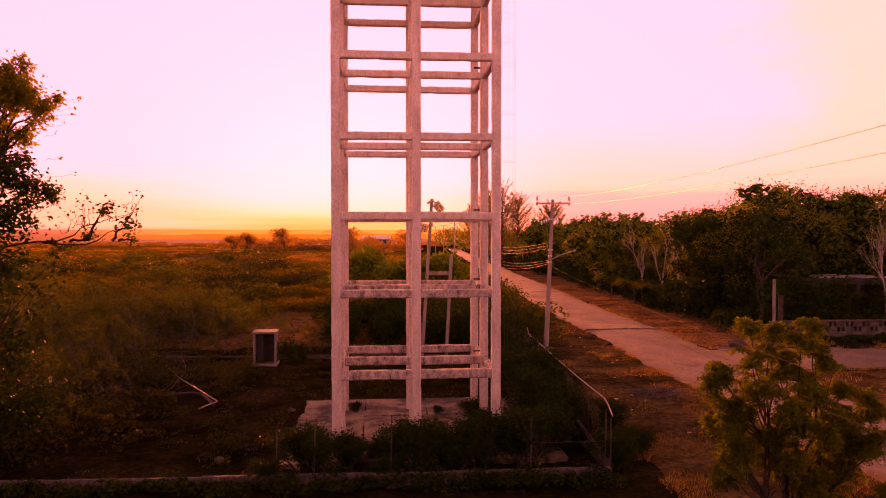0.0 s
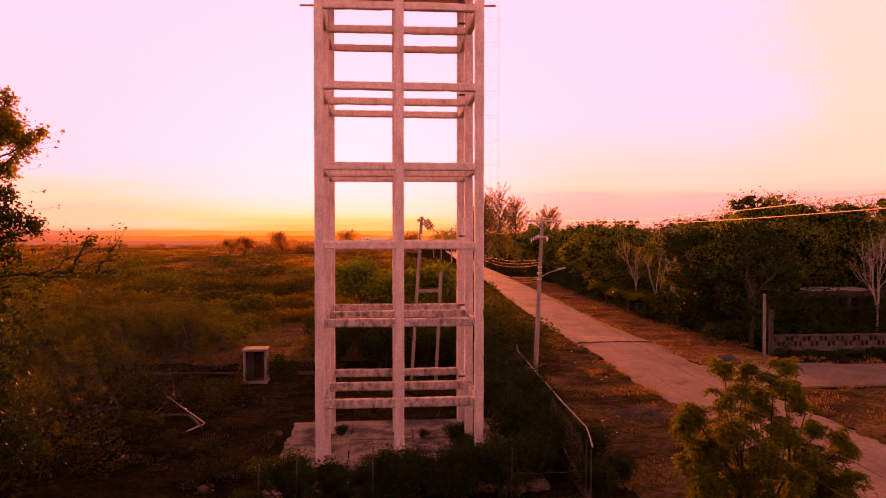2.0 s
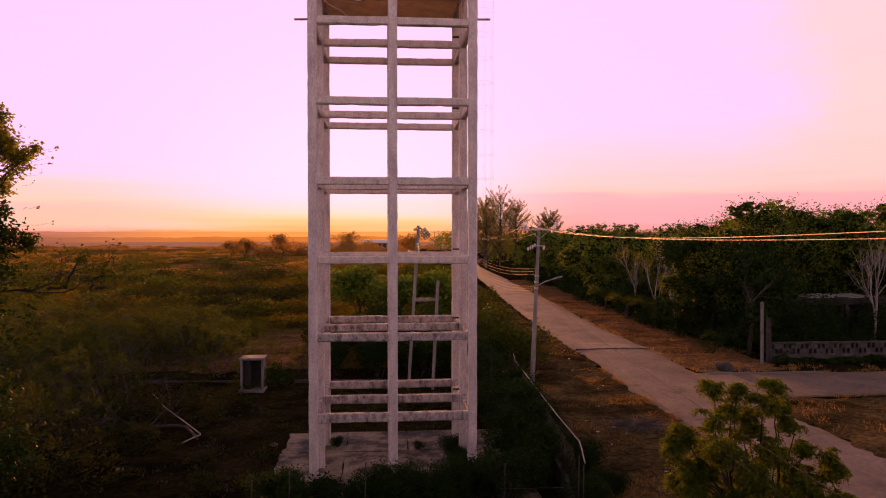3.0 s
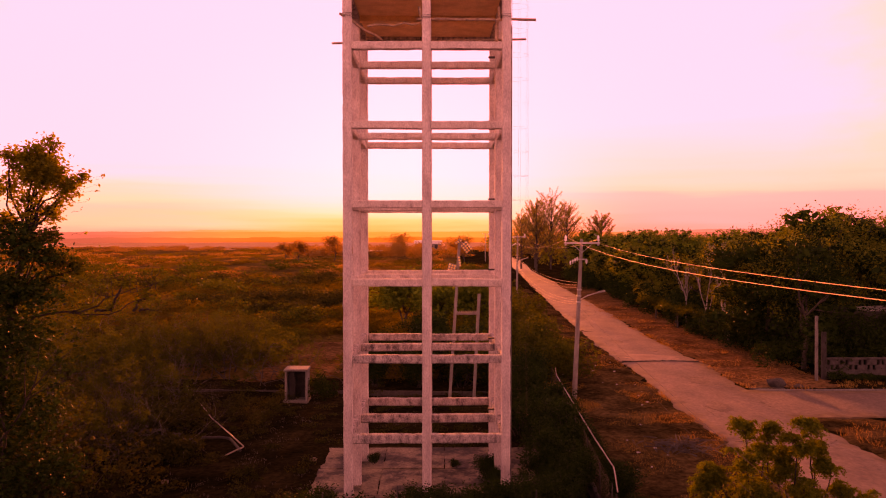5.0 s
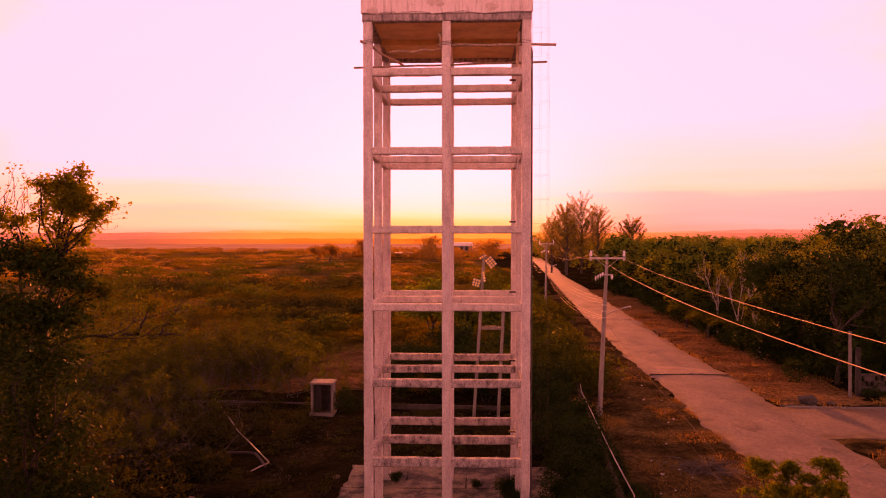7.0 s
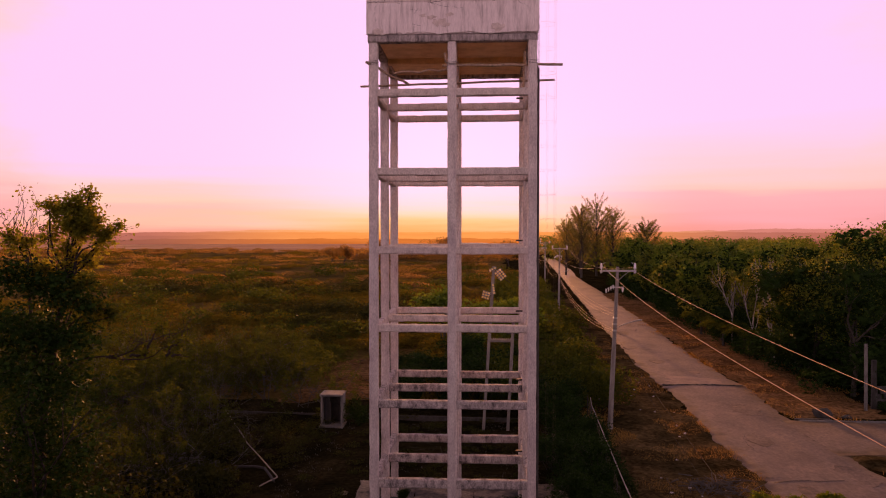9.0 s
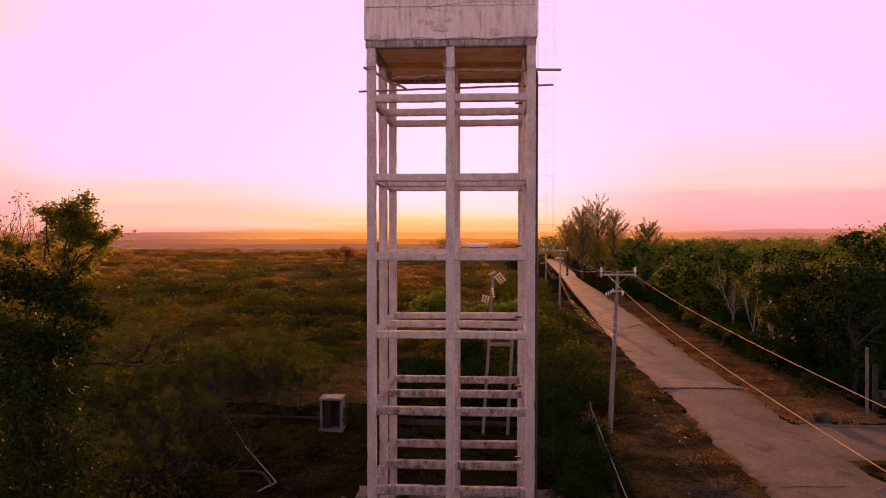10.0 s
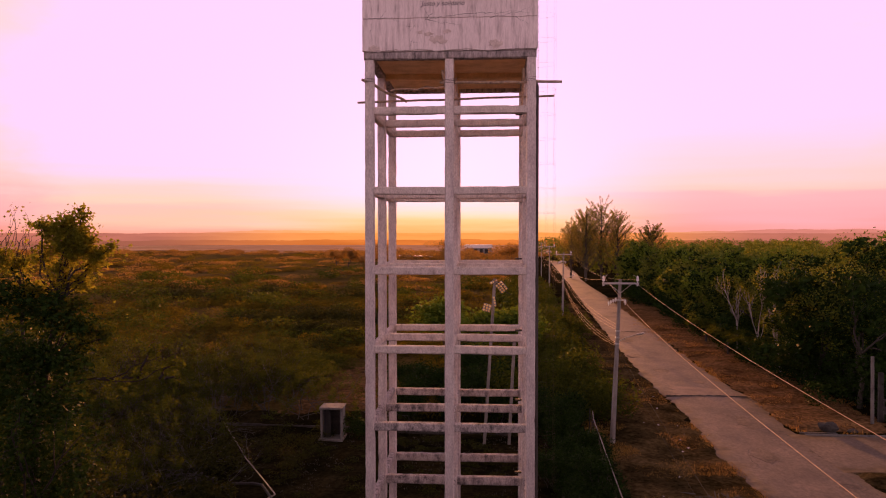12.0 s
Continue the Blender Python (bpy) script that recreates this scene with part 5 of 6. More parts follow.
# ---- roadside bits ----
def brush_pile():
    rng = np.random.default_rng(50)
    ob = thing("brush_pile", (12.3, 31.0, 0.0), "heap of grey dead branches on the verge", "brush")
    for i in range(130):
        c = rng.normal(0, 1, 3) * (0.75, 0.55, 0.10)
        d = rng.normal(0, 1, 3) * (1, 1, 0.18)
        d /= np.linalg.norm(d)
        l = rng.uniform(0.3, 1.1)
        k = rng.normal(0, 0.08, 3)
        pts = np.array([c - d * l / 2, c + k * 0.7, c + d * l / 2 + k])
        pts[:, 2] = np.maximum(pts[:, 2] + 0.15, 0.02)
        v, f = tube_arrays([(pts, np.array((0.028, 0.022, 0.012)) * rng.uniform(0.5, 1.2))], 5)
        link_mesh("branch", v, f, TWIG, ob)
    return ob


brush_pile()
for i in range(34):
    x, y = RNG.uniform(8.9, 14.4), RNG.uniform(24, 56)
    s = RNG.uniform(0.03, 0.075)
    bm = box_bm((-s, -s * 0.7, 0), (s, s * 0.7, s * 0.5), s * 0.2)
    for v in bm.verts:
        v.co += Vector(RNG.normal(0, s * 0.18, 3))
    ob = part("litter", bm, LITTER)
    ob.matrix_world = pose(x, y, max(0, float(ground_height(x, y))) + 0.06, 0, 0, RNG.uniform(0, 360))
    tagged(ob, "crumpled pale scrap of litter on the verge", "litter", "litter on the verge")
tagged(part("kerb", box_bm((20.9, 42.68, -0.1), (29, 42.80, 0.07), 0.02), WHITE), "low pale concrete kerb at the junction corner", "kerb", kind="structure")
tagged(part("drain_cover", box_bm((20.8, 43.05, -0.1), (22.9, 43.3, 0.05), 0.02), BLOCK), "broken concrete drain edge at the junction", "drain")

# ---- vegetation ----
def ellipsoid_fill(rng, n, centre, size, shell=0.55):
    """Points through a crown, thicker near its outside."""
    d = rng.normal(size=(n, 3))
    d /= np.linalg.norm(d, axis=1)[:, None]
    r = shell + (1 - shell) * rng.random((n, 1)) ** 0.7
    lump = 1 + 0.28 * np.array([noise.noise(Vector(v * 2.3) + Vector((centre[0], centre[1], 0))) for v in d])[:, None]
    return np.array(centre) + d * r * lump * np.array(size)


def wood_tree(seed, mat, h, n=470, leaf=(0.18, 0.09)):
    rng = np.random.default_rng(seed)
    blobs = [((rng.normal(0, 1.4), rng.normal(0, 1.4), rng.uniform(0.28, 0.90) * h), (rng.uniform(1.1, 2.0), rng.uniform(1.1, 2.0), rng.uniform(0.8, 1.4))) for k in range(17)]
    fill = np.concatenate([ellipsoid_fill(rng, n, c, s, 0.75) for c, s in blobs])
    fill[:, 2] = np.minimum(fill[:, 2], h + 0.4)
    ob = plant("wood_tree", rng, [((0, 0, -0.2), (rng.normal(0, 0.1), rng.normal(0, 0.1), 1), h * 0.5, 0.2)], 2, 900, (0.35, 0.35, 0.3), leaf, BARK, mat,
               "dense dark green broadleaf tree in the roadside wood", "tree", "trees of the roadside wood", spread=0.6, fill=fill)
    # big dark leaves inside the crown stand in for its inner shade
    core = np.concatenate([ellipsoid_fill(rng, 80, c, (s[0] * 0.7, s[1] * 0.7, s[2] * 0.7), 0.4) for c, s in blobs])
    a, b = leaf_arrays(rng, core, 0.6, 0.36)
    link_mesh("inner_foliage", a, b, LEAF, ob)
    return ob


def bare_tree(seed, h):
    rng = np.random.default_rng(seed)
    return plant("bare_tree", rng, [((0, 0, -0.2), (0.05, 0, 1), h * 0.52, 0.13)], 4, 500, (0.3, 0.3, 0.3), (0.16, 0.08), PALE_BARK, LEAF_GLOW,
                 "tall pale leafless tree among the green wood", "tree", "bare trees in the wood", spread=0.38, wander=0.1, lift=0.12, shrink=0.6, bare=0.5)


def place(model, at, s=1.0, turn=0.0, first=[False]):
    m = pose(at[0], at[1], at[2] if len(at) > 2 else 0, 0, 0, turn)
    ob = copy_thing(model, m @ Matrix.Diagonal((s, s, s, 1)))
    return ob


def drop(model):
    for o in (*model.children_recursive, model):
        bpy.data.objects.remove(o)


models = [wood_tree(100, LEAF_WOOD, 8.6), wood_tree(101, LEAF, 9.4), wood_tree(102, LEAF_LIGHT, 8.2), wood_tree(103, LEAF_WOOD, 7.4)]
far_models = [wood_tree(104, LEAF_WOOD, 8.6, 150, (0.42, 0.2)), wood_tree(105, LEAF_LIGHT, 8.8, 150, (0.42, 0.2))]
rng = np.random.default_rng(60)
spots = []
for y in np.arange(50, 150, 5.0):
    for k, x in enumerate((29.0, 34.5, 40.5)):
        if y < 62 and x > 28 and k < 3 and y < 58:
            continue
        if k == 2 and y > 95:
            continue
        edge = max(0, y - 50) * 0.03
        spots.append((x + edge + rng.normal(0, 1.0), y + rng.normal(0, 1.2), k))
for x, y in ((27.6, 50.0), (26.8, 55.0), (42.5, 60), (47, 58), (49, 52), (52, 62), (30.5, 60.5), (35.5, 62), (47.5, 66), (28.4, 52.8), (48, 51), (31.5, 61.0), (38.6, 60.8), (44.5, 61), (35, 60.6), (41.6, 60.6)):
    spots.append((x, y, 0))
for i, (x, y, k) in enumerate(spots):
    s = rng.uniform(0.88, 1.12) * (1.22 if x > 33 and y < 75 else 1.0)
    pick = models[rng.choice(4, p=(0.24, 0.22, 0.40, 0.14))] if y < 85 and k < 2 else far_models[rng.choice(2)]
    place(pick, (x, y, 0), s, rng.uniform(0, 360))
for mdl in models + far_models:
    drop(mdl)
bare = [bare_tree(120, 9.6), bare_tree(121, 8.6)]
for i, (x, y, s) in enumerate(((26.8, 61, 0.98), (28.3, 63, 0.85), (37, 49.6, 0.95), (26.9, 66.5, 0.8), (41, 49.6, 0.9), (27.0, 72, 0.8))):
    place(bare[i % 2], (x, y, 0), s, 67 * i)
for mdl in bare:
    drop(mdl)


def joined(name, rng, spots, mats_share, label, category, leaf, size, leaves):
    """A mass of scrub that nobody could count: many lumpy bushes in one mesh."""
    V, F, base = [], [], 0
    for x, y, s, h in spots:
        grain = 1 + max(0, y - 60) / 70 if leaf < 0.5 else 1.0
        n = int(leaves * min(2.0, max(0.5, s * s * 0.5)) / grain ** 1.5)
        parts = [ellipsoid_fill(rng, n // 3, (x + rng.normal(0, 0.4 * s), y + rng.normal(0, 0.4 * s), h * rng.uniform(0.35, 0.6)), (s * rng.uniform(0.5, 0.9), s * rng.uniform(0.5, 0.9), h * rng.uniform(0.35, 0.5)), 0.6) for _ in range(3)]
        c = np.concatenate(parts)
        c[:, 2] = np.maximum(c[:, 2], 0.02)
        v, f = leaf_arrays(rng, c, leaf * grain ** 0.8, leaf * 0.5 * grain ** 0.8)
        V.append(v)
        F.append(f + base)
        base += len(v)
    ob = link_mesh(name, np.concatenate(V), np.concatenate(F), mats_share)
    return tagged(ob, label, category, kind="stuff")


def field_spots(rng, n, y0, y1, keep, s0, s1, h0, h1):
    out = []
    while len(out) < n:
        y = y0 * (y1 / y0) ** rng.random()
        x = rng.uniform(-0.75, 0.28) * y * 1.0
        if not keep(x, y):
            continue
        k = noise.noise((x * 0.03, y * 0.03, 4.0)) + 0.5 * noise.noise((x * 0.09, y * 0.09, 9.0))
        if k < rng.normal(-0.12, 0.2):
            continue
        out.append((x, y, rng.uniform(s0, s1) * (1 + y * 0.004), rng.uniform(h0, h1)))
    return out


def off_road(x, y):
    return x < 14.0 + max(0, y - 34) * 0.028 - 5 and not (-15 < x < -3.5 and 45 < y < 66) and not (-18 < x < 9 and y < 46)


fr = np.random.default_rng(70)
joined("field_scrub", fr, field_spots(fr, 760, 47, 400, off_road, 1.2, 2.4, 0.9, 2.0), LEAF_OLIVE, "olive green thorn scrub covering the plain", "scrub", 0.15, 1, 640)
joined("field_scrub", fr, field_spots(fr, 300, 55, 400, off_road, 1.2, 2.2, 0.7, 1.5), LEAF_RUST, "rust brown dry scrub covering the plain", "scrub", 0.15, 1, 600)
joined("field_scrub", fr, [(x, y, s, h * 1.15) for x, y, s, h in field_spots(fr, 90, 60, 200, off_road, 1.6, 3.0, 1.6, 2.6)], LEAF_YOUNG, "fresh green bushes scattered over the plain", "scrub", 0.26, 1, 480)
mounds = [(-26 + fr.normal(0, 1.5) + 0.9 * k, 88 + fr.normal(0, 3), fr.uniform(1.8, 3.0), fr.uniform(1.8, 2.9)) for k in range(20)]
mounds += [(-14 + fr.normal(0, 2), 76 + fr.normal(0, 2), fr.uniform(1.6, 2.4), fr.uniform(1.8, 2.6)) for k in range(8)]
mounds += [(-60 + 2.2 * k + fr.normal(0, 2), 125 + fr.normal(0, 4), fr.uniform(2.0, 3.4), fr.uniform(1.6, 2.8)) for k in range(22)]
mounds += [(-17 + fr.normal(0, 1.4), 64 + fr.normal(0, 1.5), fr.uniform(1.5, 2.2), fr.uniform(1.6, 2.6)) for k in range(7)]
rise = [(-12.4 + fr.normal(0, 1.3), 56 + fr.normal(0, 2.6), fr.uniform(1.3, 1.9), fr.uniform(1.6, 2.5)) for k in range(16)] + [(fr.uniform(-30, -14), fr.uniform(44, 62), fr.uniform(1.2, 1.9), fr.uniform(1.8, 2.9)) for k in range(34)]
joined("field_scrub", fr, rise, LEAF_SCRUB, "green rounded scrub beyond the yard", "scrub", 0.13, 1, 1300)
joined("field_thicket", fr, mounds, LEAF_THORN, "dark rounded thickets standing in the pasture", "scrub", 0.19, 1, 900)
joined("field_scrub", fr, field_spots(fr, 300, 140, 400, off_road, 1.4, 2.6, 0.7, 1.4), LEAF_FAR, "distant scrub on the plain, tan haze in its colour", "scrub", 0.15, 1, 1000)
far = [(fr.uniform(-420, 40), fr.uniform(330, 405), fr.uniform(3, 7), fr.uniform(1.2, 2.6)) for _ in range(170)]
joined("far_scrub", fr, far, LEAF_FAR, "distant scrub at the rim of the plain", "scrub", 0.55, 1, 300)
far = [(34 + fr.uniform(-4, 160), fr.uniform(150, 420), fr.uniform(4, 6.5), fr.uniform(7, 10)) for _ in range(150)]
joined("far_woods", fr, far, LEAF_WOOD, "distant green woods along the road", "woods", 0.8, 1, 300)
far = [(fr.uniform(-45, 12), fr.uniform(255, 310), fr.uniform(3, 5), fr.uniform(4, 7.5)) for _ in range(24)]
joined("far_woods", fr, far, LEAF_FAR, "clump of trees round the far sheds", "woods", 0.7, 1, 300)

edge = [(26.9 + max(0, y - 50) * 0.03 + fr.normal(0, 0.7), y, fr.uniform(1.2, 2.0), fr.uniform(1.6, 3.8)) for y in np.arange(49.5, 150, 1.5)]
edge += [(29.5 + max(0, y - 50) * 0.03 + fr.normal(0, 1.0), y, fr.uniform(1.5, 2.3), fr.uniform(2.5, 5.0)) for y in np.arange(58, 130, 2.2)]
edge += [(fr.uniform(29, 46), fr.uniform(48.7, 50.0), fr.uniform(0.6, 1.1), fr.uniform(0.6, 2.4)) for _ in range(12)]
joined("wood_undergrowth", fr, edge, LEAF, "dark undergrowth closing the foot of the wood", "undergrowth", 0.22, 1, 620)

# added leaf mass behind the viewer, out of view, blocks low rear light
back = [(fr.uniform(-60, 70), fr.uniform(-26, -15), fr.uniform(3.5, 6.0), fr.uniform(15, 20)) for _ in range(110)]
joined("rear_wood", fr, back, LEAF, "unseen dense leaf mass added to block low rear light", "woods", 1.1, 1, 300)

# bushes between the yard and the road
hedge = []
for y in np.arange(44, 150, 2.6):
    hedge.append((8.5 + max(0, y - 44) * 0.04 + fr.normal(0, 0.7), y, fr.uniform(1.2, 2.0), fr.uniform(1.8, 3.6)))
    hedge.append((6.0 + max(0, y - 44) * 0.02 + fr.normal(0, 1.2), y + 1, fr.uniform(1.2, 2.2), fr.uniform(2.0, 4.2)))
hedge += [(fr.uniform(5.6, 8.3) + max(0, y - 44) * 0.045, y, fr.uniform(1.4, 2.1), fr.uniform(3.0, 4.6)) for y in np.arange(45, 84, 1.9)]
joined("roadside_bushes", fr, hedge, LEAF_YOUNG, "dark green bushes growing between yard and road", "bushes", 0.22, 1, 900)


def bush(seed, h, r, mat, leaf, n, label, group, density=1.0):
    rng = np.random.default_rng(seed)
    stems = [((rng.normal(0, r * 0.2), rng.normal(0, r * 0.2), -0.1), (rng.normal(0, 0.4), rng.normal(0, 0.4), 1), h * 0.5, 0.03) for _ in range(6)]
    fill = np.concatenate([ellipsoid_fill(rng, n // 8, (rng.normal(0, r * 0.4), rng.normal(0, r * 0.4), h * rng.uniform(0.3, 0.8)), (r * 0.5, r * 0.5, h * 0.24), 0.5) for _ in range(7)])
    return plant("bush", rng, stems, 2, n // 3, (0.16, 0.16, 0.16), leaf, BARK, mat, label, "bush", group, spread=0.5, lift=0.1, fill=fill, stem_name="stem", leaf_name="foliage")


bushes = [bush(200, 2.0, 0.9, LEAF, (0.11, 0.045), 5600, "bushy dark green shrub by the tower", "shrubs round the tower"),
          bush(201, 1.5, 0.8, LEAF, (0.12, 0.034), 5200, "feathery dark green shrub by the tower", "shrubs round the tower"),
          bush(202, 0.6, 0.4, LEAF, (0.12, 0.05), 1100, "small weed clump in a slab joint", "weeds on the slab")]
for i, (x, y, k, s) in enumerate(((-2.5, 22.3, 1, 0.95), (-1.9, 21.9, 1, 0.8), (-0.9, 22.2, 1, 0.6), (0.6, 22.2, 0, 0.75), (1.3, 21.8, 0, 0.85), (1.9, 22.4, 1, 1.0), (2.9, 22.0, 0, 0.82), (3.6, 22.5, 0, 0.8), (4.4, 22.1, 0, 0.84), (5.0, 22.8, 0, 0.8), (2.4, 21.6, 1, 0.8),
                                  (0.3, 21.3, 1, 0.55), (5.9, 23.5, 0, 0.8), (6.0, 27.0, 0, 0.95), (6.6, 28.6, 1, 1.15), (7.0, 30.5, 0, 1.1), (6.9, 33, 0, 1.0), (7.4, 36, 0, 1.1), (6.6, 38.5, 0, 1.2), (7.1, 41, 0, 1.3), (5.8, 24.9, 1, 0.8), (7.3, 21.6, 1, 0.7), (-3.3, 21.2, 1, 0.5),
                                  (7.6, 22.4, 0, 0.55), (5.2, 43, 0, 1.5), (3.2, 44, 1, 1.5), (0.6, 44.2, 0, 1.2), (-2.2, 44.4, 0, 1.2), (1.9, 47, 1, 1.9), (-1.0, 48.5, 1, 2.0), (-3.4, 52, 1, 1.7), (4.0, 50, 1, 2.1), (1.0, 54, 1, 2.2),
                                  (7.9, 24.2, 0, 0.7), (6.6, 25.2, 0, 0.85), (7.0, 26.4, 0, 0.8), (8.2, 27.0, 1, 0.7), (6.4, 29.6, 0, 0.95), (7.7, 29.0, 0, 0.75), (7.4, 32.0, 0, 0.8), (6.2, 31.6, 1, 1.1), (7.8, 34.6, 0, 0.8), (6.4, 35.0, 0, 1.0), (8.0, 37.4, 0, 0.75), (8.5, 22.9, 1, 0.6), (5.6, 26.0, 1, 0.9), (5.4, 33.4, 1, 1.0), (6.0, 40.4, 0, 1.2))):
    place(bushes[k], (x, y, 0), s * (1 + 0.1 * math.sin(i)), i * 47)
for i, (x, y, s) in enumerate(((-1.0, 28.9, 0.9), (2.3, 28.4, 0.7), (3.65, 26.9, 1.9), (3.8, 26.2, 1.5), (-1.0, 23.3, 1.2), (0.0, 23.2, 0.9))):
    place(bushes[1 if i < 4 else 2], (x, y, 0.06), s * (0.36 if i < 4 else 1.0), i * 71)
for mdl in bushes:
    drop(mdl)


foot = [(x, 20.6 - 0.019 * x + fr.normal(0, 0.15), fr.uniform(0.35, 0.7), fr.uniform(0.2, 0.55)) for x in np.arange(-12, 7.2, 0.45)]
joined("wall_weeds", fr, foot, LEAF, "dark weeds along the foot of the low wall", "weeds", 0.13, 1, 420)
yard = [(tr_x, tr_y, w, w * fr.uniform(0.25, 0.7)) for tr_x, tr_y, w in ((fr.uniform(-9.6, 6.6), fr.uniform(23.0, 42.0), fr.uniform(0.25, 0.6)) for _ in range(170)) if not (-3.2 < tr_x < 6.2 and 22.4 < tr_y < 31.3)]
yard += [(q[0], q[1], fr.uniform(0.5, 0.8), fr.uniform(0.4, 1.0)) for q in ((fr.uniform(-10.2, -6.8), fr.uniform(32.5, 41.5)) for _ in range(40)) if q[0] > -6.1 - (q[1] - 31) * 0.5]
joined("yard_weeds", fr, yard, LEAF_THORN, "low dull weeds scattered over the dark yard", "weeds", 0.10, 1, 300)
hut_side = [(-5.3, 40.6, 0.5, 1.7), (-5.0, 41.2, 0.6, 1.4), (-4.6, 40.9, 0.5, 1.1)]
joined("hut_creeper", fr, hut_side, LEAF, "dark creeper growing against the pump hut", "creeper", 0.14, 1, 900)

creeper = [(x + fr.normal(0, 0.3), 48.6 + fr.normal(0, 0.5), fr.uniform(0.9, 1.3), fr.uniform(3.6, 4.6)) for x in (27.6, 28.6, 29.6, 30.6, 31.4, 32.2, 33.0, 36.3, 37.2, 41.0, 42.2, 43.4)]
creeper += [(x + fr.normal(0, 0.2), 49.7 + fr.normal(0, 0.2), fr.uniform(0.7, 1.0), fr.uniform(2.0, 3.9)) for x in (29.3, 30.3, 31.2, 31.9, 33.0, 34.2, 35.4, 36.1, 37.9, 38.8, 40.2, 41.3, 42.4, 43.5)]
creeper += [(fr.uniform(28, 45), fr.uniform(49.6, 50.3), fr.uniform(0.8, 1.1), fr.uniform(3.9, 4.9)) for _ in range(17)]
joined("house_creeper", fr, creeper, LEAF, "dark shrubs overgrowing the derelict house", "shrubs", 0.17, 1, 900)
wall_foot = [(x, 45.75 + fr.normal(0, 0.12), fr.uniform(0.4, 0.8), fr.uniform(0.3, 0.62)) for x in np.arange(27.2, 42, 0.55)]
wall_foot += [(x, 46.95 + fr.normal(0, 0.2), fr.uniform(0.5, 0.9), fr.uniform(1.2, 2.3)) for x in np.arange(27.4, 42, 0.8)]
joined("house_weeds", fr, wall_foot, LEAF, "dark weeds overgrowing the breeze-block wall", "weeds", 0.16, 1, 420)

# thicket to the left of the yard
def thorn(seed, h, mat, n):
    rng = np.random.default_rng(seed)
    stems = [((rng.normal(0, 0.4), rng.normal(0, 0.4), -0.1), (rng.normal(0, 0.7), rng.normal(0, 0.7), 1), h * 0.5, 0.045) for _ in range(4)]
    return plant("thorn_bush", rng, stems, 3, n, (0.17, 0.17, 0.14), (0.115, 0.052), TWIG, mat, "tangled thorny shrub with grey twigs and sparse leaves", "bush", "thicket beside the yard",
                 spread=0.75, wander=0.22, lift=0.02, kids=(2, 3), sides=3, stem_name="stem", leaf_name="foliage")


thorns = [thorn(300, 4.2, LEAF_SCRUB, 3600), thorn(301, 3.8, LEAF_THORN, 3200), thorn(302, 4.4, LEAF_SCRUB, 3200)]
tr = np.random.default_rng(80)
i = 0
for y in np.arange(25, 47, 2.6):
    right = -9.2 - max(0, y - 30) * 0.36 - max(0, 28 - y) * 0.6
    for x in np.arange(right - 16, right + 0.1, 2.7):
        deep = (right - x) / 16
        place(thorns[tr.choice(3, p=(0.72, 0.20, 0.08))], (x + tr.normal(0, 0.6), y + tr.normal(0, 0.6), 0), tr.uniform(0.75, 1.05) * (0.72 + 0.45 * deep), tr.uniform(0, 360))
for x, y, s in ((-7.8, 45.5, 0.8), (-10, 47, 1.0), (-13, 49, 1.0), (-9.0, 44.6, 0.7), (-16.5, 50, 1.1), (-20, 52, 1.1), (-25, 50, 1.1), (-30, 48, 1.2), (-4.0, 45.0, 0.6), (-3.0, 46.5, 0.7), (-12, 46.6, 0.9), (-13.5, 50, 0.85), (-11.6, 49.2, 0.75), (-15, 47.5, 0.9), (-12.4, 53, 0.7), (-14.5, 54, 0.8), (-11.4, 56.5, 0.6), (-13.2, 58, 0.7)):
    place(thorns[tr.choice(3)], (x, y, 0), s, tr.uniform(0, 360))
for y in np.arange(48, 63, 3.6):
    for x in np.arange(-38, -14.5, 4.2):
        place(thorns[tr.choice(3, p=(0.55, 0.25, 0.2))], (x + tr.normal(0, 1.0), y + tr.normal(0, 0.9), 0), tr.uniform(0.6, 0.9), tr.uniform(0, 360))
for mdl in thorns:
    drop(mdl)


under = [(tr.uniform(-27, -9.6), tr.uniform(24.5, 47), tr.uniform(0.8, 1.6), tr.uniform(0.8, 2.4)) for _ in range(230)]
under = [(x + 0.6 - max(0, y - 29) * 0.42, y, s, h) for x, y, s, h in under] + [(tr.uniform(-19, -10.5), tr.uniform(22.6, 25.0), tr.uniform(0.9, 1.5), tr.uniform(2.0, 4.2)) for _ in range(34)]
under += [(-8.3 - 3.4 * k + tr.normal(0, 0.15), 31.4 + 6.4 * k + tr.normal(0, 0.2), 0.8, tr.uniform(1.2, 1.45)) for k in np.linspace(0.45, 1, 7)]
under += [(tr.uniform(-40, -14.5), tr.uniform(46, 66), tr.uniform(1.0, 1.9), tr.uniform(0.9, 2.2)) for _ in range(60)]
under += [(tr.uniform(-12.8, -9.2), tr.uniform(30.0, 31.5), tr.uniform(0.7, 1.0), tr.uniform(0.5, 0.95)) for _ in range(16)]
joined("thicket_undergrowth", tr, under, LEAF_THORN, "dark tangled undergrowth filling the thicket", "undergrowth", 0.16, 1, 430)


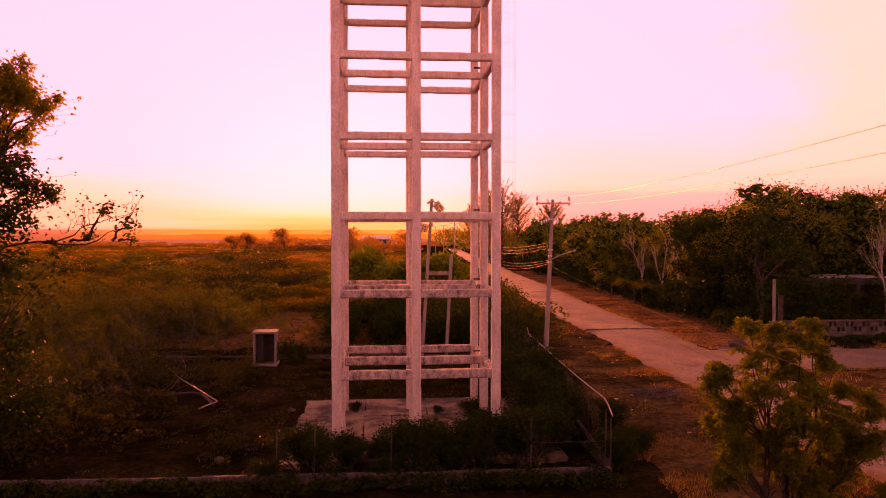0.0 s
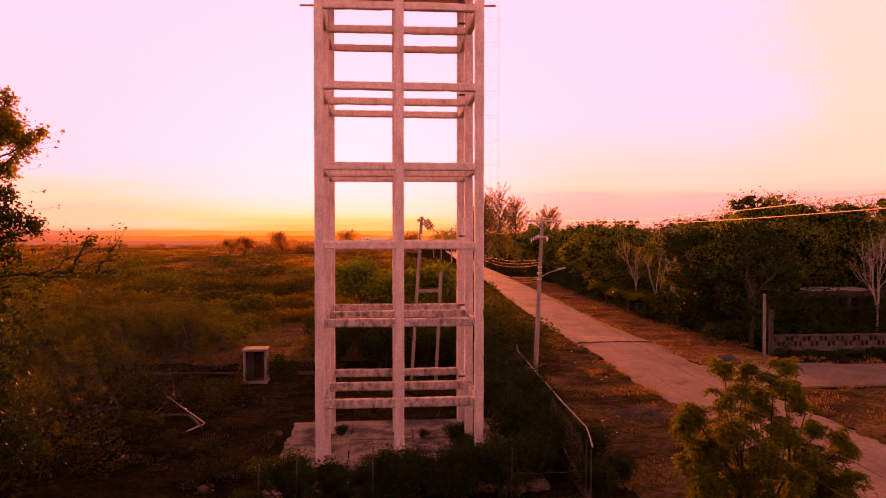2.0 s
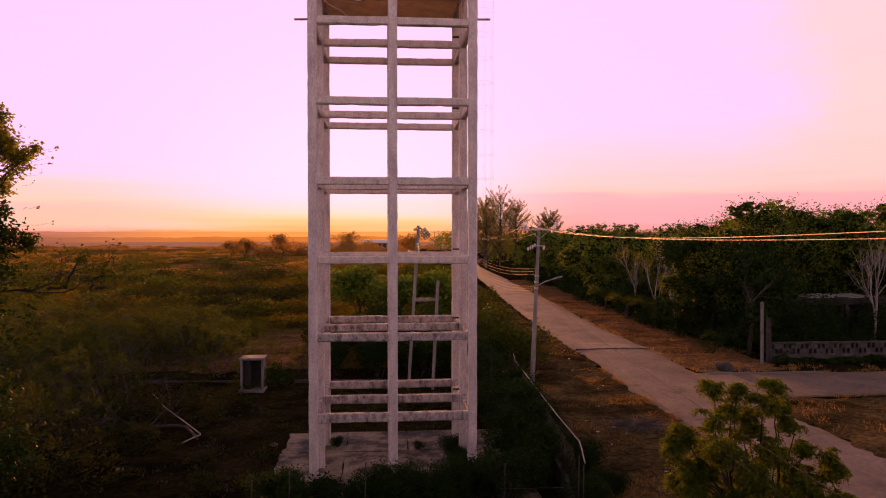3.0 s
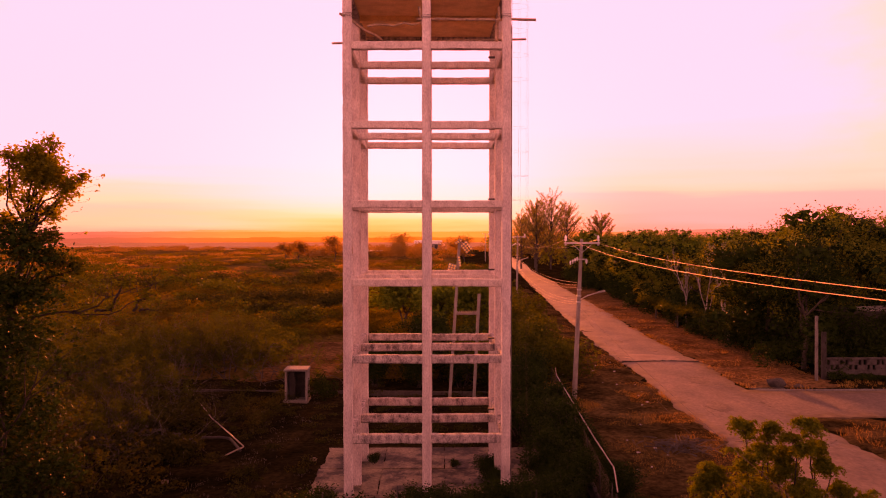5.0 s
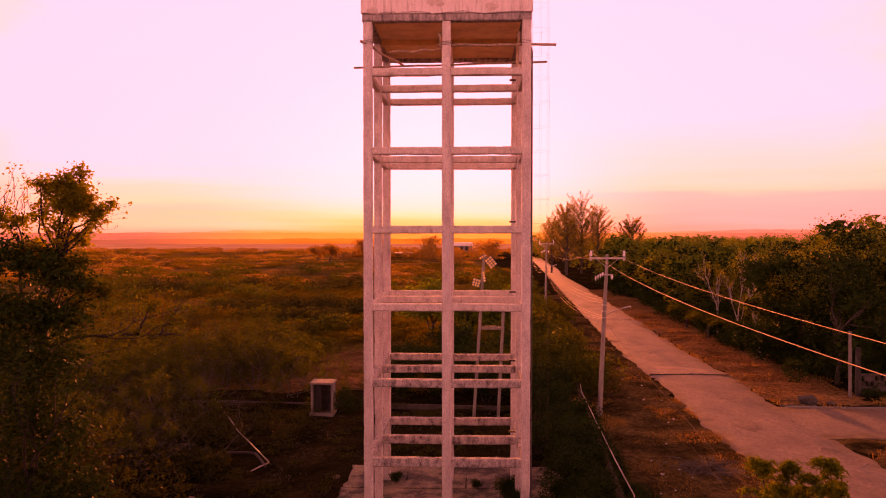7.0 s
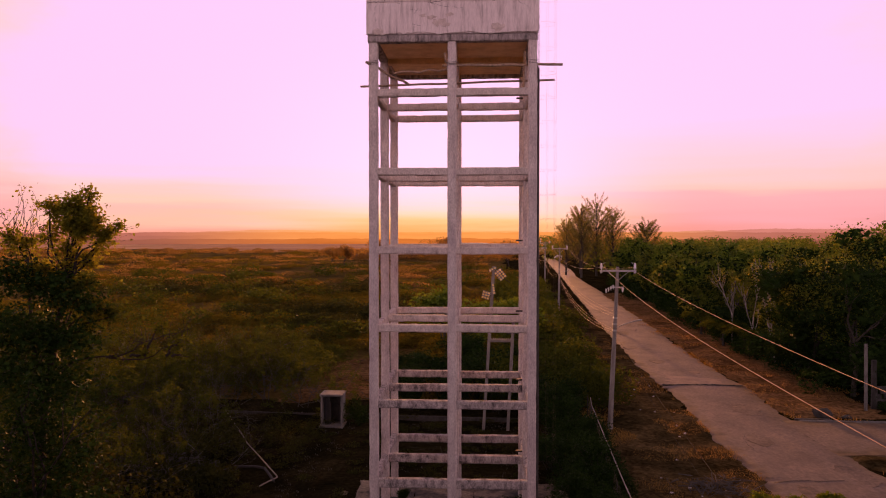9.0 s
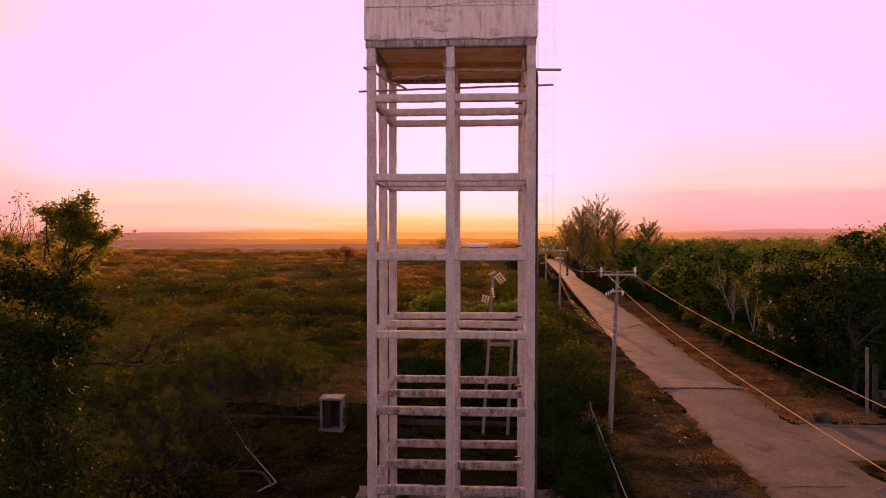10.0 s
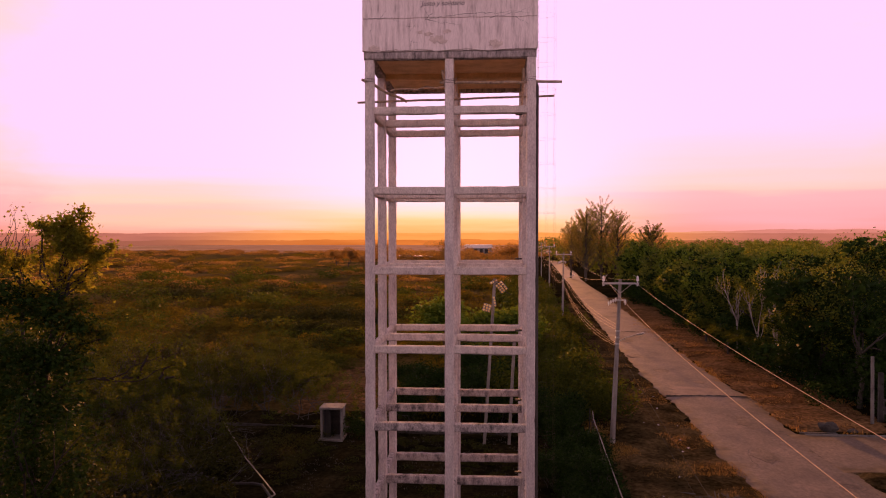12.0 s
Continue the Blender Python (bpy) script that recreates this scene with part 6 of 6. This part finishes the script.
def dead_shrub(at, seed, h):
    rng = np.random.default_rng(seed)
    stems = [((rng.normal(0, 0.2), rng.normal(0, 0.2), -0.1), (rng.normal(0, 0.9), rng.normal(-0.2, 0.7), 0.8), h * rng.uniform(0.4, 0.7), 0.017) for _ in range(5)]
    ob = plant("dead_shrub", rng, stems, 2, 0, (0.1, 0.1, 0.1), (0.1, 0.05), TWIG, LEAF, "bare grey dead shrub with arching branches in the thicket", "shrub", "dead shrubs", spread=0.55, wander=0.2, lift=-0.02, kids=(2, 4), sides=4, stem_name="branch")
    ob.matrix_world = pose(*at)


more = [(tr.uniform(-19, -10.2) - max(0, y - 34) * 0.25, y, tr.uniform(2.4, 3.2)) for y in np.arange(26, 46, 1.1)]
for k, (x, y, h) in enumerate((*more, (-11.6, 31.0, 2.8), (-12.6, 28.6, 2.8), (-11.8, 34.5, 2.6), (-14.5, 33.0, 3.0), (-16.0, 37.0, 3.0), (-13.4, 41.0, 3.0), (-17.5, 42.0, 3.0), (-11.6, 26.6, 2.6))):
    dead_shrub((x, y, 0), 900 + k, h + 0.6)


def limb(rng, pts, r0, r1, n=9, amount=0.03):
    """A bent limb through a few points, for tube_arrays."""
    pts = np.array(pts, float)
    f = np.linspace(0, len(pts) - 1, n)
    out = np.stack([np.interp(f, np.arange(len(pts)), pts[:, k]) for k in range(3)], -1)
    out[1:-1] += rng.normal(0, amount, (n - 2, 3))
    return out, np.linspace(r0, r1, n)


def clumps(rng, centre, size, tufts, leaves, spread):
    """Leaf places in a lobe: tufts through an ellipsoid, leaves about each tuft; and the tufts."""
    d = rng.normal(size=(tufts, 3))
    d /= np.linalg.norm(d, axis=1)[:, None]
    t = np.array(centre) + d * rng.random((tufts, 1)) ** 0.45 * np.array(size)
    return np.repeat(t, leaves, 0) + rng.normal(0, spread, (tufts * leaves, 3)), t


def leaning_tree():
    rng = np.random.default_rng(417)
    ob = thing("sparse_tree", label="tall sparse tree with thin twisting limbs and small leaves", category="tree")
    Y = 22.4
    fork = (-11.25, Y, 9.5)
    # lobe: centre, half sizes, tufts
    lobes = (((-10.95, Y, 11.75), (0.66, 0.6, 0.6), 74), ((-11.4, Y + 0.3, 11.5), (0.55, 0.5, 0.5), 42), ((-10.75, Y, 11.1), (0.6, 0.5, 0.4), 34), ((-11.2, Y, 10.6), (0.5, 0.4, 0.4), 18), ((-10.45, Y - 0.1, 11.45), (0.5, 0.5, 0.38), 38), ((-9.95, Y, 11.05), (0.42, 0.45, 0.30), 26),
             ((-9.6, Y, 11.3), (0.2, 0.25, 0.14), 7), ((-10.55, Y + 0.1, 12.33), (0.22, 0.25, 0.22), 11), ((-10.9, Y, 12.15), (0.36, 0.36, 0.22), 15), ((-11.85, Y, 11.95), (0.36, 0.4, 0.36), 19),
             ((-11.9, Y, 11.0), (0.42, 0.4, 0.32), 17), ((-10.65, Y, 10.25), (0.48, 0.45, 0.32), 24), ((-10.2, Y, 10.6), (0.26, 0.3, 0.2), 9), ((-12.7, Y, 10.75), (0.5, 0.4, 0.40), 26), ((-13.2, Y, 11.0), (0.4, 0.4, 0.4), 18),
             ((-11.3, Y, 10.05), (0.45, 0.4, 0.3), 14), ((-11.9, Y, 9.9), (0.5, 0.4, 0.35), 22), ((-11.2, Y - 0.2, 9.4), (0.6, 0.4, 0.35), 26), ((-12.4, Y, 9.8), (0.5, 0.4, 0.4), 24), ((-10.7, Y, 9.5), (0.45, 0.4, 0.25), 14), ((-10.3, Y, 8.65), (0.8, 0.5, 0.30), 30), ((-11.2, Y, 8.9), (0.5, 0.5, 0.3), 16), ((-9.75, Y, 8.45), (0.4, 0.4, 0.2), 12), ((-10.6, Y, 8.2), (0.35, 0.3, 0.25), 10), ((-8.2, Y, 8.05), (0.18, 0.2, 0.12), 5),
             ((-7.5, Y, 7.55), (0.26, 0.3, 0.22), 6), ((-7.3, Y, 7.1), (0.3, 0.3, 0.2), 3), ((-8.7, Y, 7.2), (0.3, 0.3, 0.25), 4), ((-9.4, Y, 6.9), (0.4, 0.3, 0.3), 6))
    tubes = [limb(rng, ((-12.4, Y, -0.2), (-12.2, Y, 4.0), (-11.7, Y, 8.0), fork), 0.17, 0.10, 14), limb(rng, ((-12.1, Y, 5.2), (-12.5, Y, 8.0), (-12.6, Y, 10.3)), 0.09, 0.04, 10),
             limb(rng, ((-12.3, Y, 5.6), (-11.2, Y, 6.93), (-9.44, Y, 7.13), (-8.62, Y, 7.6), (-7.2, Y, 8.0)), 0.045, 0.006, 16), limb(rng, ((-10.0, Y, 7.05), (-8.9, Y, 7.0), (-8.0, Y, 7.35), (-7.3, Y, 7.5)), 0.03, 0.006, 9)]
    leaf_spots, low_spots = [], []
    for c, size, n in lobes:
        root = np.array(fork if c[2] > 9.6 and c[0] > -12.2 else (-12.55, Y, 9.0) if c[0] < -12.2 else (-11.8, Y, 7.2) if c[2] > 8.1 else (c[0] - 0.5, Y, 7.1))
        mid = (root + np.array(c)) / 2 + rng.normal(0, 0.12, 3) + (0, 0, 0.08)
        tubes.append(limb(rng, (root, mid, c), 0.05, 0.018, 8, 0.03))
        spots, tufts = clumps(rng, c, size, n, 24, 0.10)
        # low lobes take a darker leaf; the crown's glow is in its colour
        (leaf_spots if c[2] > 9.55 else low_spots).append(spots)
        for t in tufts[:: 2]:
            tubes.append(limb(rng, (np.array(c) + rng.normal(0, 0.08, 3), t), 0.010, 0.004, 4, 0.03))
    # bare upright twigs and the last leaves on them
    for k in range(46):
        x = rng.uniform(-13.4, -11.9) if k < 26 else rng.uniform(-10.0, -7.2)
        z = rng.uniform(10.6, 11.4) if k < 26 else np.interp(x, (-10, -8.6, -7.2), (7.1, 7.6, 7.8))
        tip = np.array((x + rng.normal(0.1, 0.3), Y + rng.normal(0, 0.2), z + rng.uniform(0.4, 1.4) * (1.0 if k < 26 else 0.6)))
        tubes.append(limb(rng, ((x, Y, z), tip), 0.012, 0.003, 6, 0.04))
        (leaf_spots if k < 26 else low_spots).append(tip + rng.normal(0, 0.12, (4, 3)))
    # single leaves out on hair-thin twigs past the crown
    for x, z in ((-9.35, 11.5), (-9.25, 11.2), (-9.1, 11.05), (-8.95, 11.35), (-9.0, 10.9), (-9.3, 10.6), (-9.6, 10.3), (-9.9, 12.0), (-9.4, 9.6), (-9.0, 9.1)):
        tubes.append(limb(rng, ((-9.9, Y, z - 0.1), (x, Y, z)), 0.005, 0.002, 5, 0.03))
        leaf_spots.append(np.array((x, Y, z)) + rng.normal(0, 0.05, (3, 3)))
    v, f = tube_arrays(tubes, 5)
    link_mesh("trunk", v, f, DARK_BARK, ob, smooth=True)
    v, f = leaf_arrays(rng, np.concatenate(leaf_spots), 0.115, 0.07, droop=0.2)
    link_mesh("crown", v, f, LEAF_GLOW, ob)
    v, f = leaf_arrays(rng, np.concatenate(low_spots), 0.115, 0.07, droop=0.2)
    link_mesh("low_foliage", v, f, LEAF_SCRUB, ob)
    return ob


leaning_tree()


def shade_tree():
    rng = np.random.default_rng(431)
    blobs = ((1100, (-12.9, 22.2, 9.7), (0.9, 0.7, 0.6)), (900, (-11.6, 22.0, 9.35), (0.8, 0.6, 0.5)), (500, (-10.6, 22.0, 8.9), (0.7, 0.6, 0.35)), (700, (-10.7, 21.9, 7.7), (0.8, 0.6, 0.5)), (1500, (-13.2, 22.3, 7.9), (1.1, 0.9, 0.8)), (1200, (-11.8, 21.9, 7.8), (0.9, 0.7, 0.6)), (1500, (-12.6, 21.9, 6.6), (1.3, 0.9, 0.8)), (1100, (-11.2, 21.8, 6.3), (0.9, 0.8, 0.7)),
             (1400, (-12.0, 21.7, 5.0), (1.4, 0.9, 1.0)), (1400, (-12.8, 21.6, 3.4), (1.6, 1.0, 1.2)), (1000, (-10.9, 21.8, 3.9), (1.0, 0.8, 0.9)), (1000, (-11.4, 21.8, 2.2), (1.4, 0.9, 1.1)), (600, (-10.1, 21.9, 2.3), (0.7, 0.7, 0.7)))
    fill = np.concatenate([ellipsoid_fill(rng, n, c, s, 0.3) for n, c, s in blobs])
    return plant("shade_tree", rng, [((-12.8, 22.0, -0.2), (0, 0, 1), 4.6, 0.14), ((-12.0, 21.9, -0.2), (0.1, -0.1, 1), 3.6, 0.1)], 2, 1500, (0.3, 0.3, 0.3), (0.17, 0.085), DARK_BARK, LEAF, "dense dark leafy tree at the thicket's edge", "tree", spread=0.5, fill=fill)


shade_tree()


def roadside_tree():
    rng = np.random.default_rng(505)
    ob = thing("young_tree", (9.5, 15.7, 0), "young feathery green tree on the verge", "tree")
    tufts = ((-1.01, 0.1, 5.20, 0.24), (-0.32, 0.2, 5.15, 0.16), (0.50, 0.1, 5.18, 0.30), (-1.05, -0.1, 4.50, 0.40), (-0.48, 0.2, 4.80, 0.36), (0.12, -0.1, 4.88, 0.36), (0.66, 0.2, 4.62, 0.34), (0.86, -0.1, 4.38, 0.30),
             (-1.80, 0.1, 4.22, 0.28), (-2.0, -0.1, 3.86, 0.30), (-1.62, 0.2, 3.98, 0.28), (1.36, 0.2, 3.68, 0.32), (1.84, 0.0, 3.52, 0.30), (2.0, 0.1, 3.12, 0.30), (-0.18, 0.3, 4.16, 0.50), (-0.85, -0.3, 3.92, 0.46), (0.18, -0.3, 3.80, 0.48),
             (0.55, 0.3, 3.56, 0.44), (-1.1, 0.2, 3.38, 0.46), (-0.15, -0.2, 3.1, 0.46), (-1.54, 0.0, 3.42, 0.40), (1.02, -0.1, 3.22, 0.42), (0.2, 0.7, 4.2, 0.4), (-0.6, 0.8, 3.7, 0.4), (-0.5, -0.8, 3.5, 0.4), (0.6, -0.7, 3.1, 0.4), (1.6, 0.4, 2.8, 0.34), (-1.7, 0.3, 2.9, 0.36))
    tufts += tuple((rng.uniform(-1.9, 1.9), rng.uniform(-0.8, 0.9), rng.uniform(0.9, 3.2), rng.uniform(0.3, 0.46)) for k in range(34))
    stems, spots = [], []
    for k, base in enumerate(((-0.05, 0.0), (0.12, 0.05), (-0.12, -0.08))):
        stems.append(limb(rng, ((*base, -0.2), (base[0] * 3, base[1] * 3, 1.4), ((-0.6, 0.1, 0.7)[k], 0.1 * k, 2.7)), 0.075, 0.04, 9, 0.015))
    for x, y, z, r in tufts:
        root = np.array(min(((-0.6, 0.0, 2.6), (0.1, 0.1, 2.5), (0.7, 0.2, 2.4)), key=lambda q: abs(q[0] - x))) * (1, 1, 1 if z > 2.9 else 0.45)
        stems.append(limb(rng, (root, root * 0.5 + np.array((x, y, z)) / 2 + (0, 0, -0.12), (x, y, z + r * 0.2)), 0.032, 0.008, 8, 0.025))
        for q in range(int(5 + 34 * r)):
            d = rng.normal(size=3)
            d *= rng.random() ** 0.4 / np.linalg.norm(d)
            c = np.array((x, y, z)) + d * r * 0.85
            stems.append(limb(rng, ((x, y, z - 0.1), c), 0.007, 0.003, 4, 0.02))
            # a whorl of drooping feathered fronds at each shoot
            for w in range(11):
                a = rng.uniform(0, 2 * math.pi)
                out_way, g = np.array((math.cos(a), math.sin(a), 0)), np.linspace(0.15, 1, 7)[:, None]
                reach = rng.uniform(0.14, 0.26)
                arc = c + out_way * g * reach + np.array((0, 0, 1)) * (rng.uniform(0.3, 1.1) * g - 1.1 * g * g) * reach
                spots.append(np.repeat(arc, 2, 0) + rng.normal(0, 0.014, (14, 3)))
    v, f = tube_arrays(stems, 5)
    link_mesh("trunk", v, f, BARK, ob, smooth=True)
    v, f = leaf_arrays(rng, np.concatenate(spots), 0.082, 0.026, droop=0.55)
    link_mesh("crown", v, f, LEAF_FEATHER, ob)
    return ob


roadside_tree()


def casuarina(at, h, seed):
    rng = np.random.default_rng(seed)
    ob = thing("casuarina_tree", at, "tall feathery casuarina standing beside the distant road", "tree", "casuarinas")
    tubes, leaves = [(np.array([(0, 0, -0.3), (0.1, 0, h * 0.5), (0.0, 0.1, h)]), np.array((0.3, 0.18, 0.04)))], []
    for k in range(105):
        z = h * rng.uniform(0.12, 0.95)
        a = rng.uniform(0, 2 * math.pi)
        l = (h - z) * 0.3 + h * 0.10 * rng.uniform(0.2, 1.4)
        end = np.array((math.cos(a) * l, math.sin(a) * l, z + l * rng.uniform(0.7, 1.6)))
        s = np.array((0, 0, z))
        tubes.append((np.array([s, s + (end - s) * 0.5 + (0, 0, -0.1), end]), np.array((0.06, 0.04, 0.015))))
        f = rng.random((60, 1)) ** 0.7
        leaves.append(s + (end - s) * (0.15 + 0.95 * f) + rng.normal(0, 0.2, (60, 3)) * (1.2 - 0.8 * f))
    v, f = tube_arrays(tubes, 5)
    link_mesh("trunk", v, f, BARK, ob)
    v, f = leaf_arrays(rng, np.concatenate(leaves), 0.6, 0.075, droop=-0.7)
    link_mesh("crown", v, f, NEEDLE, ob)
    return ob


for x, y, h, sd in ((25.8, 172, 16.5, 1), (30.0, 176, 18.3, 2), (23.6, 184, 13.5, 3), (33.5, 174, 15.5, 4), (36.4, 150, 12.6, 5), (28.0, 190, 16.0, 7)):
    casuarina((x, y, 0), h, sd)


def palm(at, seed):
    rng = np.random.default_rng(seed)
    ob = thing("palm", at, "low arching palm at the wood's edge", "palm", "palms")
    tube("stem", [(0, 0, -0.2), (0.05, 0, 0.8), (0, 0, 1.5)], 0.13, BARK, ob)
    for k in range(13):
        a = k * 2.4
        l = rng.uniform(2.2, 3.0)
        f = np.linspace(0, 1, 12)
        rib = np.stack((np.cos(a) * f * l * 0.8, np.sin(a) * f * l * 0.8, 1.5 + 1.7 * f * l * 0.55 - 1.5 * f * f * l * 0.5), -1)
        c = np.repeat(rib[1:], 8, 0)
        side = np.array((-math.sin(a), math.cos(a), 0))
        off = np.tile(np.linspace(-1, 1, 8), 11)[:, None] * side * 0.32
        V, F = leaf_arrays(rng, c + off + rng.normal(0, 0.05, c.shape), 0.5, 0.07)
        link_mesh("frond", V, F, LEAF_YOUNG, ob)
    return ob


for x, y in ((25.6, 70.5), (26.6, 74.0), (25.9, 78.5), (26.0, 66.0)):
    palm((x, y, 0), int(x * 10))

# far flat-topped tree and field trees
def field_tree(at, h, r, seed, mat, label):
    rng = np.random.default_rng(seed)
    fill = np.concatenate([ellipsoid_fill(rng, 220, (rng.normal(0, r * 0.45), rng.normal(0, r * 0.45), h * rng.uniform(0.6, 0.95)), (r * 0.45, r * 0.45, h * 0.14)) for _ in range(10)])
    ob = plant("field_tree", rng, [((0, 0, -0.2), (0, 0, 1), h * 0.45, 0.18)], 3, 900, (0.4, 0.4, 0.3), (0.4, 0.2), BARK, mat, label, "tree", "single trees on the plain", fill=fill)
    ob.matrix_world = pose(*at)
    return ob


for i, (x, y, h, r) in enumerate(((-30, 222, 8, 4.5), (-41, 222, 6.5, 4), (-47, 232, 6, 4), (2, 62, 5.0, 2.6), (-1.5, 66, 5.5, 2.8), (5.2, 60, 5.2, 2.4), (-13, 300, 9.5, 8), (10, 210, 8, 5), (60, 90, 11.5, 5))):
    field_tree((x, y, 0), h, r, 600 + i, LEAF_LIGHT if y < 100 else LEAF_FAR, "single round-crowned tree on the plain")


# dry grass
def grass(name, n, area, lo, hi, mat, label, seed, clump=6):
    rng = np.random.default_rng(seed)
    c = np.stack((rng.uniform(area[0], area[1], n // clump), rng.uniform(area[2], area[3], n // clump)), -1)
    keep = np.array([noise.noise((x * 0.4, y * 0.4, seed)) > 0.02 for x, y in c])
    c = np.repeat(c[keep], clump, 0)
    c = c + rng.normal(0, 0.09, c.shape)
    h = rng.uniform(lo, hi, len(c))
    a = rng.uniform(0, 2 * np.pi, len(c))
    z = np.maximum(ground_height(c[:, 0], c[:, 1]), -0.05) + 0.01
    b = np.stack((c[:, 0], c[:, 1], z), -1)
    s = np.stack((np.cos(a), np.sin(a), 0 * a), -1) * 0.011
    lean = rng.normal(0, 0.35, (len(c), 2)) * h[:, None]
    t = b + np.stack((lean[:, 0], lean[:, 1], h), -1)
    V = np.stack((b - s, b + s, t), 1).reshape(-1, 3)
    return tagged(link_mesh(name, V, np.arange(len(V)).reshape(-1, 3), mat), label, "grass", kind="stuff")


grass("verge_grass", 120000, (8.3, 15.0, 18, 75), 0.06, 0.22, STRAW, "short dry grass on the roadside verge", 1)
grass("yard_grass", 9000, (-10, 7, 20, 43), 0.03, 0.12, TWIG, "thin dead grass over the yard", 2)
grass("corner_grass", 9000, (20.8, 36, 24, 36.8), 0.1, 0.4, STRAW, "tall dry grass on the junction corner", 3)
grass("kerb_grass", 2600, (20.8, 33, 42.75, 45.2), 0.08, 0.32, STRAW, "dry grass leaning over the kerb", 6)
grass("far_verge_grass", 40000, (20.7, 28, 43.5, 95), 0.06, 0.25, STRAW, "dry grass and leaf litter under the wood's edge", 4)
